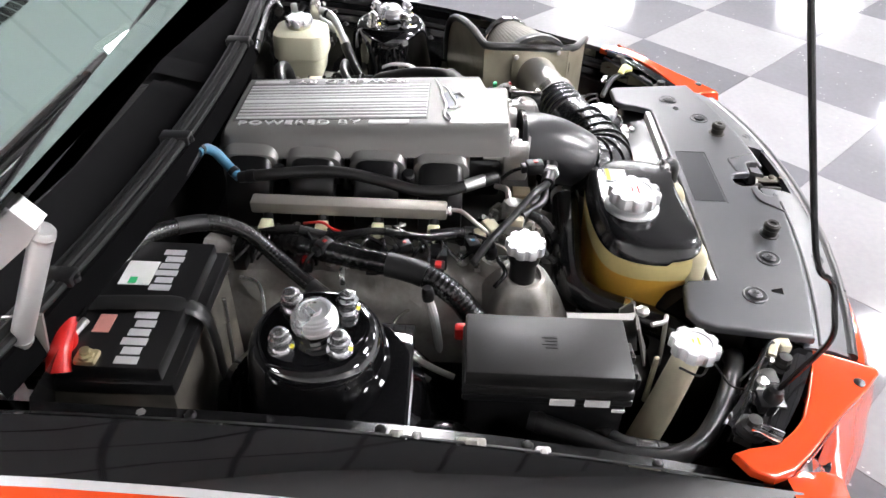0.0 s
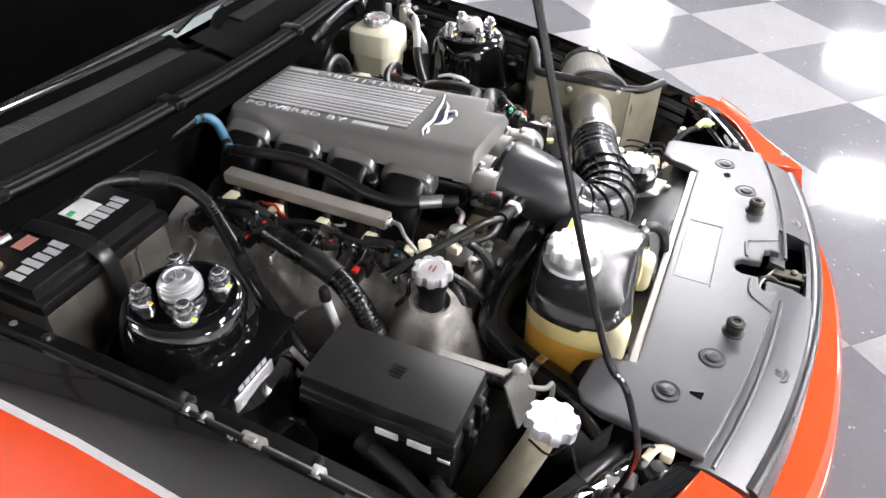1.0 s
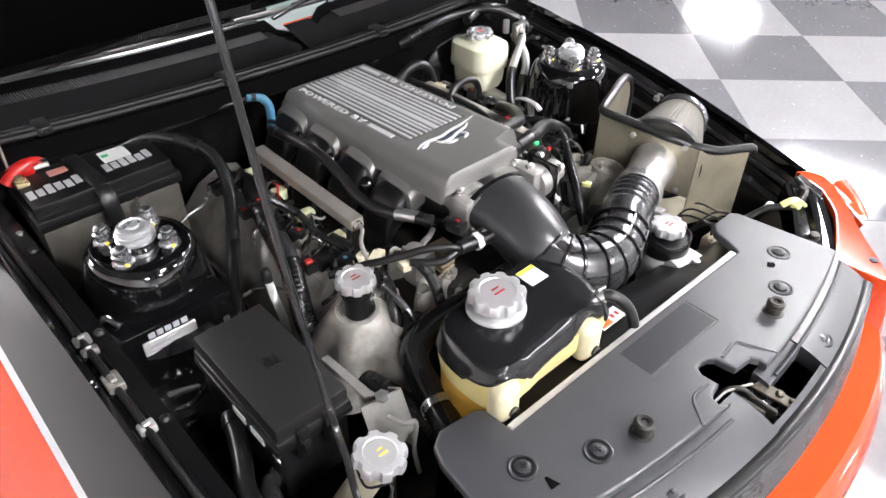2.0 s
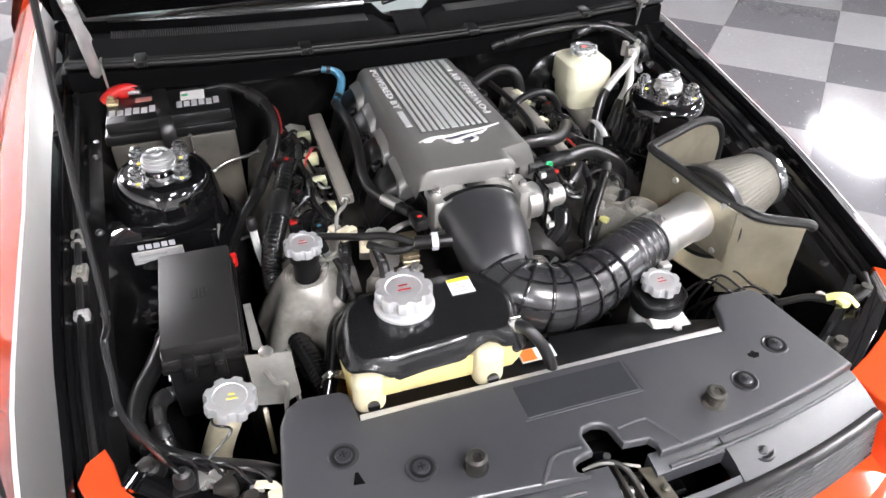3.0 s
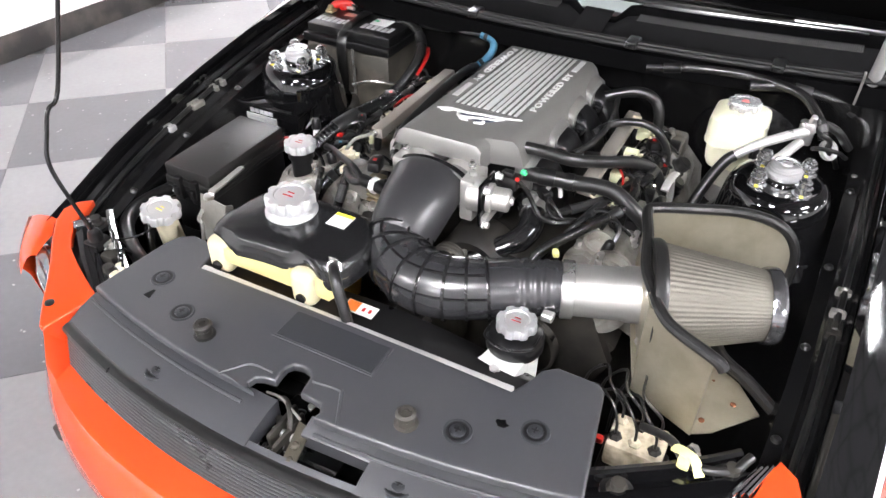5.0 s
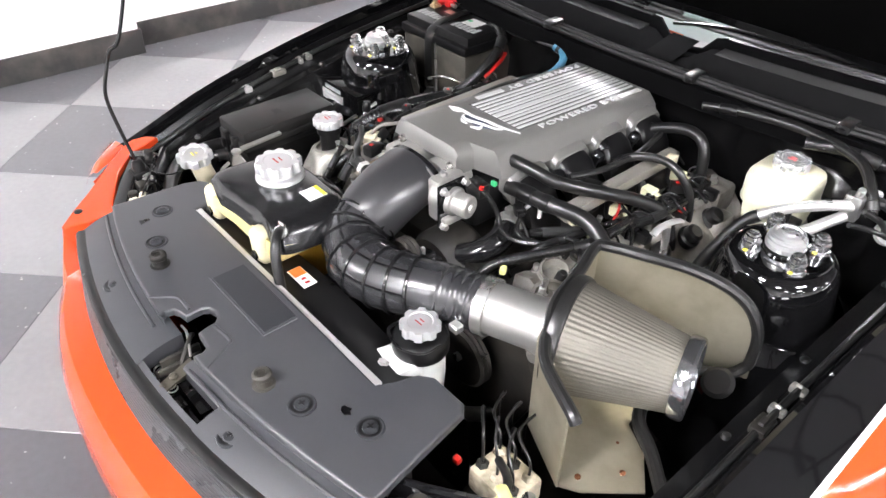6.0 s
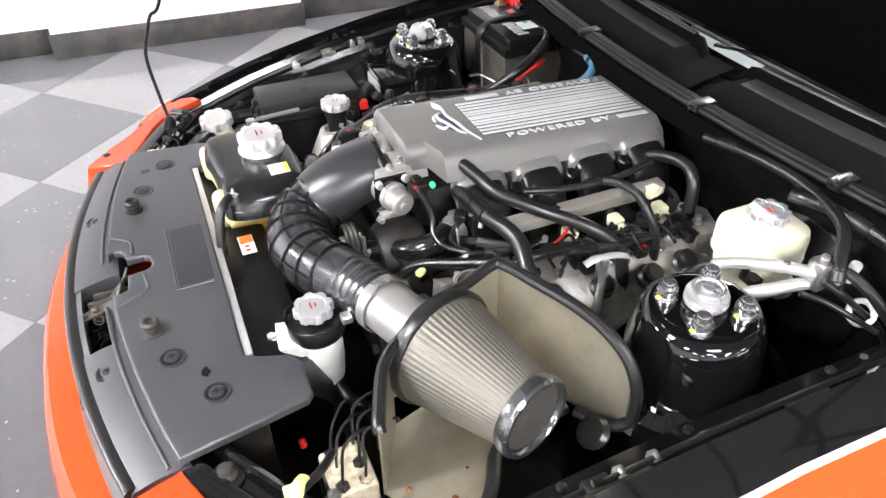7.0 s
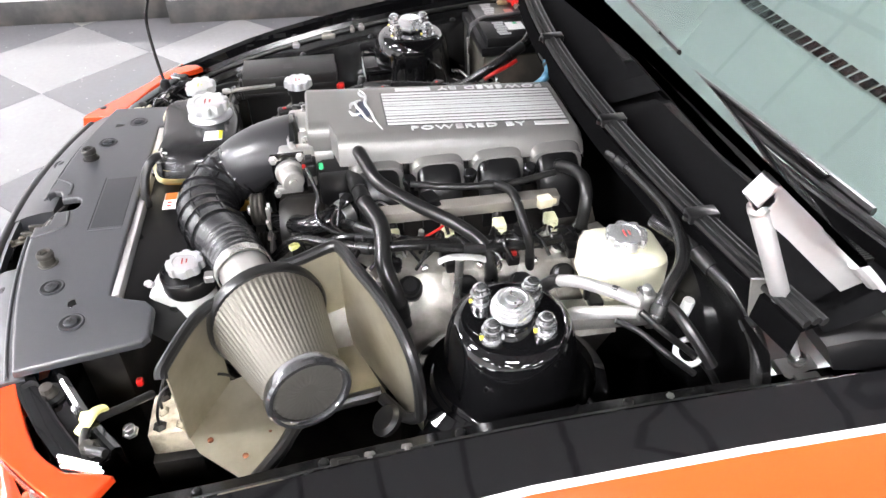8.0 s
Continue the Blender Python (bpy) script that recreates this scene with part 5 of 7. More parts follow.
part("motor", merged(lathe([(0.024, 0), (0.024, 0.008), (0.0195, 0.010), (0.0195, 0.034), (0.017, 0.037), (0.008, 0.038), (0.007, 0.042), (0.002, 0.043)], (0.090, -0.260, 0.840), (1, 0.2, -0.02), 26), box(0.088, 0.100, -0.285, -0.240, 0.800, 0.815, 0.004)), cast_alu, throttle, "small cast motor housing")
for bx, by, bz, ax in ((0.094, -0.284, 0.802, (1, 0, 0)), (0.094, -0.238, 0.870, (1, 0, 0)), (0.094, -0.283, 0.868, (1, 0, 0)), (0.058, -0.250, 0.866, (0, -0.3, 1)), (-0.081, -0.226, 0.866, (0, -0.3, 1)), (0.045, -0.226, 0.868, (0, -0.3, 1)), (-0.080, -0.258, 0.815, (0, -1, 0.2))):
    part("flange_bolt", lathe([(0.0075, 0), (0.0075, 0.003), (0.0055, 0.004), (0.0055, 0.010), (0.002, 0.011)], (bx, by, bz), ax, 6), steel, throttle)
part("throttle_plug", merged(box(0.094, 0.128, -0.236, -0.212, 0.846, 0.870, 0.004), box(0.100, 0.118, -0.230, -0.218, 0.868, 0.876, 0.002)), plastic_black, throttle)
part("plug_lock", box(0.124, 0.131, -0.235, -0.229, 0.866, 0.872, 0.001, 1), red, throttle)
part("green_lock", box(0.122, 0.133, -0.208, -0.200, 0.862, 0.871, 0.002, 1), green, throttle)
intake = thing("intake_hose", (0.05, -0.38, 0.76), "black moulded intake elbow that runs into a ribbed hose", "intake hose")
part("elbow", tube([(-0.020, -0.243, 0.837), (-0.020, -0.262, 0.834), (-0.018, -0.305, 0.821), (-0.018, -0.338, 0.803), (-0.018, -0.356, 0.788)], 0.070, 36, 8, lambda s: 1.0 - 0.245 * s**1.2, lambda s: 0.56 + 0.44 * min(1, s * 1.15)), surface("smooth_black_duct", (0.026, 0.026, 0.028), 0.33, vary=0.15, bump=0.1, spec=0.6), intake, "smooth black elbow")
part("elbow_clamp", tube([(-0.020, -0.2425, 0.8372), (-0.020, -0.2500, 0.8362)], 0.0735, 40, 2, None, 0.58), gloss_rubber, intake, "black moulded lip of the elbow")
part("clamp_band", tube([(-0.020, -0.2520, 0.8360), (-0.020, -0.2560, 0.8354)], 0.0720, 40, 2, None, 0.585), steel, intake, "thin steel band clamp")
part("breather_stub", tube([(-0.075, -0.300, 0.822), (-0.10, -0.296, 0.822), (-0.135, -0.288, 0.82)], 0.011, 14), plastic_black, intake)
part("stub_collar", tube([(-0.100, -0.296, 0.822), (-0.110, -0.2945, 0.8218)], 0.0145, 6), paper, intake, "white hexagonal collar")
HOSE = [(-0.020, -0.352, 0.792), (-0.006, -0.388, 0.775), (0.035, -0.412, 0.765), (0.085, -0.412, 0.762), (0.135, -0.394, 0.764), (0.182, -0.370, 0.768), (0.225, -0.353, 0.772), (0.262, -0.340, 0.775)]
part("corrugated_hose", tube(HOSE, 0.052, 28, 14, lambda s: 1.0 - 0.19 * max(0, s - 0.3) / 0.7 + (0.022 * math.cos(s * 120) if s > 0.74 else 0)), intake_rubber, intake, "ribbed black rubber hose")
path = curve_points(HOSE, 14)
for i in range(8):
    k = 3 + int(i * 8.4)
    d = (path[k + 1] - path[k - 1]).normalized()
    part("hose_rib", lathe([(0.0510 - 0.0010 * max(0, i - 3), -0.0026), (0.0552 - 0.0010 * max(0, i - 3), -0.0022), (0.0556 - 0.0010 * max(0, i - 3), 0), (0.0552 - 0.0010 * max(0, i - 3), 0.0022), (0.0510 - 0.0010 * max(0, i - 3), 0.0026)], path[k], d, 32, close=False), gloss_rubber, intake)
for a in (20, 65, 115, 160):
    line = []
    for k in range(4, 62, 4):
        d = (path[k + 1] - path[k - 1]).normalized()
        u = d.cross(Vector((0, 0, 1))).normalized()
        v = u.cross(d)
        line.append(path[k] + (u * math.cos(radians(a)) + v * math.sin(radians(a))) * (0.0522 - 0.0055 * k / 90))
    part("hose_spine", tube(line, 0.0026, 6, 2), gloss_rubber, intake)
meter = thing("air_meter", (0.31, -0.32, 0.775), "bare aluminium air meter tube with band clamps", "air meter")
AX = Vector((0.945, 0.327, 0.03)).normalized()
M0 = Vector((0.258, -0.342, 0.775))
part("tube", lathe([(0.040, 0), (0.040, 0.085), (0.043, 0.095), (0.043, 0.117)], M0, AX, 36), surface("satin_aluminium", (0.55, 0.54, 0.52), 0.36, metal=0.8, vary=0.08, bump=0.1), meter)
part("clamp", lathe([(0.0425, -0.004), (0.0450, -0.003), (0.0450, 0.014), (0.0425, 0.015)], M0, AX, 36, close=False), steel, meter, "steel band clamp")
part("clamp_screw", box(M0.x - 0.012, M0.x + 0.006, M0.y - 0.062, M0.y - 0.046, 0.755, 0.768, 0.002, 1), steel, meter)
FL = M0 + AX * 0.115
u, v, w = frame_of(AX)
part("flange", panel([FL + u * a + v * b for a, b in ((-0.058, -0.055), (0.058, -0.055), (0.058, 0.055), (-0.058, 0.055))], 0.004), shield_metal, meter)
for a in (-1, 1):
    for b in (-1, 1):
        part("flange_bolt", lathe([(0.006, 0), (0.006, 0.004), (0.002, 0.006)], FL + u * 0.05 * a + v * 0.047 * b, -AX, 6), steel, meter)

# ---- air filter and heat shield ----
cone = thing("air_filter", (0.46, -0.27, 0.70), "pleated grey cone air filter with a dark plated end ring", "air filter")
F0 = FL + AX * 0.012
pleat = lambda a, k: 1 + 0.0065 * math.cos(64 * a) if 1 <= k <= 8 else 1
part("pleats", lathe([(0.082, 0.0)] + [(0.082 - 0.030 * i / 7, 0.012 + 0.150 * i / 7) for i in range(8)] + [(0.050, 0.166)], F0, AX, 350, pleat), filter_mesh, cone, "pleated wire gauze")
part("base_ring", lathe([(0.079, -0.006), (0.087, -0.004), (0.088, 0.008), (0.085, 0.014), (0.080, 0.015)], F0, AX, 48, close=False), rubber, cone, "black rubber base")
part("end_ring", lathe([(0.050, 0.160), (0.056, 0.160), (0.058, 0.166), (0.058, 0.176), (0.055, 0.180), (0.050, 0.180), (0.047, 0.176), (0.046, 0.168)], F0, AX, 48, close=False), surface("dark_plated_ring", (0.26, 0.26, 0.27), 0.16, metal=0.9, vary=0.1, bump=0.1), cone, "dark plated end ring")
part("end_pleats", lathe([(0.0465, 0.172), (0.043, 0.1745), (0.020, 0.1745), (0.012, 0.172), (0.002, 0.171)], F0, AX, 160, lambda a, k: 1 + 0.05 * math.cos(26 * a) if k in (1, 2, 3) else 1), end_mesh, cone, "pleated gauze disc")

shield = thing("heat_shield", (0.44, -0.27, 0.66), "folded sheet steel heat shield with a black rubber edge", "heat shield")
A0, A1, A2, B1 = (0.334, -0.187), (0.392, -0.374), (0.492, -0.424), (0.562, -0.100)
wall_a = [(A0[0], A0[1], 0.735), (A1[0], A1[1], 0.72), (A1[0], A1[1], 0.825), (0.366, -0.315, 0.838), (A0[0], A0[1], 0.852)]
part("wall_panel", panel(wall_a, 0.003), shield_metal, shield)
part("front_panel", panel([(A1[0], A1[1], 0.655), (A2[0], A2[1], 0.662), (A2[0], A2[1], 0.812), (A1[0], A1[1], 0.825)], 0.003), shield_metal, shield)
part("rear_panel", panel([(A0[0], A0[1], 0.66), (B1[0], B1[1], 0.70), (B1[0], B1[1], 0.735), (0.552, -0.106, 0.79), (0.53, -0.113, 0.828), (0.49, -0.128, 0.85), (0.43, -0.153, 0.858), (A0[0], A0[1], 0.852)], 0.003), shield_metal, shield)
part("floor_panel", panel([(A0[0], A0[1], 0.662), (A1[0], A1[1], 0.662), (A2[0], A2[1], 0.662), (0.517, -0.409, 0.662), (0.573, -0.346, 0.662), (0.536, -0.30, 0.664), (0.49, -0.275, 0.666), (0.475, -0.20, 0.668), (0.47, -0.14, 0.668)], 0.003), shield_metal, shield)
part("floor_trim", tube([(0.600, -0.345, 0.672), (0.545, -0.298, 0.676), (0.50, -0.268, 0.680), (0.482, -0.22, 0.682), (0.478, -0.15, 0.69)], 0.010, 10, 5), rubber, shield, "black rubber edge trim")
part("edge_trim", tube([(A2[0] + 0.012, A2[1] - 0.003, 0.805), (A2[0], A2[1], 0.814), (0.43, -0.398, 0.820), (A1[0] + 0.012, A1[1] - 0.002, 0.826), (A1[0] - 0.002, A1[1] + 0.02, 0.829), (0.366, -0.315, 0.841), (0.350, -0.25, 0.848), (A0[0], A0[1] - 0.012, 0.855), (A0[0] + 0.012, A0[1] + 0.003, 0.857), (0.40, -0.165, 0.861), (0.455, -0.142, 0.860), (0.50, -0.124, 0.850), (0.535, -0.111, 0.828), (0.555, -0.104, 0.79), (0.559, -0.103, 0.745), (0.556, -0.106, 0.722), (0.54, -0.125, 0.708), (0.50, -0.15, 0.705)], 0.0085, 10, 5), rubber, shield, "black rubber edge trim")
for x, y in ((0.535, -0.345), (0.500, -0.312), (0.50, -0.395)):
    part("rusty_screw", lathe([(0.0045, 0), (0.0045, 0.002), (0.002, 0.003)], (x, y, 0.665), seg=8), surface("rusty_screw_steel", (0.20, 0.075, 0.03), 0.7, metal=0.3, bump=0.4) if x == 0.535 else bpy.data.materials["rusty_screw_steel"], shield)
part("grommet", lathe([(0.022, 0), (0.024, 0.008), (0.018, 0.014), (0.006, 0.014)], (0.543, -0.145, 0.703), (0, -0.6, 0.8), 16), rubber, shield)

# ---- power steering reservoir ----
ps = thing("power_steering_reservoir", (0.222, -0.436, 0.62), "white power steering bottle with a black collar and aluminium cap", "power steering reservoir")
part("bottle", lathe([(0.030, 0), (0.034, 0.01), (0.037, 0.05), (0.037, 0.10), (0.034, 0.112)], (0.222, -0.436, 0.62), seg=28), bottle_white, ps)
part("collar", lathe([(0.041, 0), (0.043, 0.004), (0.043, 0.022), (0.040, 0.027), (0.018, 0.029), (0.018, 0.036)], (0.222, -0.436, 0.722), seg=32), plastic_black, ps, "black collar")
billet_cap("cap", ps, (0.222, -0.436, 0.757), 0.0285, 0.018, 8)
part("bracket", merged(prism([(0.176, -0.530), (0.246, -0.530), (0.252, -0.455), (0.194, -0.455)], 0.705, 0.728, 0.004), box(0.20, 0.235, -0.50, -0.46, 0.65, 0.71, 0.004)), bottle_white, ps, "white moulded bracket")
part("bracket_bolt", lathe([(0.010, 0), (0.010, 0.002), (0.007, 0.003), (0.007, 0.007), (0.002, 0.008)], (0.218, -0.503, 0.728), seg=6), pale_metal, ps)
part("cap_tether", tube([(0.185, -0.44, 0.752), (0.187, -0.468, 0.752), (0.222, -0.478, 0.751), (0.256, -0.462, 0.752), (0.26, -0.43, 0.752)], 0.0025, 6, 5), plastic_black, ps)
part("feed_hose", tube([(0.235, -0.425, 0.63), (0.27, -0.41, 0.60), (0.30, -0.36, 0.58)], 0.012, 12), rubber, ps)

# ---- brake fluid reservoir ----
brake = thing("brake_fluid_reservoir", (0.405, 0.22, 0.75), "milky brake fluid reservoir with an aluminium cap", "brake fluid reservoir")
tankring = rounded(0.350, 0.460, 0.160, 0.280, 0.030)
part("tank", loft([[(0.405 + (x - 0.405) * k, 0.22 + (y - 0.22) * k, z) for x, y in tankring] for z, k in ((0.745, 0.72), (0.758, 0.82), (0.778, 0.86), (0.792, 0.86), (0.796, 0.97), (0.802, 0.99), (0.808, 0.97), (0.838, 0.97), (0.848, 0.93), (0.853, 0.80), (0.855, 0.4))], True, True), fluid_white, brake)
part("neck", lathe([(0.027, 0), (0.027, 0.012)], (0.405, 0.222, 0.850), seg=24), fluid_white, brake)
billet_cap("cap", brake, (0.405, 0.222, 0.858), 0.0285, 0.018, 8, red, (0, 0, 1), billet)
part("level_plug", merged(box(0.440, 0.47, 0.155, 0.175, 0.792, 0.806, 0.003), box(0.446, 0.456, 0.150, 0.158, 0.80, 0.822, 0.002)), plastic_black, brake)
master = thing("brake_master_cylinder", (0.41, 0.25, 0.72), "cast brake master cylinder on a black booster", "master cylinder")
part("cylinder", lathe([(0.02, 0), (0.024, 0.01), (0.024, 0.15), (0.03, 0.152), (0.03, 0.165)], (0.40, 0.12, 0.722), (0.1, 1, 0.02), 22), cast_alu, master)
part("booster", lathe([(0.03, 0), (0.09, 0.012), (0.118, 0.03), (0.122, 0.06), (0.122, 0.09)], (0.42, 0.285, 0.715), (0.05, 1, 0.02), 36), satin_black, master, "round black brake booster")

pipes = thing("coolant_line", (0.46, 0.10, 0.70), "pair of thick bare aluminium air conditioning lines", "air conditioning line")
part("pipe", tube([(0.524, 0.203, 0.848), (0.506, 0.182, 0.850), (0.482, 0.160, 0.846), (0.446, 0.140, 0.830), (0.412, 0.122, 0.806)], 0.0088, 14, 6), pale_metal, pipes)
part("pipe_hose", tube([(0.418, 0.125, 0.810), (0.405, 0.117, 0.798), (0.388, 0.098, 0.765), (0.372, 0.07, 0.72), (0.36, 0.04, 0.66)], 0.0105, 12, 5), rubber, pipes, "black hose on the end of the line")
part("pipe", tube([(0.519, 0.203, 0.828), (0.506, 0.178, 0.820), (0.492, 0.154, 0.810), (0.474, 0.134, 0.796), (0.456, 0.124, 0.775)], 0.0092, 14, 6), pale_metal, pipes)
part("joint_block", merged(box(0.508, 0.536, 0.196, 0.218, 0.822, 0.868, 0.005), lathe([(0.006, 0), (0.006, 0.018), (0.003, 0.02)], (0.525, 0.206, 0.864), (0.2, -0.3, 1), 12)), steel, pipes, "cast joint block")
part("joint_pipe", tube([(0.522, 0.214, 0.856), (0.548, 0.232, 0.856), (0.578, 0.248, 0.838), (0.605, 0.272, 0.80)], 0.008, 10, 5), rubber, pipes)
part("pipe_hose", tube([(0.460, 0.126, 0.780), (0.448, 0.118, 0.762), (0.430, 0.108, 0.72), (0.41, 0.09, 0.66)], 0.0110, 12, 5), rubber, pipes, "black hose on the end of the line")
part("pipe_band", tube([(0.500, 0.177, 0.8495), (0.494, 0.171, 0.8485)], 0.0095, 12), plastic_black, pipes)


# ---- strut towers ----
chrome_nut = surface("plated_nut", (0.80, 0.80, 0.81), 0.2, metal=0.95, vary=0.1, bump=0.1)


def strut_tower(s):
    cx, cy = s * 0.505, 0.03
    t = thing("strut_tower", (cx, cy, 0.6), "glossy black suspension tower with a polished centre cap", "strut tower", "strut towers of the engine bay")
    d = part("dome", lathe([(0.132, -0.10), (0.121, -0.070), (0.112, -0.060), (0.104, -0.056), (0.0985, -0.048), (0.0945, -0.030), (0.0910, -0.005), (0.0880, 0.016), (0.0850, 0.030), (0.0805, 0.0415), (0.0745, 0.0485), (0.0680, 0.0520), (0.060, 0.0530), (0.05, 0.0530)], (cx, cy, 0.785), seg=56), gloss_black, t, "glossy black pressed dome")
    part("seam_ring", lathe([(0.109, 0), (0.1125, 0.003), (0.107, 0.006)], (cx, cy, 0.7245), seg=48, close=False), gloss_black, d)
    part("mount_plate", lathe([(0.060, -0.002), (0.060, 0.0015), (0.033, 0.002), (0.031, 0.006)], (cx, cy, 0.8375), seg=32, wave=lambda a, k: 1 + 0.06 * math.cos(4 * a)), gloss_black, t)
    cap = part("centre_cap", lathe([(0.019, -0.002), (0.019, 0.006), (0.029, 0.008), (0.0295, 0.0125), (0.0275, 0.0138), (0.0275, 0.016), (0.029, 0.0172), (0.0287, 0.0212), (0.0265, 0.0225), (0.0262, 0.0255), (0.0245, 0.0268), (0.0240, 0.0300), (0.0215, 0.0318), (0.0185, 0.0318), (0.0172, 0.0295), (0.010, 0.0295), (0.009, 0.033), (0.003, 0.033)], (cx, cy, 0.838), seg=36), billet, t, "stepped polished centre cap")
    part("cap_slot", box(cx - 0.012, cx + 0.012, cy - 0.0015, cy + 0.0015, 0.8692, 0.8706, 0), dark_metal, cap)
    for k in range(4):
        a = radians(45 + 90 * k)
        x, y = cx + 0.050 * math.cos(a), cy + 0.050 * math.sin(a)
        nut = part("tower_nut", lathe([(0.0165, 0), (0.0165, 0.003), (0.0128, 0.004), (0.0128, 0.012), (0.0142, 0.0135), (0.0142, 0.0165), (0.0112, 0.018), (0.0112, 0.025), (0.0085, 0.0262), (0.0085, 0.0285), (0.006, 0.030), (0.002, 0.0305)], (x, y, 0.8370), seg=12), chrome_nut, t, "tall stacked bright nut")
        part("paint_mark", box(x - 0.003, x + 0.003, y - 0.0155, y - 0.012, 0.8385, 0.8415, 0), yellow_ink, nut)
    # pressed apron that carries the tower
    part("apron", loft([[(cx + s * r * math.cos(a) * (1.15 if math.cos(a) * 1 > 0 else 1.05), cy + r * 1.25 * math.sin(a), z) for a in [2 * math.pi * i / 32 for i in range(32)]] for r, z in ((0.098, 0.735), (0.112, 0.722), (0.122, 0.68), (0.135, 0.50))], True), gloss_black, t)
    return t


strut_tower(-1)
strut_tower(1)
# boxed support in front of the right-hand tower with its name plate
support = thing("tower_bracket", (-0.53, -0.09, 0.6), "black folded bracket in front of the tower with a silver plate", "bracket")
part("bracket_body", merged(box(-0.602, -0.432, -0.086, -0.02, 0.56, 0.770, 0.008), box(-0.606, -0.428, -0.090, -0.015, 0.766, 0.776, 0.004)), gloss_black, support)
plate = part("name_plate", box(-0.572, -0.490, -0.0895, -0.0865, 0.727, 0.7525, 0.001, 1), pale_metal, support, "silver plate with unreadable print")
for k in range(2):
    part("print_bar", box(-0.566 + 0.004 * k, -0.500 - 0.016 * k, -0.0904, -0.0893, 0.732 + 0.010 * k, 0.736 + 0.010 * k, 0), ink_grey, plate)
for k in range(5):
    part("print_bar", box(-0.560 + 0.0125 * k, -0.5505 + 0.0125 * k, -0.0880, -0.0855, 0.7555, 0.7645, 0), ink_grey, support)

can = thing("vacuum_canister", (-0.556, -0.135, 0.56), "round glossy black canister beside the inner wing", "canister")
part("can", lathe([(0.046, 0), (0.049, 0.004), (0.049, 0.105), (0.047, 0.113), (0.041, 0.118), (0.034, 0.119), (0.031, 0.123), (0.012, 0.126), (0.003, 0.126)], (-0.556, -0.135, 0.56), seg=36), gloss_rubber, can)
part("rim_bead", lathe([(0.049, 0.098), (0.0515, 0.101), (0.049, 0.104)], (-0.556, -0.135, 0.56), seg=36, close=False), gloss_rubber, can)
stay = thing("bracket_stay", (-0.445, -0.10, 0.70), "pair of thin grey metal stays between tower and fuse box", "stay")
part("stay_rod", tube([(-0.430, -0.036, 0.746), (-0.440, -0.075, 0.729), (-0.450, -0.114, 0.712), (-0.456, -0.145, 0.70)], 0.0055, 10, 4, None, 0.6), dull_steel, stay)
part("stay_rod", tube([(-0.446, -0.064, 0.722), (-0.456, -0.088, 0.712), (-0.463, -0.112, 0.700)], 0.0045, 10, 4, None, 0.6), dull_steel, stay)
part("stay_wire", tube([(-0.400, -0.050, 0.714), (-0.370, -0.056, 0.722), (-0.340, -0.068, 0.712), (-0.315, -0.078, 0.697)], 0.0026, 8, 5), steel, stay, "thin bright wire")

# ---- battery ----
bat = thing("battery", (-0.484, 0.262, 0.64), "black car battery with grey print, strap and a red terminal cover", "battery")
part("case", box(-0.600, -0.368, 0.180, 0.346, 0.62, 0.814, 0.008), surface("dusty_battery_case", (0.050, 0.046, 0.038), 0.55, vary=0.2, bump=0.2, dust=(0.24, 0.21, 0.165), dusty=0.5), bat, "dusty dark battery case")
part("lid", merged(box(-0.604, -0.364, 0.176, 0.350, 0.816, 0.836, 0.003), box(-0.598, -0.370, 0.190, 0.348, 0.832, 0.856, 0.003)), plastic_black, bat, "black battery lid")
part("side_groove", merged(*[box(-0.601, -0.599 + 0.0, 0.19 + 0.02 * k, 0.20 + 0.02 * k, 0.65, 0.77, 0.001, 1) for k in range(7)]), plastic_black, bat)
for x, y, w, h in ((-0.550, 0.232, 0.088, 0.030), (-0.428, 0.236, 0.084, 0.030)):
    part("print_bar", merged(*[box(x - w / 2 + w * (k + 0.1) / 6, x - w / 2 + w * (k + 0.85) / 6, y - h / 2 + 0.002 * (k % 2), y + h / 2 - 0.003 * ((k + 1) % 3), 0.8558, 0.8568, 0) for k in range(6)]), ink_grey, bat, "grey print on the lid")
part("label", box(-0.460, -0.414, 0.250, 0.290, 0.8558, 0.8570, 0), paper, bat, "white paper label")
part("label_print", box(-0.458, -0.446, 0.268, 0.278, 0.8571, 0.8575, 0), green, bat)
part("small_badge", merged(box(-0.545, -0.515, 0.268, 0.288, 0.8558, 0.8568, 0)), surface("pale_red_print", (0.45, 0.2, 0.17), 0.5), bat)
part("hold_down_strap", tube([(-0.50, 0.355, 0.85), (-0.50, 0.31, 0.860), (-0.495, 0.24, 0.860), (-0.492, 0.200, 0.856), (-0.490, 0.170, 0.83), (-0.488, 0.167, 0.74), (-0.488, 0.165, 0.68)], 0.013, 10, 5, squash=0.22), rubber, bat, "black hold-down strap")
for x in (-0.575, -0.395):
    part("terminal", merged(lathe([(0.011, 0), (0.010, 0.018), (0.006, 0.020)], (x, 0.325, 0.846), seg=16), box(x - 0.018, x + 0.018, 0.305, 0.345, 0.853, 0.864, 0.003), lathe([(0.005, 0), (0.005, 0.03)], (x + 0.012, 0.305, 0.862), (1, -0.3, 0.1), 8)), steel, bat, "brass-coloured clamped terminal")
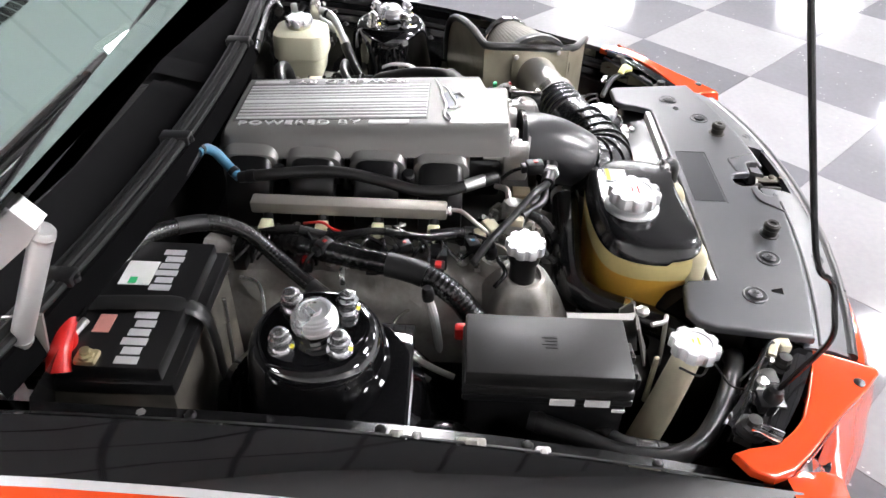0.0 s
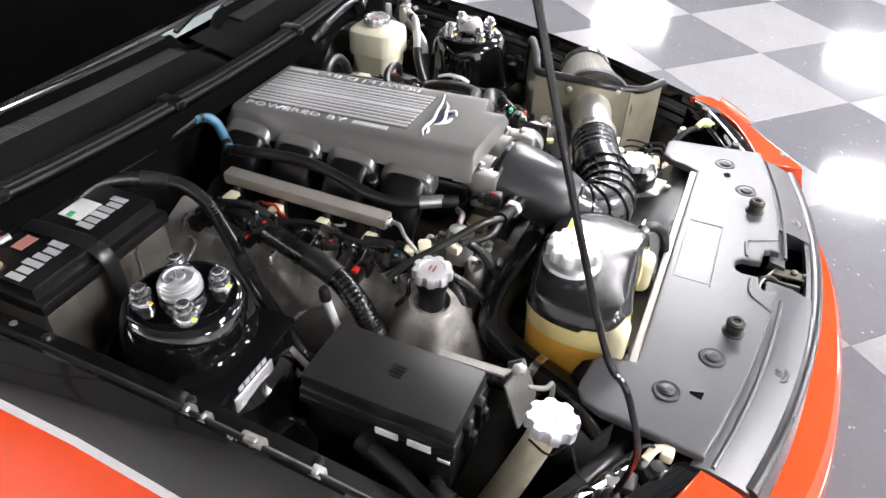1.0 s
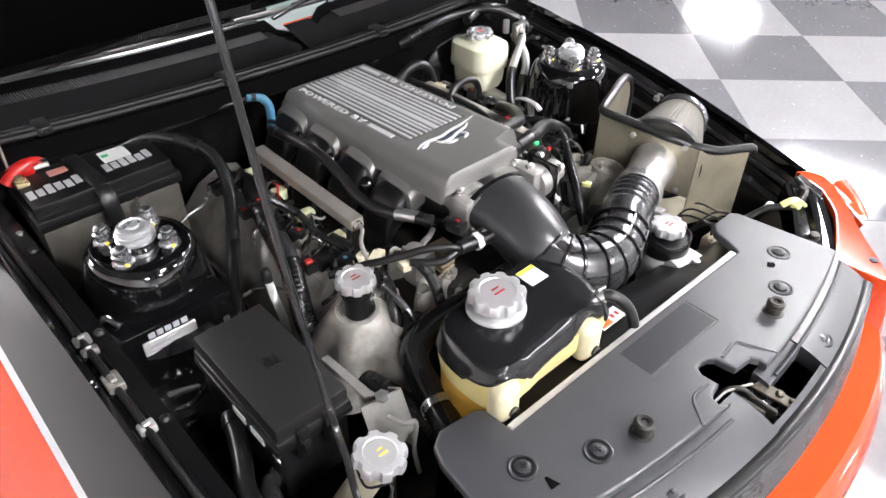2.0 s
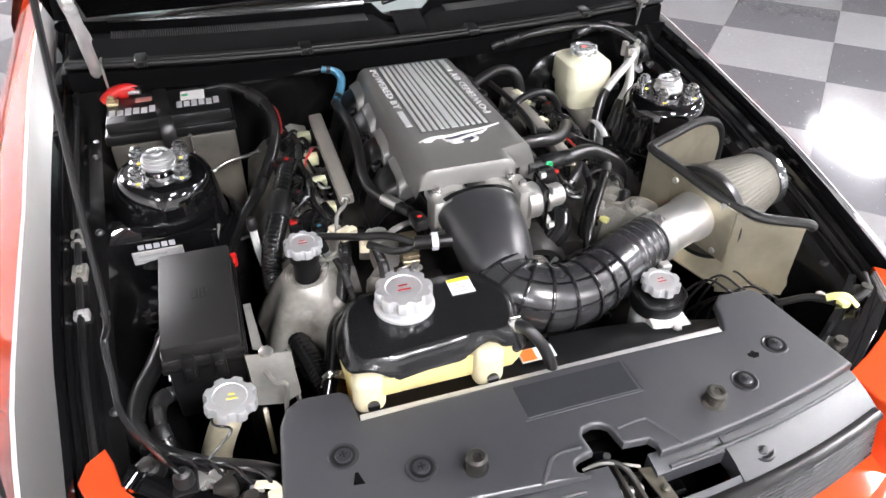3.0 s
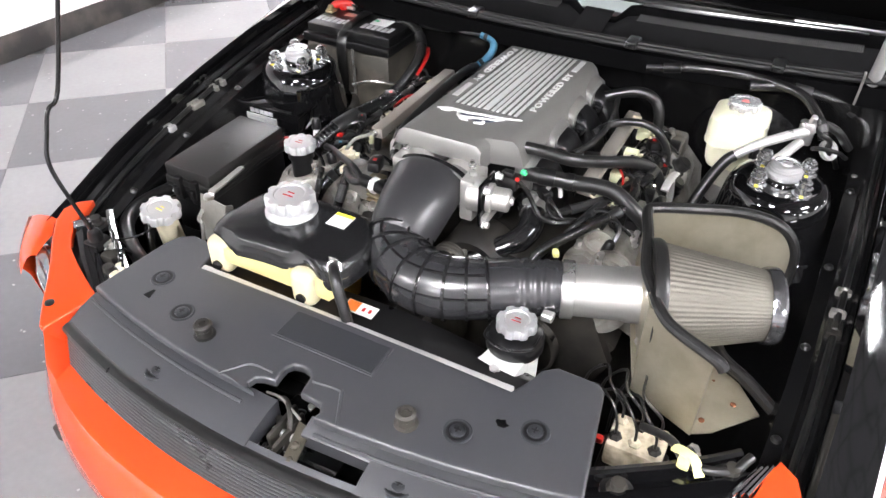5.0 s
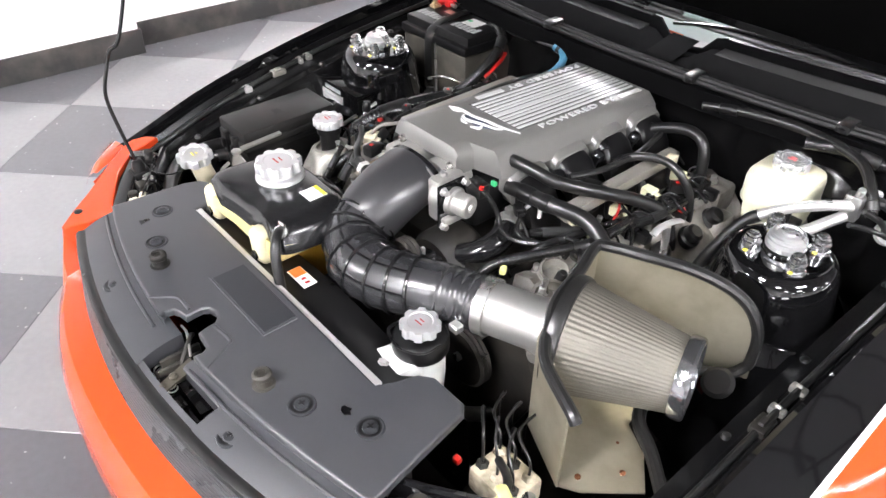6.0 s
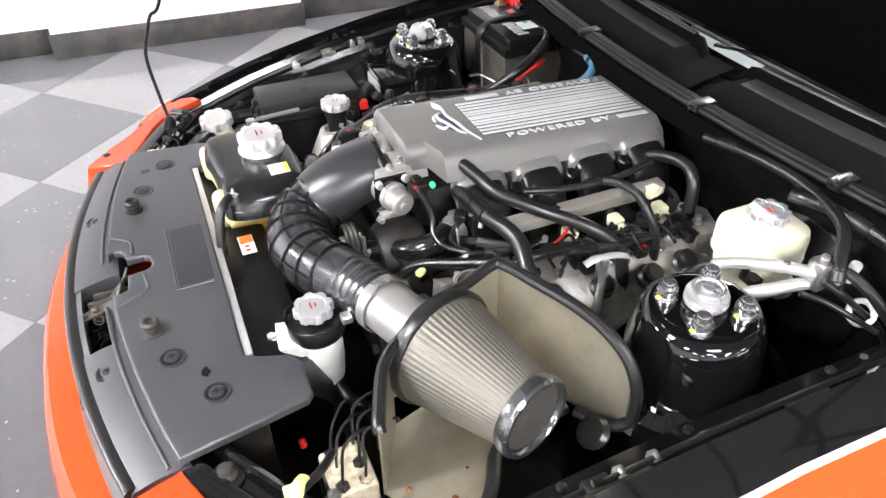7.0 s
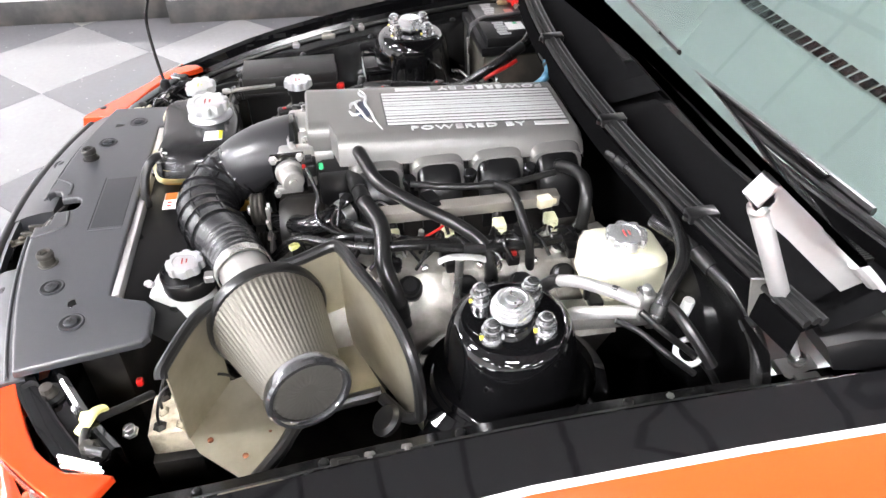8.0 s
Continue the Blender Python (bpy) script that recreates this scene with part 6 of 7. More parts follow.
part("terminal_cover", merged(tube([(-0.604, 0.302, 0.850), (-0.590, 0.304, 0.864), (-0.565, 0.308, 0.871), (-0.538, 0.316, 0.870), (-0.524, 0.326, 0.866)], 0.0140, 14, 6, lambda q: 1.0 - 0.2 * q, 0.8), box(-0.580, -0.556, 0.294, 0.320, 0.852, 0.876, 0.008), box(-0.598, -0.584, 0.290, 0.312, 0.838, 0.858, 0.006)), red, bat, "bright red terminal cover")
part("terminal_clamp", merged(box(-0.598, -0.576, 0.262, 0.288, 0.854, 0.863, 0.004), lathe([(0.009, 0), (0.009, 0.004), (0.006, 0.005), (0.006, 0.010), (0.003, 0.011)], (-0.588, 0.274, 0.862), (0, 0, 1), 10)), surface("tarnished_brass_clamp", (0.55, 0.47, 0.28), 0.35, metal=0.8, vary=0.25, bump=0.3), bat, "tarnished brass clamp")
part("hold_down_rod", tube([(-0.455, 0.165, 0.70), (-0.452, 0.16, 0.83)], 0.003, 8), steel, bat)

# ---- fuse box ----
fuse = thing("fuse_box", (-0.468, -0.268, 0.66), "black fuse box with a ribbed lid and white labels", "fuse box")
part("base", merged(box(-0.522, -0.416, -0.371, -0.161, 0.64, 0.744, 0.006), box(-0.528, -0.41, -0.376, -0.155, 0.738, 0.750, 0.003)), plastic_black, fuse)
part("lid", merged(box(-0.526, -0.412, -0.377, -0.155, 0.748, 0.764, 0.004), box(-0.523, -0.415, -0.374, -0.158, 0.762, 0.788, 0.0035)), surface("fuse_lid_plastic", (0.012, 0.0115, 0.0112), 0.43, vary=0.2, grain=700, bump=0.3, spec=0.45), fuse, "slightly worn black lid")
part("lid_mark", merged(*[box(-0.476 + 0.006 * k, -0.472 + 0.006 * k, -0.279, -0.263 + 0.004 * (k % 2), 0.7882, 0.7888, 0) for k in range(4)]), plastic_black, fuse)
for y in (-0.328, -0.283):
    part("label", box(-0.5300, -0.5278, y - 0.018, y + 0.014, 0.7385, 0.7495, 0), paper, fuse, "small white label")
part("label", box(-0.5235, -0.5220, -0.370, -0.353, 0.721, 0.726, 0), paper, fuse, "small white label")
for x in (-0.49, -0.45):
    part("lid_clip", merged(box(x - 0.009, x + 0.009, -0.385, -0.373, 0.722, 0.770, 0.003), box(x - 0.006, x + 0.006, -0.391, -0.383, 0.735, 0.755, 0.002)), plastic_black, fuse)
part("stud_cover", box(-0.422, -0.405, -0.161, -0.143, 0.738, 0.760, 0.004), red, fuse, "red stud cover")
support2 = thing("metal_bracket", (-0.38, -0.40, 0.66), "bare folded steel bracket beside the fuse box", "bracket")
part("flange", panel([(-0.406, -0.30, 0.772), (-0.402, -0.392, 0.770), (-0.384, -0.402, 0.769), (-0.389, -0.388, 0.770), (-0.395, -0.30, 0.772)], 0.004), dull_steel, support2)
part("upright", merged(panel([(-0.414, -0.400, 0.769), (-0.352, -0.406, 0.764), (-0.348, -0.428, 0.700), (-0.372, -0.432, 0.690), (-0.410, -0.424, 0.690)], 0.003), panel([(-0.351, -0.404, 0.764), (-0.356, -0.384, 0.752), (-0.354, -0.392, 0.66), (-0.348, -0.428, 0.66)], 0.003)), dull_steel, support2)
part("pale_edge", box(-0.404, -0.397, -0.446, -0.438, 0.60, 0.700, 0.002, 1), cream, support2, "pale plastic edge strip")
part("bracket_nut", lathe([(0.010, 0), (0.010, 0.006), (0.005, 0.008)], (-0.385, -0.408, 0.773), seg=6), steel, support2)
part("hook", tube([(-0.39, -0.425, 0.755), (-0.380, -0.445, 0.752), (-0.366, -0.452, 0.748), (-0.372, -0.455, 0.70), (-0.368, -0.46, 0.65)], 0.0035, 8, 5), dull_steel, support2)

# ---- washer filler ----
wash = thing("washer_filler", (-0.45, -0.46, 0.60), "pale washer filler neck with an aluminium cap", "washer filler")
part("neck", tube([(-0.442, -0.466, 0.760), (-0.449, -0.458, 0.722), (-0.468, -0.438, 0.66), (-0.487, -0.412, 0.58), (-0.490, -0.40, 0.50)], 0.021, 18, 6, lambda s: 0.9 + 0.25 * s), cream, wash, "pale yellowed filler neck")
billet_cap("cap", wash, (-0.441, -0.471, 0.755), 0.0325, 0.020, 8, yellow_ink, (0.12, -0.05, 1))
part("cap_tether", tube([(-0.462, -0.450, 0.746), (-0.468, -0.480, 0.738), (-0.445, -0.500, 0.742), (-0.472, -0.52, 0.728), (-0.49, -0.545, 0.735)], 0.0018, 6, 5), plastic_black, wash)

# ---- anti-lock block, front corner fittings ----
absb = thing("brake_pressure_block", (0.43, -0.455, 0.60), "cream brake pressure block with black pipes", "pressure block")
part("block", box(0.388, 0.468, -0.49, -0.425, 0.608, 0.655, 0.006), surface("grimy_cream_casting", (0.60, 0.53, 0.40), 0.55, vary=0.3, large=40, bump=0.4, dust=(0.10, 0.07, 0.04), dusty=0.8), absb)
part("lower_body", box(0.380, 0.476, -0.495, -0.42, 0.54, 0.602, 0.008), dark_metal, absb, "dark lower half of the block")
for k in range(6):
    x, y = 0.398 + 0.028 * (k % 3), -0.472 + 0.032 * (k // 3)
    part("pipe_nut", lathe([(0.010, 0), (0.010, 0.010), (0.006, 0.014)], (x, y, 0.648), seg=6), bpy.data.materials["grimy_cream_casting"] if k % 2 else dark_metal, absb)
    part("brake_pipe", tube([(x, y, 0.655), (x - 0.003, y + 0.003, 0.684), (x - 0.016 - 0.004 * k, y + 0.014, 0.705), (x - 0.045, y + 0.04 + 0.004 * k, 0.70), (x - 0.075, y + 0.075, 0.64), (x - 0.08, y + 0.08, 0.56)], 0.0022, 8, 6), rubber, absb)
part("red_plug", box(0.376, 0.388, -0.510, -0.500, 0.672, 0.684, 0.003), red, absb)
tag = thing("cable_tag", (0.496, -0.532, 0.735), "pale yellow tag round a black cable", "cable tag")
part("loop", merged(tube([(0.478, -0.520, 0.738), (0.490, -0.528, 0.746), (0.505, -0.535, 0.745), (0.515, -0.548, 0.735)], 0.008, 8, 5, squash=0.5), box(0.485, 0.500, -0.548, -0.532, 0.735, 0.745, 0.002)), yellow, tag)

corner = thing("lamp_bracket", (-0.48, -0.55, 0.68), "dirty cast bracket with bolts and plugs at the front corner", "bracket")
part("casting", merged(prism([(-0.392, -0.592), (-0.418, -0.578), (-0.50, -0.535), (-0.545, -0.512), (-0.556, -0.530), (-0.505, -0.560), (-0.43, -0.604), (-0.40, -0.615)], 0.700, 0.722, 0.004, 2), box(-0.475, -0.445, -0.588, -0.556, 0.71, 0.738, 0.006)), dark_metal, corner)
for bx, by, bz, r in ((-0.424, -0.588, 0.728, 0.010), (-0.470, -0.561, 0.734, 0.011), (-0.491, -0.551, 0.731, 0.0125), (-0.532, -0.528, 0.722, 0.010)):
    part("bracket_bolt", lathe([(r * 1.3, 0), (r * 1.3, 0.003), (r, 0.004), (r, 0.012), (r * 0.5, 0.014)], (bx, by, bz - 0.008), (0.1, -0.1, 1), 8), steel, corner, "bright bolt head")
part("ring_terminal", merged(tube([(-0.424, -0.590, 0.738), (-0.404, -0.600, 0.742), (-0.392, -0.618, 0.736)], 0.006, 8, 5, squash=0.5), box(-0.412, -0.392, -0.622, -0.606, 0.728, 0.744, 0.003)), cream, corner, "pale plug")
part("chrome_clip", merged(tube([(-0.556, -0.522, 0.742), (-0.575, -0.552, 0.744)], 0.004, 8), tube([(-0.546, -0.526, 0.742), (-0.566, -0.558, 0.744)], 0.004, 8)), chrome, corner, "bright clip")
for k in range(4):
    part("thin_lead", tube([(-0.40 - 0.03 * k, -0.605 + 0.02 * k, 0.735), (-0.415 - 0.03 * k, -0.585 + 0.018 * k, 0.752), (-0.445 - 0.028 * k, -0.562 + 0.015 * k, 0.742), (-0.455 - 0.03 * k, -0.535 + 0.01 * k, 0.70)], 0.0024, 6, 5), loom, corner)

# ---- prop rod ----
prop = thing("bonnet_prop", (-0.505, -0.563, 0.75), "thin black kinked bonnet prop rod", "bonnet prop")
part("rod", tube([(-0.505, -0.563, 0.752), (-0.520, -0.571, 0.815), (-0.538, -0.575, 0.888), (-0.537, -0.560, 0.940), (-0.536, -0.546, 0.972), (-0.530, -0.524, 0.996), (-0.526, -0.475, 1.13), (-0.514, -0.398, 1.36), (-0.503, -0.318, 1.605)], 0.0036, 10, 6), satin_black, prop, "black painted rod")
part("pivot", merged(lathe([(0.012, -0.01), (0.013, 0.0), (0.010, 0.012), (0.005, 0.016)], (-0.505, -0.563, 0.748), seg=14), box(-0.52, -0.49, -0.58, -0.545, 0.725, 0.742, 0.003)), plastic_black, prop)


# ---- hoses, looms and leads ----
tape_black = surface("black_cloth_tape", (0.012, 0.012, 0.0122), 0.42, vary=0.3, grain=600, bump=0.3)


def hose(label, points, r, material=None, seg=12, ribbed=False, name="hose", category="hose"):
    t = thing(name, points[0], label, category)
    f = (lambda s: 1 + 0.03 * math.cos(s * 2 * math.pi * ribbed)) if ribbed else None
    part("line", tube(points, r, seg, 6 if not ribbed else 30, f), material or rubber, t)
    if name == "hose" and r >= 0.007:
        # moulded sleeves where the hose is pushed on
        fine = curve_points([Vector(p) for p in points], 6)
        for k in (2, len(fine) - 5):
            part("sleeve", tube([tuple(p) for p in fine[k:k + 3]], r * 1.12, seg, 3), plastic_black, t, "black moulded sleeve")
    if name == "wiring_loom":
        # cloth tape wound round the loom
        fine = curve_points([Vector(p) for p in points], 6)
        for k, long in ((len(fine) // 4, 5), (len(fine) * 5 // 8, 3)):
            part("tape_band", tube([tuple(p) for p in fine[k:k + long]], r * 1.07, seg, 3), tape_black, t, "black cloth tape")
    return t


hose("thick ribbed black loom over the cam cover", [(-0.245, 0.17, 0.77), (-0.272, 0.10, 0.780), (-0.300, 0.01, 0.783), (-0.323, -0.085, 0.778), (-0.344, -0.142, 0.755), (-0.354, -0.175, 0.718), (-0.350, -0.215, 0.690), (-0.335, -0.29, 0.676), (-0.318, -0.36, 0.670), (-0.306, -0.41, 0.655), (-0.300, -0.45, 0.62)], 0.0180, loom, 14, 75, "wiring_loom", "wiring loom")
hose("thick black loom beside the battery", [(-0.43, 0.305, 0.842), (-0.38, 0.295, 0.858), (-0.335, 0.265, 0.852), (-0.300, 0.215, 0.838), (-0.293, 0.168, 0.814), (-0.310, 0.120, 0.778), (-0.350, 0.05, 0.745), (-0.390, -0.02, 0.725), (-0.425, -0.09, 0.70), (-0.442, -0.16, 0.62)], 0.0118, loom, 12, 90, "wiring_loom", "wiring loom")
hose("thin black lead from the red terminal", [(-0.545, 0.318, 0.884), (-0.50, 0.325, 0.885), (-0.42, 0.32, 0.868), (-0.33, 0.29, 0.862), (-0.24, 0.275, 0.872), (-0.175, 0.27, 0.878)], 0.0055, rubber, name="battery_lead", category="cable")
hose("blue hose at the rear of the engine", [(-0.175, 0.27, 0.878), (-0.150, 0.268, 0.872), (-0.138, 0.255, 0.858), (-0.146, 0.235, 0.838), (-0.160, 0.215, 0.826)], 0.0085, blue)
hose("black vacuum hose along the runners", [(-0.160, 0.215, 0.826), (-0.162, 0.17, 0.834), (-0.158, 0.10, 0.841), (-0.157, 0.04, 0.840), (-0.162, -0.02, 0.830), (-0.168, -0.07, 0.820), (-0.162, -0.12, 0.816), (-0.140, -0.168, 0.819), (-0.118, -0.205, 0.818)], 0.0095, rubber)
hose("bright brass end of the vacuum hose", [(-0.150, -0.150, 0.818), (-0.138, -0.171, 0.819), (-0.130, -0.184, 0.819)], 0.0108, steel, name="hose_fitting", category="hose fitting")
hose("red sleeved lead beside the loom", [(-0.296, 0.240, 0.832), (-0.285, 0.218, 0.826), (-0.281, 0.190, 0.815), (-0.284, 0.165, 0.800)], 0.0045, red, name="battery_lead", category="cable")
hose("large glossy black radiator hose", [(-0.015, -0.334, 0.755), (-0.06, -0.333, 0.748), (-0.118, -0.330, 0.742), (-0.180, -0.326, 0.742), (-0.228, -0.322, 0.735), (-0.264, -0.330, 0.714), (-0.277, -0.362, 0.694), (-0.291, -0.41, 0.685), (-0.312, -0.47, 0.68), (-0.34, -0.53, 0.66)], 0.0235, gloss_rubber, 20, name="radiator_hose")
hose("large glossy black coolant hose under the throttle", [(0.120, -0.150, 0.782), (0.142, -0.180, 0.775), (0.150, -0.215, 0.765), (0.135, -0.245, 0.750), (0.10, -0.268, 0.734), (0.055, -0.30, 0.712), (0.02, -0.33, 0.68)], 0.0215, gloss_rubber, 18, name="radiator_hose")
hose("thick black hose from the throttle to the cam cover", [(0.110, -0.152, 0.832), (0.19, -0.141, 0.832), (0.256, -0.119, 0.822), (0.309, -0.123, 0.79), (0.335, -0.11, 0.75), (0.345, -0.10, 0.69)], 0.0135, rubber)
hose("black breather hose over the driver's bank", [(0.055, -0.146, 0.862), (0.080, -0.143, 0.870), (0.104, -0.139, 0.874), (0.145, -0.128, 0.868), (0.182, -0.112, 0.857), (0.228, -0.058, 0.838), (0.262, 0.004, 0.813), (0.290, 0.040, 0.788), (0.308, 0.048, 0.755), (0.318, 0.046, 0.70)], 0.0112, rubber)
hose("thick black engine harness", [(0.285, 0.14, 0.775), (0.277, 0.10, 0.783), (0.267, 0.043, 0.780), (0.280, -0.041, 0.795), (0.288, -0.09, 0.806), (0.280, -0.14, 0.800), (0.235, -0.20, 0.785), (0.190, -0.26, 0.765), (0.17, -0.30, 0.72)], 0.0090, loom, 12, 70, "wiring_loom", "wiring loom")
hose("black hose loop by the firewall", [(0.110, 0.190, 0.815), (0.160, 0.212, 0.836), (0.205, 0.224, 0.845), (0.238, 0.222, 0.836), (0.254, 0.216, 0.80), (0.256, 0.21, 0.72)], 0.0105, rubber)
hose("black hose behind the brake reservoir", [(0.20, 0.27, 0.88), (0.30, 0.278, 0.895), (0.40, 0.285, 0.897), (0.49, 0.265, 0.892), (0.535, 0.225, 0.87), (0.555, 0.205, 0.84)], 0.0095, loom, 12, 60)
hose("black fuel line over the driver's rail", [(0.165, 0.060, 0.820), (0.185, 0.082, 0.832), (0.215, 0.097, 0.840), (0.250, 0.101, 0.842), (0.278, 0.103, 0.828), (0.299, 0.112, 0.788), (0.304, 0.116, 0.715)], 0.0075, rubber)
hose("black vacuum hose along the driver's runners", [(0.17, 0.19, 0.835), (0.185, 0.10, 0.832), (0.182, 0.0, 0.836), (0.165, -0.06, 0.838)], 0.0055, rubber)
hose("fat black hose from the fuse box to the front corner", [(-0.528, -0.245, 0.705), (-0.536, -0.275, 0.703), (-0.550, -0.314, 0.700), (-0.570, -0.362, 0.698), (-0.574, -0.420, 0.698), (-0.548, -0.470, 0.699), (-0.490, -0.513, 0.702), (-0.425, -0.545, 0.705), (-0.385, -0.560, 0.69), (-0.36, -0.565, 0.65)], 0.0135, rubber, 14)
hose("black corrugated loom below the fuse box", [(-0.51, -0.34, 0.67), (-0.545, -0.37, 0.685), (-0.545, -0.42, 0.675), (-0.52, -0.46, 0.63)], 0.012, loom, 12, 45, "wiring_loom", "wiring loom")
hose("black cable to the headlight", [(0.43, -0.475, 0.70), (0.47, -0.50, 0.725), (0.50, -0.535, 0.735), (0.545, -0.53, 0.745), (0.565, -0.50, 0.75)], 0.006, rubber, name="lamp_cable", category="cable")
hose("black hose across the front of the engine", [(-0.20, -0.245, 0.80), (-0.165, -0.28, 0.805), (-0.13, -0.285, 0.815), (-0.085, -0.29, 0.83)], 0.0065, rubber)
hose("bare ground lead with a ring end", [(-0.43, 0.12, 0.76), (-0.39, 0.13, 0.775), (-0.35, 0.15, 0.77), (-0.33, 0.18, 0.76)], 0.0032, steel, name="ground_lead", category="cable")
random.seed(7)
rad_hose = [o for o in bpy.data.objects if o.name.startswith("radiator_hose")]
part("hose_clamp", tube([(-0.2905, -0.408, 0.6853), (-0.2945, -0.420, 0.6842)], 0.0252, 20, 2), steel, rad_hose[0], "steel band clamp")
part("hose_clamp", tube([(-0.060, -0.333, 0.748), (-0.074, -0.3323, 0.7464)], 0.0252, 20, 2), steel, rad_hose[0], "steel band clamp")
part("hose_clamp", tube([(0.1335, -0.166, 0.7785), (0.1415, -0.179, 0.7752)], 0.0232, 20, 2), steel, rad_hose[1], "steel band clamp")
# thin engine leads over both banks
for s in (-1, 1):
    for i in range(14):
        y = -0.17 + 0.027 * i + random.uniform(-0.01, 0.01)
        x = s * random.uniform(0.225, 0.27)
        z = 0.775 + random.uniform(-0.005, 0.018)
        hose("thin black engine lead", [(x, y, z - 0.02), (x + s * 0.015, y + 0.012, z + 0.010), (x + s * 0.035, y - 0.008 + random.uniform(-0.02, 0.02), z + 0.006), (x + s * 0.052, y + random.uniform(-0.03, 0.03), z - 0.012)], 0.003, loom, 6, name="engine_lead", category="cable")
hose("long ribbed black loom over the driver's bank", [(0.14, -0.19, 0.76), (0.19, -0.165, 0.785), (0.25, -0.10, 0.792), (0.29, -0.01, 0.79), (0.295, 0.09, 0.785), (0.285, 0.17, 0.78)], 0.0085, loom, 10, 80, "wiring_loom", "wiring loom")
hose("thin ribbed lead from the throttle plug", [(0.128, -0.230, 0.866), (0.140, -0.222, 0.848), (0.151, -0.215, 0.822), (0.166, -0.220, 0.803), (0.188, -0.216, 0.794), (0.205, -0.196, 0.787), (0.217, -0.174, 0.783)], 0.0042, loom, 8, 60, "engine_lead", "cable")
hose("branching ribbed loom by the driver's bank", [(0.272, -0.02, 0.79), (0.253, -0.079, 0.790), (0.230, -0.174, 0.790), (0.212, -0.205, 0.770), (0.192, -0.231, 0.745), (0.172, -0.268, 0.70)], 0.0068, loom, 10, 70, "wiring_loom", "wiring loom")
hose("thin looped lead with a red end", [(0.235, -0.150, 0.792), (0.262, -0.150, 0.800), (0.290, -0.170, 0.790), (0.288, -0.192, 0.768), (0.272, -0.203, 0.752)], 0.0045, loom, 8, 50, "engine_lead", "cable")
hose("short curved lead under the throttle hose", [(0.165, -0.165, 0.815), (0.170, -0.188, 0.800), (0.190, -0.196, 0.790), (0.215, -0.180, 0.786)], 0.0040, loom, 8, 40, "engine_lead", "cable")

hose("thin black hose from the elbow to the cam cover", [(-0.135, -0.288, 0.820), (-0.172, -0.264, 0.825), (-0.22, -0.225, 0.806), (-0.265, -0.19, 0.792), (-0.300, -0.168, 0.780)], 0.0062, rubber)
hose("black sleeve band on the throttle hose", [(0.182, -0.1425, 0.832), (0.196, -0.1405, 0.832)], 0.0150, plastic_black, name="hose_band", category="hose band")
hose("thin black lead round the oil filler", [(-0.335, -0.20, 0.765), (-0.325, -0.215, 0.785), (-0.30, -0.205, 0.79), (-0.275, -0.215, 0.775), (-0.262, -0.235, 0.755)], 0.0035, loom, 8, name="engine_lead", category="cable")
hose("thin ribbed loom down the front of the engine", [(-0.255, -0.245, 0.785), (-0.245, -0.275, 0.765), (-0.24, -0.305, 0.735), (-0.25, -0.33, 0.69)], 0.0055, loom, 8, 40, "wiring_loom", "wiring loom")
hose("black loom under the throttle", [(-0.19, -0.255, 0.80), (-0.185, -0.285, 0.775), (-0.19, -0.31, 0.73), (-0.20, -0.33, 0.68)], 0.0085, loom, 10, 40, "wiring_loom", "wiring loom")


def plug(x, y, z, turn, label, material, lock=None, size=1.0):
    """A small moulded electrical plug with a lead out of its back."""
    t = thing("electrical_plug", (x, y, z), label, "electrical plug")
    k = size
    part("body", turned(merged(box(x - 0.016 * k, x + 0.010 * k, y - 0.010 * k, y + 0.010 * k, z - 0.008 * k, z + 0.010 * k, 0.003 * k), box(x + 0.008 * k, x + 0.018 * k, y - 0.007 * k, y + 0.007 * k, z - 0.006 * k, z + 0.006 * k, 0.002 * k)), turn, (x, y, z)), material, t)
    if lock:
        part("lock", turned(box(x - 0.007 * k, x - 0.001 * k, y - 0.0028 * k, y + 0.0028 * k, z + 0.0094 * k, z + 0.0115 * k, 0.0005, 1), turn, (x, y, z)), lock, t, "coloured lock tab")
    a = radians(turn)
    c, q = math.cos(a), math.sin(a)
    part("lead", tube([(x + 0.016 * k * c, y + 0.016 * k * q, z), (x + 0.032 * k * c, y + 0.032 * k * q, z - 0.006), (x + 0.045 * k * c + 0.01, y + 0.045 * k * q, z - 0.025)], 0.003, 7, 4), loom, t)
    return t


plug(-0.122, -0.262, 0.842, 100, "dark grey plug with a red lock tab", plastic_black, red, 1.1)
plug(-0.225, -0.195, 0.792, 30, "cream plug on the engine harness", cream)
plug(-0.245, -0.178, 0.790, 200, "pale plug on the engine harness", cream, None, 0.8)
plug(-0.262, -0.165, 0.788, 20, "small dark plug with a blue band", plastic_black, blue)
plug(-0.205, -0.235, 0.792, 80, "tan plug beside the oil filler", cream, None, 0.8)
plug(-0.29, 0.06, 0.792, 140, "dark plug with a red lock tab", plastic_black, red)
plug(-0.285, -0.06, 0.795, 120, "dark plug with a red lock tab", plastic_black, red, 0.8)
plug(0.155, -0.17, 0.812, -30, "dark plug on the throttle hose", plastic_black, None, 0.8)
plug(0.195, -0.03, 0.818, 20, "dark plug on the driver's bank", plastic_black, None, 1.2)
plug(0.275, 0.11, 0.80, 45, "dark plug with a red lock tab", plastic_black, red)
plug(0.270, -0.210, 0.745, 60, "dark plug with a red lock tab", plastic_black, red, 0.8)
plug(0.215, -0.262, 0.772, 120, "pale yellow plug by the hose", yellow, None, 0.5)
plug(0.22, 0.16, 0.812, 100, "tan plug at the rear of the engine", cream)
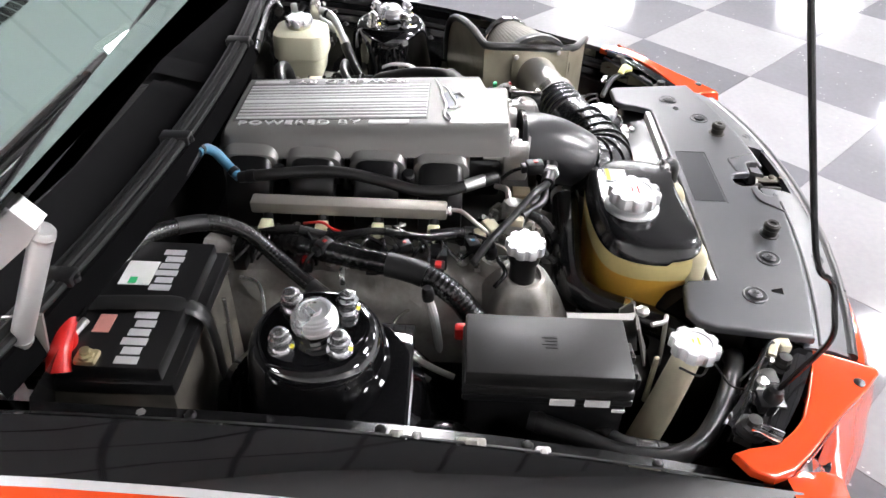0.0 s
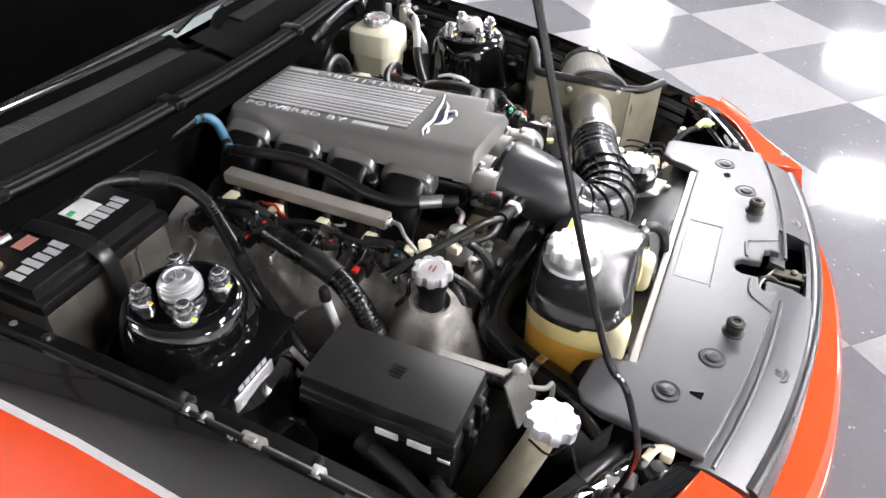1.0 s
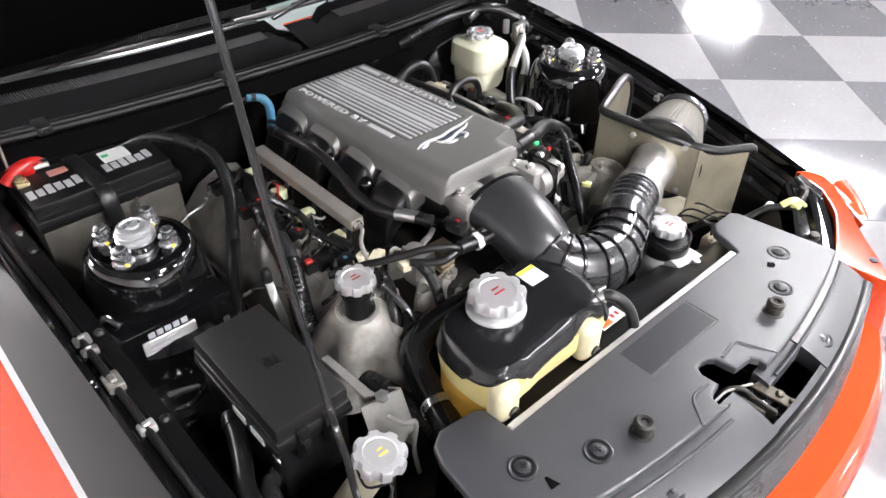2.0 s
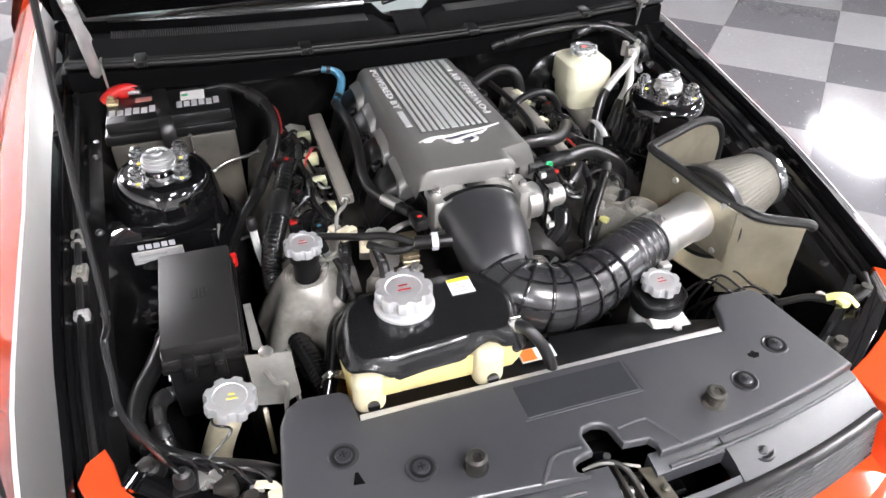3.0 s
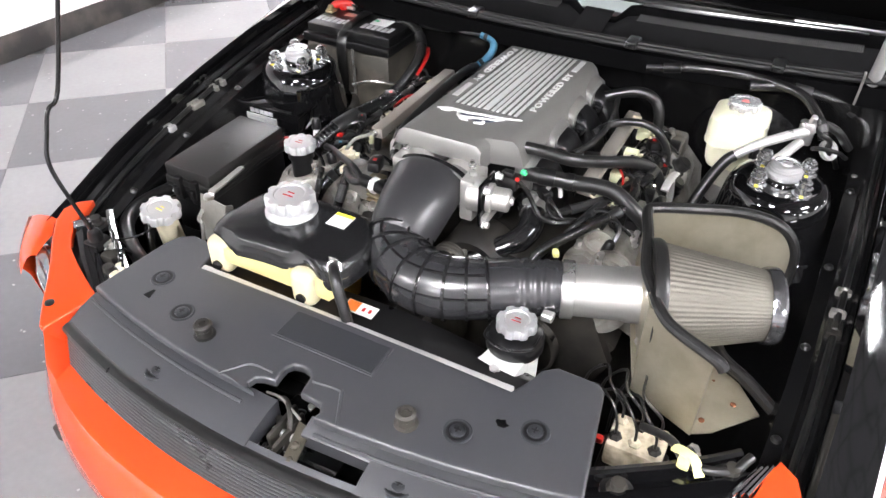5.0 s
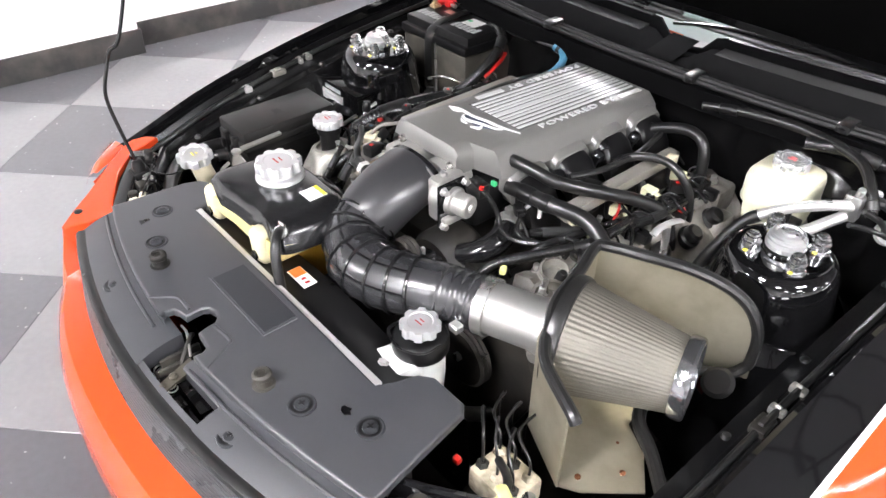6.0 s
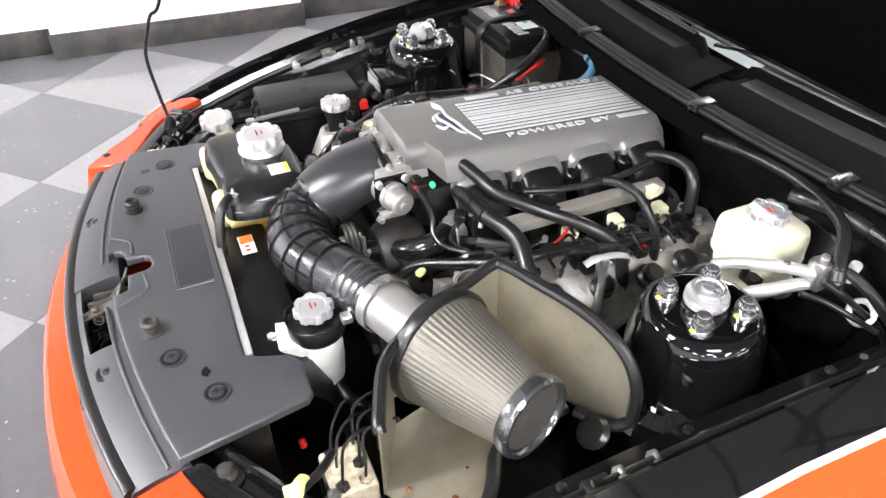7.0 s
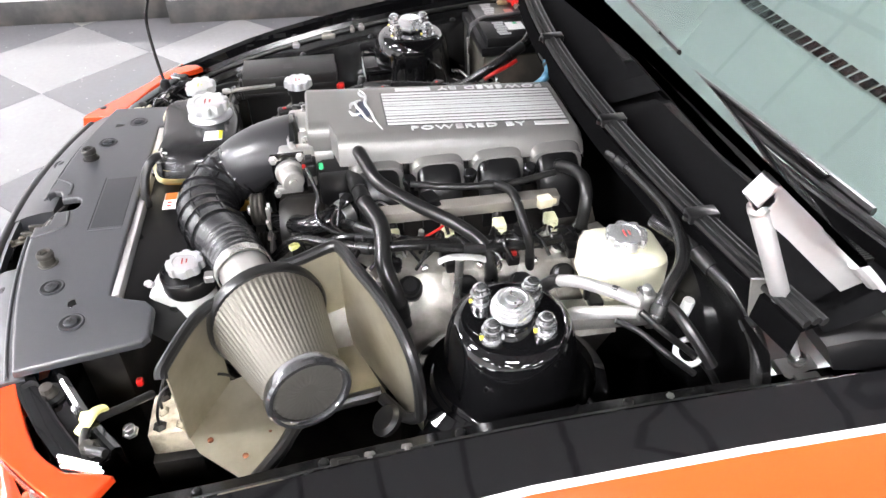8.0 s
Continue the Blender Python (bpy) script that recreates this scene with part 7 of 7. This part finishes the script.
handle = thing("dipstick", (0.33, -0.02, 0.74), "bright transmission dipstick handle over the cam cover", "dipstick")
part("handle", tube([(0.330, -0.040, 0.799), (0.331, -0.022, 0.806), (0.334, 0.010, 0.805), (0.335, 0.032, 0.797)], 0.0070, 10, 5, None, 0.4), pale_metal, handle)
part("stem", tube([(0.334, -0.008, 0.803), (0.340, -0.012, 0.75), (0.345, -0.02, 0.66)], 0.0065, 10), steel, handle)
fin_brass = surface("tarnished_fin", (0.36, 0.30, 0.20), 0.4, metal=0.6, vary=0.25, bump=0.2)
mount = thing("coil_bracket", (-0.165, -0.235, 0.78), "cast aluminium bracket with brown finned block", "bracket")
part("casting", merged(box(-0.195, -0.150, -0.252, -0.215, 0.745, 0.802, 0.008), lathe([(0.014, 0), (0.014, 0.012), (0.008, 0.014)], (-0.180, -0.232, 0.800), seg=14)), cast_alu, mount)
for k in range(5):
    part("fin", box(-0.148, -0.120, -0.262, -0.232, 0.757 + 0.010 * k, 0.763 + 0.010 * k, 0.001, 1), fin_brass, mount)
neck = thing("water_outlet", (-0.13, -0.28, 0.74), "dark dirty water outlet at the front of the engine", "water outlet")
part("casting", merged(lathe([(0.035, 0), (0.037, 0.02), (0.033, 0.045), (0.027, 0.055), (0.027, 0.07)], (-0.10, -0.270, 0.700), (-0.5, -0.75, 0.25), 24), box(-0.15, -0.085, -0.29, -0.25, 0.675, 0.745, 0.012)), dark_metal, neck)
for bx, bz in ((-0.14, 0.735), (-0.092, 0.690)):
    part("outlet_bolt", lathe([(0.008, 0), (0.008, 0.005), (0.005, 0.008)], (bx, -0.291, bz), (0, -1, 0.3), 6), steel, neck)

random.seed(23)
for cx, cy, cz, w, d, h in ((-0.185, -0.195, 0.768, 0.040, 0.034, 0.030), (-0.150, -0.215, 0.762, 0.034, 0.040, 0.036), (-0.185, -0.268, 0.742, 0.052, 0.040, 0.040), (-0.140, -0.262, 0.738, 0.046, 0.030, 0.034)):
    lump = thing("engine_bracket", (cx, cy, cz), "rough tan cast bracket with bolts at the front of the engine", "bracket")
    rings = []
    for k, (zz, q) in enumerate(((-0.9, 1.05), (-0.2, 1.0), (0.25, 0.92), (0.42, 0.72), (0.30, 0.45), (0.34, 0.12))):
        rings.append([(cx + w / 2 * q * math.cos(a) * (1 + 0.16 * math.cos(3 * a + cx * 90)) + random.uniform(-0.001, 0.001), cy + d / 2 * q * math.sin(a) * (1 + 0.14 * math.sin(2 * a + cy * 70)), cz + h * zz + 0.004 * math.cos(2 * a + cx * 50)) for a in [2 * math.pi * i / 18 for i in range(18)]])
    part("casting", loft(rings, True, True), cover_cast, lump)
    part("bracket_bolt", lathe([(0.0085, -0.004), (0.0085, 0.004), (0.006, 0.005), (0.006, 0.013), (0.002, 0.014)], (cx + w * 0.18, cy - d * 0.15, cz + h * 0.36), (0.2, -0.3, 1), 6), steel, lump)
hose("black fabric loom behind the oil filler", [(-0.245, -0.10, 0.787), (-0.240, -0.145, 0.790), (-0.232, -0.185, 0.782), (-0.236, -0.225, 0.772), (-0.248, -0.262, 0.752), (-0.262, -0.29, 0.70)], 0.0105, loom, 12, 60, "wiring_loom", "wiring loom")
hose("thin black lead between the injector plugs", [(-0.262, 0.17, 0.792), (-0.258, 0.11, 0.801), (-0.264, 0.05, 0.795), (-0.258, -0.02, 0.802), (-0.262, -0.09, 0.796), (-0.246, -0.14, 0.792)], 0.0060, loom, 10, 90, "wiring_loom", "wiring loom")
ring_clip = thing("cable_clip", (0.57, 0.244, 0.80), "white plastic ring clip on a black cable", "cable clip")
part("ring", lathe([(0.013, -0.004), (0.020, -0.004), (0.021, 0.0), (0.020, 0.004), (0.013, 0.004)], (0.572, 0.256, 0.796), (0.6, -0.5, 0.7), 24, close=False), bottle_white, ring_clip)
sleeve = thing("cable_sleeve", (0.533, 0.258, 0.836), "short white sleeve on a black cable", "cable sleeve")
part("sleeve", lathe([(0.007, 0), (0.008, 0.002), (0.008, 0.030), (0.007, 0.032)], (0.533, 0.258, 0.824), (0.1, 0.1, 1), 14), bottle_white, sleeve)
hose("thin black cables in the rear corner", [(0.545, 0.19, 0.855), (0.565, 0.215, 0.835), (0.572, 0.256, 0.797), (0.585, 0.28, 0.775), (0.60, 0.30, 0.74)], 0.005, rubber, name="corner_cable", category="cable")
hose("ribbed black loom down the rear corner", [(0.40, 0.262, 0.888), (0.455, 0.283, 0.890), (0.502, 0.296, 0.884), (0.550, 0.312, 0.872), (0.590, 0.317, 0.855), (0.620, 0.320, 0.832), (0.632, 0.325, 0.79)], 0.0110, loom, 12, 90, "wiring_loom", "wiring loom")
hose("thin black cable behind the tower", [(0.54, 0.16, 0.84), (0.556, 0.19, 0.828), (0.585, 0.215, 0.815), (0.605, 0.25, 0.79)], 0.0042, rubber, name="corner_cable", category="cable")

# ---- small fittings over both banks ----
def bank_z(x):
    a = abs(x)
    return 0.762 if a < 0.26 else 0.762 - (a - 0.26) * 0.35 if a < 0.30 else 0.748 - (a - 0.30) * 1.07


for y, x in ((-0.085, 0.312), (0.005, 0.318), (0.095, 0.322), (0.165, 0.318)):
    boot = thing("coil_boot", (x, y, bank_z(x)), "round black rubber boot in the cam cover", "rubber boot", "boots along the driver's bank")
    part("boot", lathe([(0.021, -0.012), (0.021, 0.006), (0.017, 0.010), (0.016, 0.022), (0.011, 0.026), (0.004, 0.026)], (x, y, bank_z(x)), (0.55, 0, 0.83), 20), rubber, boot)
    part("stud", lathe([(0.006, 0), (0.006, 0.012), (0.003, 0.014)], (x - 0.022, y + 0.028, bank_z(x - 0.022)), (0.3, 0, 1), 6), steel, boot, "bright stud")
baffle = thing("engine_bracket", (0.30, 0.14, 0.73), "dark cast bracket at the rear of the driver's bank", "bracket")
part("casting", merged(box(0.262, 0.318, 0.185, 0.245, 0.70, 0.775, 0.010), box(0.30, 0.345, 0.150, 0.215, 0.68, 0.735, 0.012)), cover_cast, baffle)
part("bracket_bolt", lathe([(0.009, 0), (0.009, 0.004), (0.006, 0.005), (0.006, 0.014), (0.002, 0.015)], (0.285, 0.21, 0.775), seg=6), steel, baffle)
random.seed(11)
for s in (-1, 1):
    for i in range(15):
        y = -0.24 + 0.032 * i + random.uniform(-0.012, 0.012)
        x = s * random.uniform(0.222, 0.31)
        z = bank_z(x)
        kind = i % 3
        if kind == 0:
            f = thing("bolt", (x, y, z), "bright flanged bolt on the cam cover", "bolt", "small bolts on the engine")
            part("head", lathe([(0.011, -0.004), (0.011, 0.003), (0.0075, 0.004), (0.0075, 0.013), (0.005, 0.015), (0.005, 0.028), (0.002, 0.029)], (x, y, z), (s * 0.2, 0, 1), 8), steel, f)
        elif kind == 1:
            f = thing("sensor", (x, y, z), "small black sensor with a steel foot on the engine", "sensor")
            part("foot", lathe([(0.010, -0.006), (0.010, 0.006), (0.007, 0.008)], (x, y, z), (s * 0.3, 0.1, 1), 6), steel, f)
            part("body", lathe([(0.009, 0.007), (0.0095, 0.012), (0.009, 0.026), (0.006, 0.030)], (x, y, z), (s * 0.3, 0.1, 1), 14), plastic_black, f)
        else:
            f = thing("pipe_clip", (x, y, z), "bent steel clip that holds the engine loom", "clip", "loom clips on the engine")
            part("strap", tube([(x - 0.016, y, z - 0.002), (x - 0.013, y + 0.002, z + 0.016), (x, y + 0.003, z + 0.024), (x + 0.013, y + 0.002, z + 0.016), (x + 0.018, y, z - 0.002)], 0.0045, 8, 5, None, 0.35), steel, f)
    # wires from the injector plugs
    for i in range(4):
        y = (-0.105 + 0.088 * i) if s < 0 else (0.165 - 0.088 * i)
        w = thing("injector_wire", (s * 0.262, y, 0.784), "thin black looped injector wire", "cable", "injector wires")
        part("wire", tube([(s * 0.260, y, 0.784), (s * 0.272, y + 0.012, 0.796), (s * 0.285, y + 0.022, 0.790), (s * 0.287, y + 0.034, 0.770)], 0.0024, 7, 6), loom, w)
        part("second_wire", tube([(s * 0.260, y - 0.003, 0.786), (s * 0.274, y - 0.014, 0.799), (s * 0.290, y - 0.012, 0.788), (s * 0.294, y + 0.004, 0.766)], 0.0020, 7, 6), loom, w)
    if s < 0:
        line = thing("fuel_line", (s * 0.225, -0.13, 0.80), "thin bare metal fuel line with a bend", "fuel line")
        part("pipe", tube([(s * 0.212, -0.115, 0.812), (s * 0.216, -0.145, 0.816), (s * 0.235, -0.168, 0.810), (s * 0.240, -0.20, 0.785), (s * 0.232, -0.235, 0.755)], 0.0035, 10, 6), dull_steel, line)
        part("fitting", lathe([(0.008, 0), (0.008, 0.012), (0.006, 0.014)], (s * 0.212, -0.118, 0.812), (0, -1, 0.1), 6), steel, line)
for label, pts, r, metal in (("white spring clamp on a heater hose", [(0.150, -0.148, 0.806), (0.158, -0.140, 0.818), (0.170, -0.136, 0.812), (0.176, -0.142, 0.796)], 0.0042, pale_metal), ("thin tan lead with a bright end", [(0.196, -0.085, 0.800), (0.206, -0.110, 0.806), (0.222, -0.118, 0.800), (0.236, -0.106, 0.788)], 0.0024, cream), ("bright loop of a wire clip", [(0.178, -0.100, 0.806), (0.170, -0.114, 0.812), (0.180, -0.126, 0.810), (0.192, -0.120, 0.802)], 0.0022, steel), ("thin red lead of the engine loom", [(0.232, 0.02, 0.795), (0.240, -0.01, 0.803), (0.252, -0.03, 0.801), (0.262, -0.06, 0.792)], 0.0022, red), ("thin red lead of the engine loom", [(-0.232, 0.10, 0.792), (-0.240, 0.07, 0.801), (-0.252, 0.05, 0.798), (-0.258, 0.02, 0.790)], 0.0022, red), ("bright loop of a wire clip", [(-0.236, -0.03, 0.795), (-0.245, -0.045, 0.802), (-0.238, -0.06, 0.801), (-0.226, -0.052, 0.795)], 0.0022, steel), ("pale metal strap by the throttle", [(-0.118, -0.205, 0.800), (-0.140, -0.222, 0.808), (-0.160, -0.226, 0.800), (-0.168, -0.240, 0.780)], 0.0050, cast_alu)):
    hose(label, pts, r, metal, 8, name="engine_fitting", category="fitting")
pump = thing("water_pump", (0.16, -0.28, 0.70), "dirty cast aluminium water pump housing with bolts", "water pump")
part("housing", merged(lathe([(0.050, 0), (0.052, 0.012), (0.046, 0.022), (0.030, 0.030), (0.012, 0.032)], (0.175, -0.285, 0.675), (0.1, -1, 0.35), 28), box(0.115, 0.22, -0.295, -0.26, 0.66, 0.715, 0.012)), cover_cast, pump)
for k in range(6):
    a = k * math.pi / 3
    part("pump_bolt", lathe([(0.006, 0), (0.006, 0.008), (0.003, 0.009)], (0.178 + 0.042 * math.cos(a), -0.298 + 0.005 * math.sin(a), 0.679 + 0.040 * math.sin(a)), (0.1, -1, 0.35), 6), steel, pump)
sensor_post = thing("hose_clamp", (0.145, -0.225, 0.762), "steel spring clamp on the coolant hose", "hose clamp")
part("band", merged(tube([(0.134, -0.166, 0.778), (0.143, -0.182, 0.7745)], 0.0245, 18, 2), box(0.130, 0.146, -0.180, -0.166, 0.797, 0.812, 0.002, 1)), steel, sensor_post)

# ---- floor tiles ----
TILE = 0.598
HALF = TILE * math.sqrt(0.5)
root2 = math.sqrt(0.5)
tile_forms = []
for name, material in (("floor_tile_light", tile_light), ("floor_tile_dark", tile_dark)):
    bm = box(-TILE / 2 + 0.0006, TILE / 2 - 0.0006, -TILE / 2 + 0.0006, TILE / 2 - 0.0006, -0.0029, 0.0, 0.0006, 1)
    data = bpy.data.meshes.new(name)
    bm.to_mesh(data)
    bm.free()
    data.materials.append(material)
    tile_forms.append(data)
cells = []
for i in range(-30, 40):
    for j in range(-40, 30):
        x, y = -2.585 + (i - j) * HALF, -1.07 + (i + j + 1) * HALF
        if WEST - 0.2 < x < EAST and SOUTH < y < NORTH:
            cells.append((abs(x) + abs(y + 0.3) * 0.9, x, y, (i + j) % 2))
cells.sort()
for _, x, y, dark in cells[:290]:
    t = new("floor_tile", tile_forms[dark])
    t.location, t.rotation_euler = (x, y, 0), (0, 0, radians(45))
    t.parent = floor
for dark in (0, 1):
    bm = bmesh.new()
    for _, x, y, d in cells[290:]:
        if d == dark:
            h = TILE / 2 - 0.0006
            c = [(x + h * root2 * (a - b), y + h * root2 * (a + b)) for a, b in ((-1, -1), (1, -1), (1, 1), (-1, 1))]
            bm.faces.new([bm.verts.new((px, py, 0)) for px, py in c])
    far = finish("far_floor_tiles", bm, (tile_light, tile_dark)[dark], floor, "", 0)
    tagged(far, kind="stuff")

# ---- the car stands slightly nose down: all its things share that rake ----
RAKE = pose(0, -0.62, 0.752, 1.1, 0, 0) @ pose(0, 0.62, -0.752)
for ob in list(scene.collection.all_objects):
    if ob.parent is None and ob.type in {"EMPTY", "MESH"} and abs(ob.location.x) < 0.9 and 0.2 < ob.location.z < 1.3 or ob.name == "car":
        ob.matrix_basis = RAKE @ ob.matrix_basis
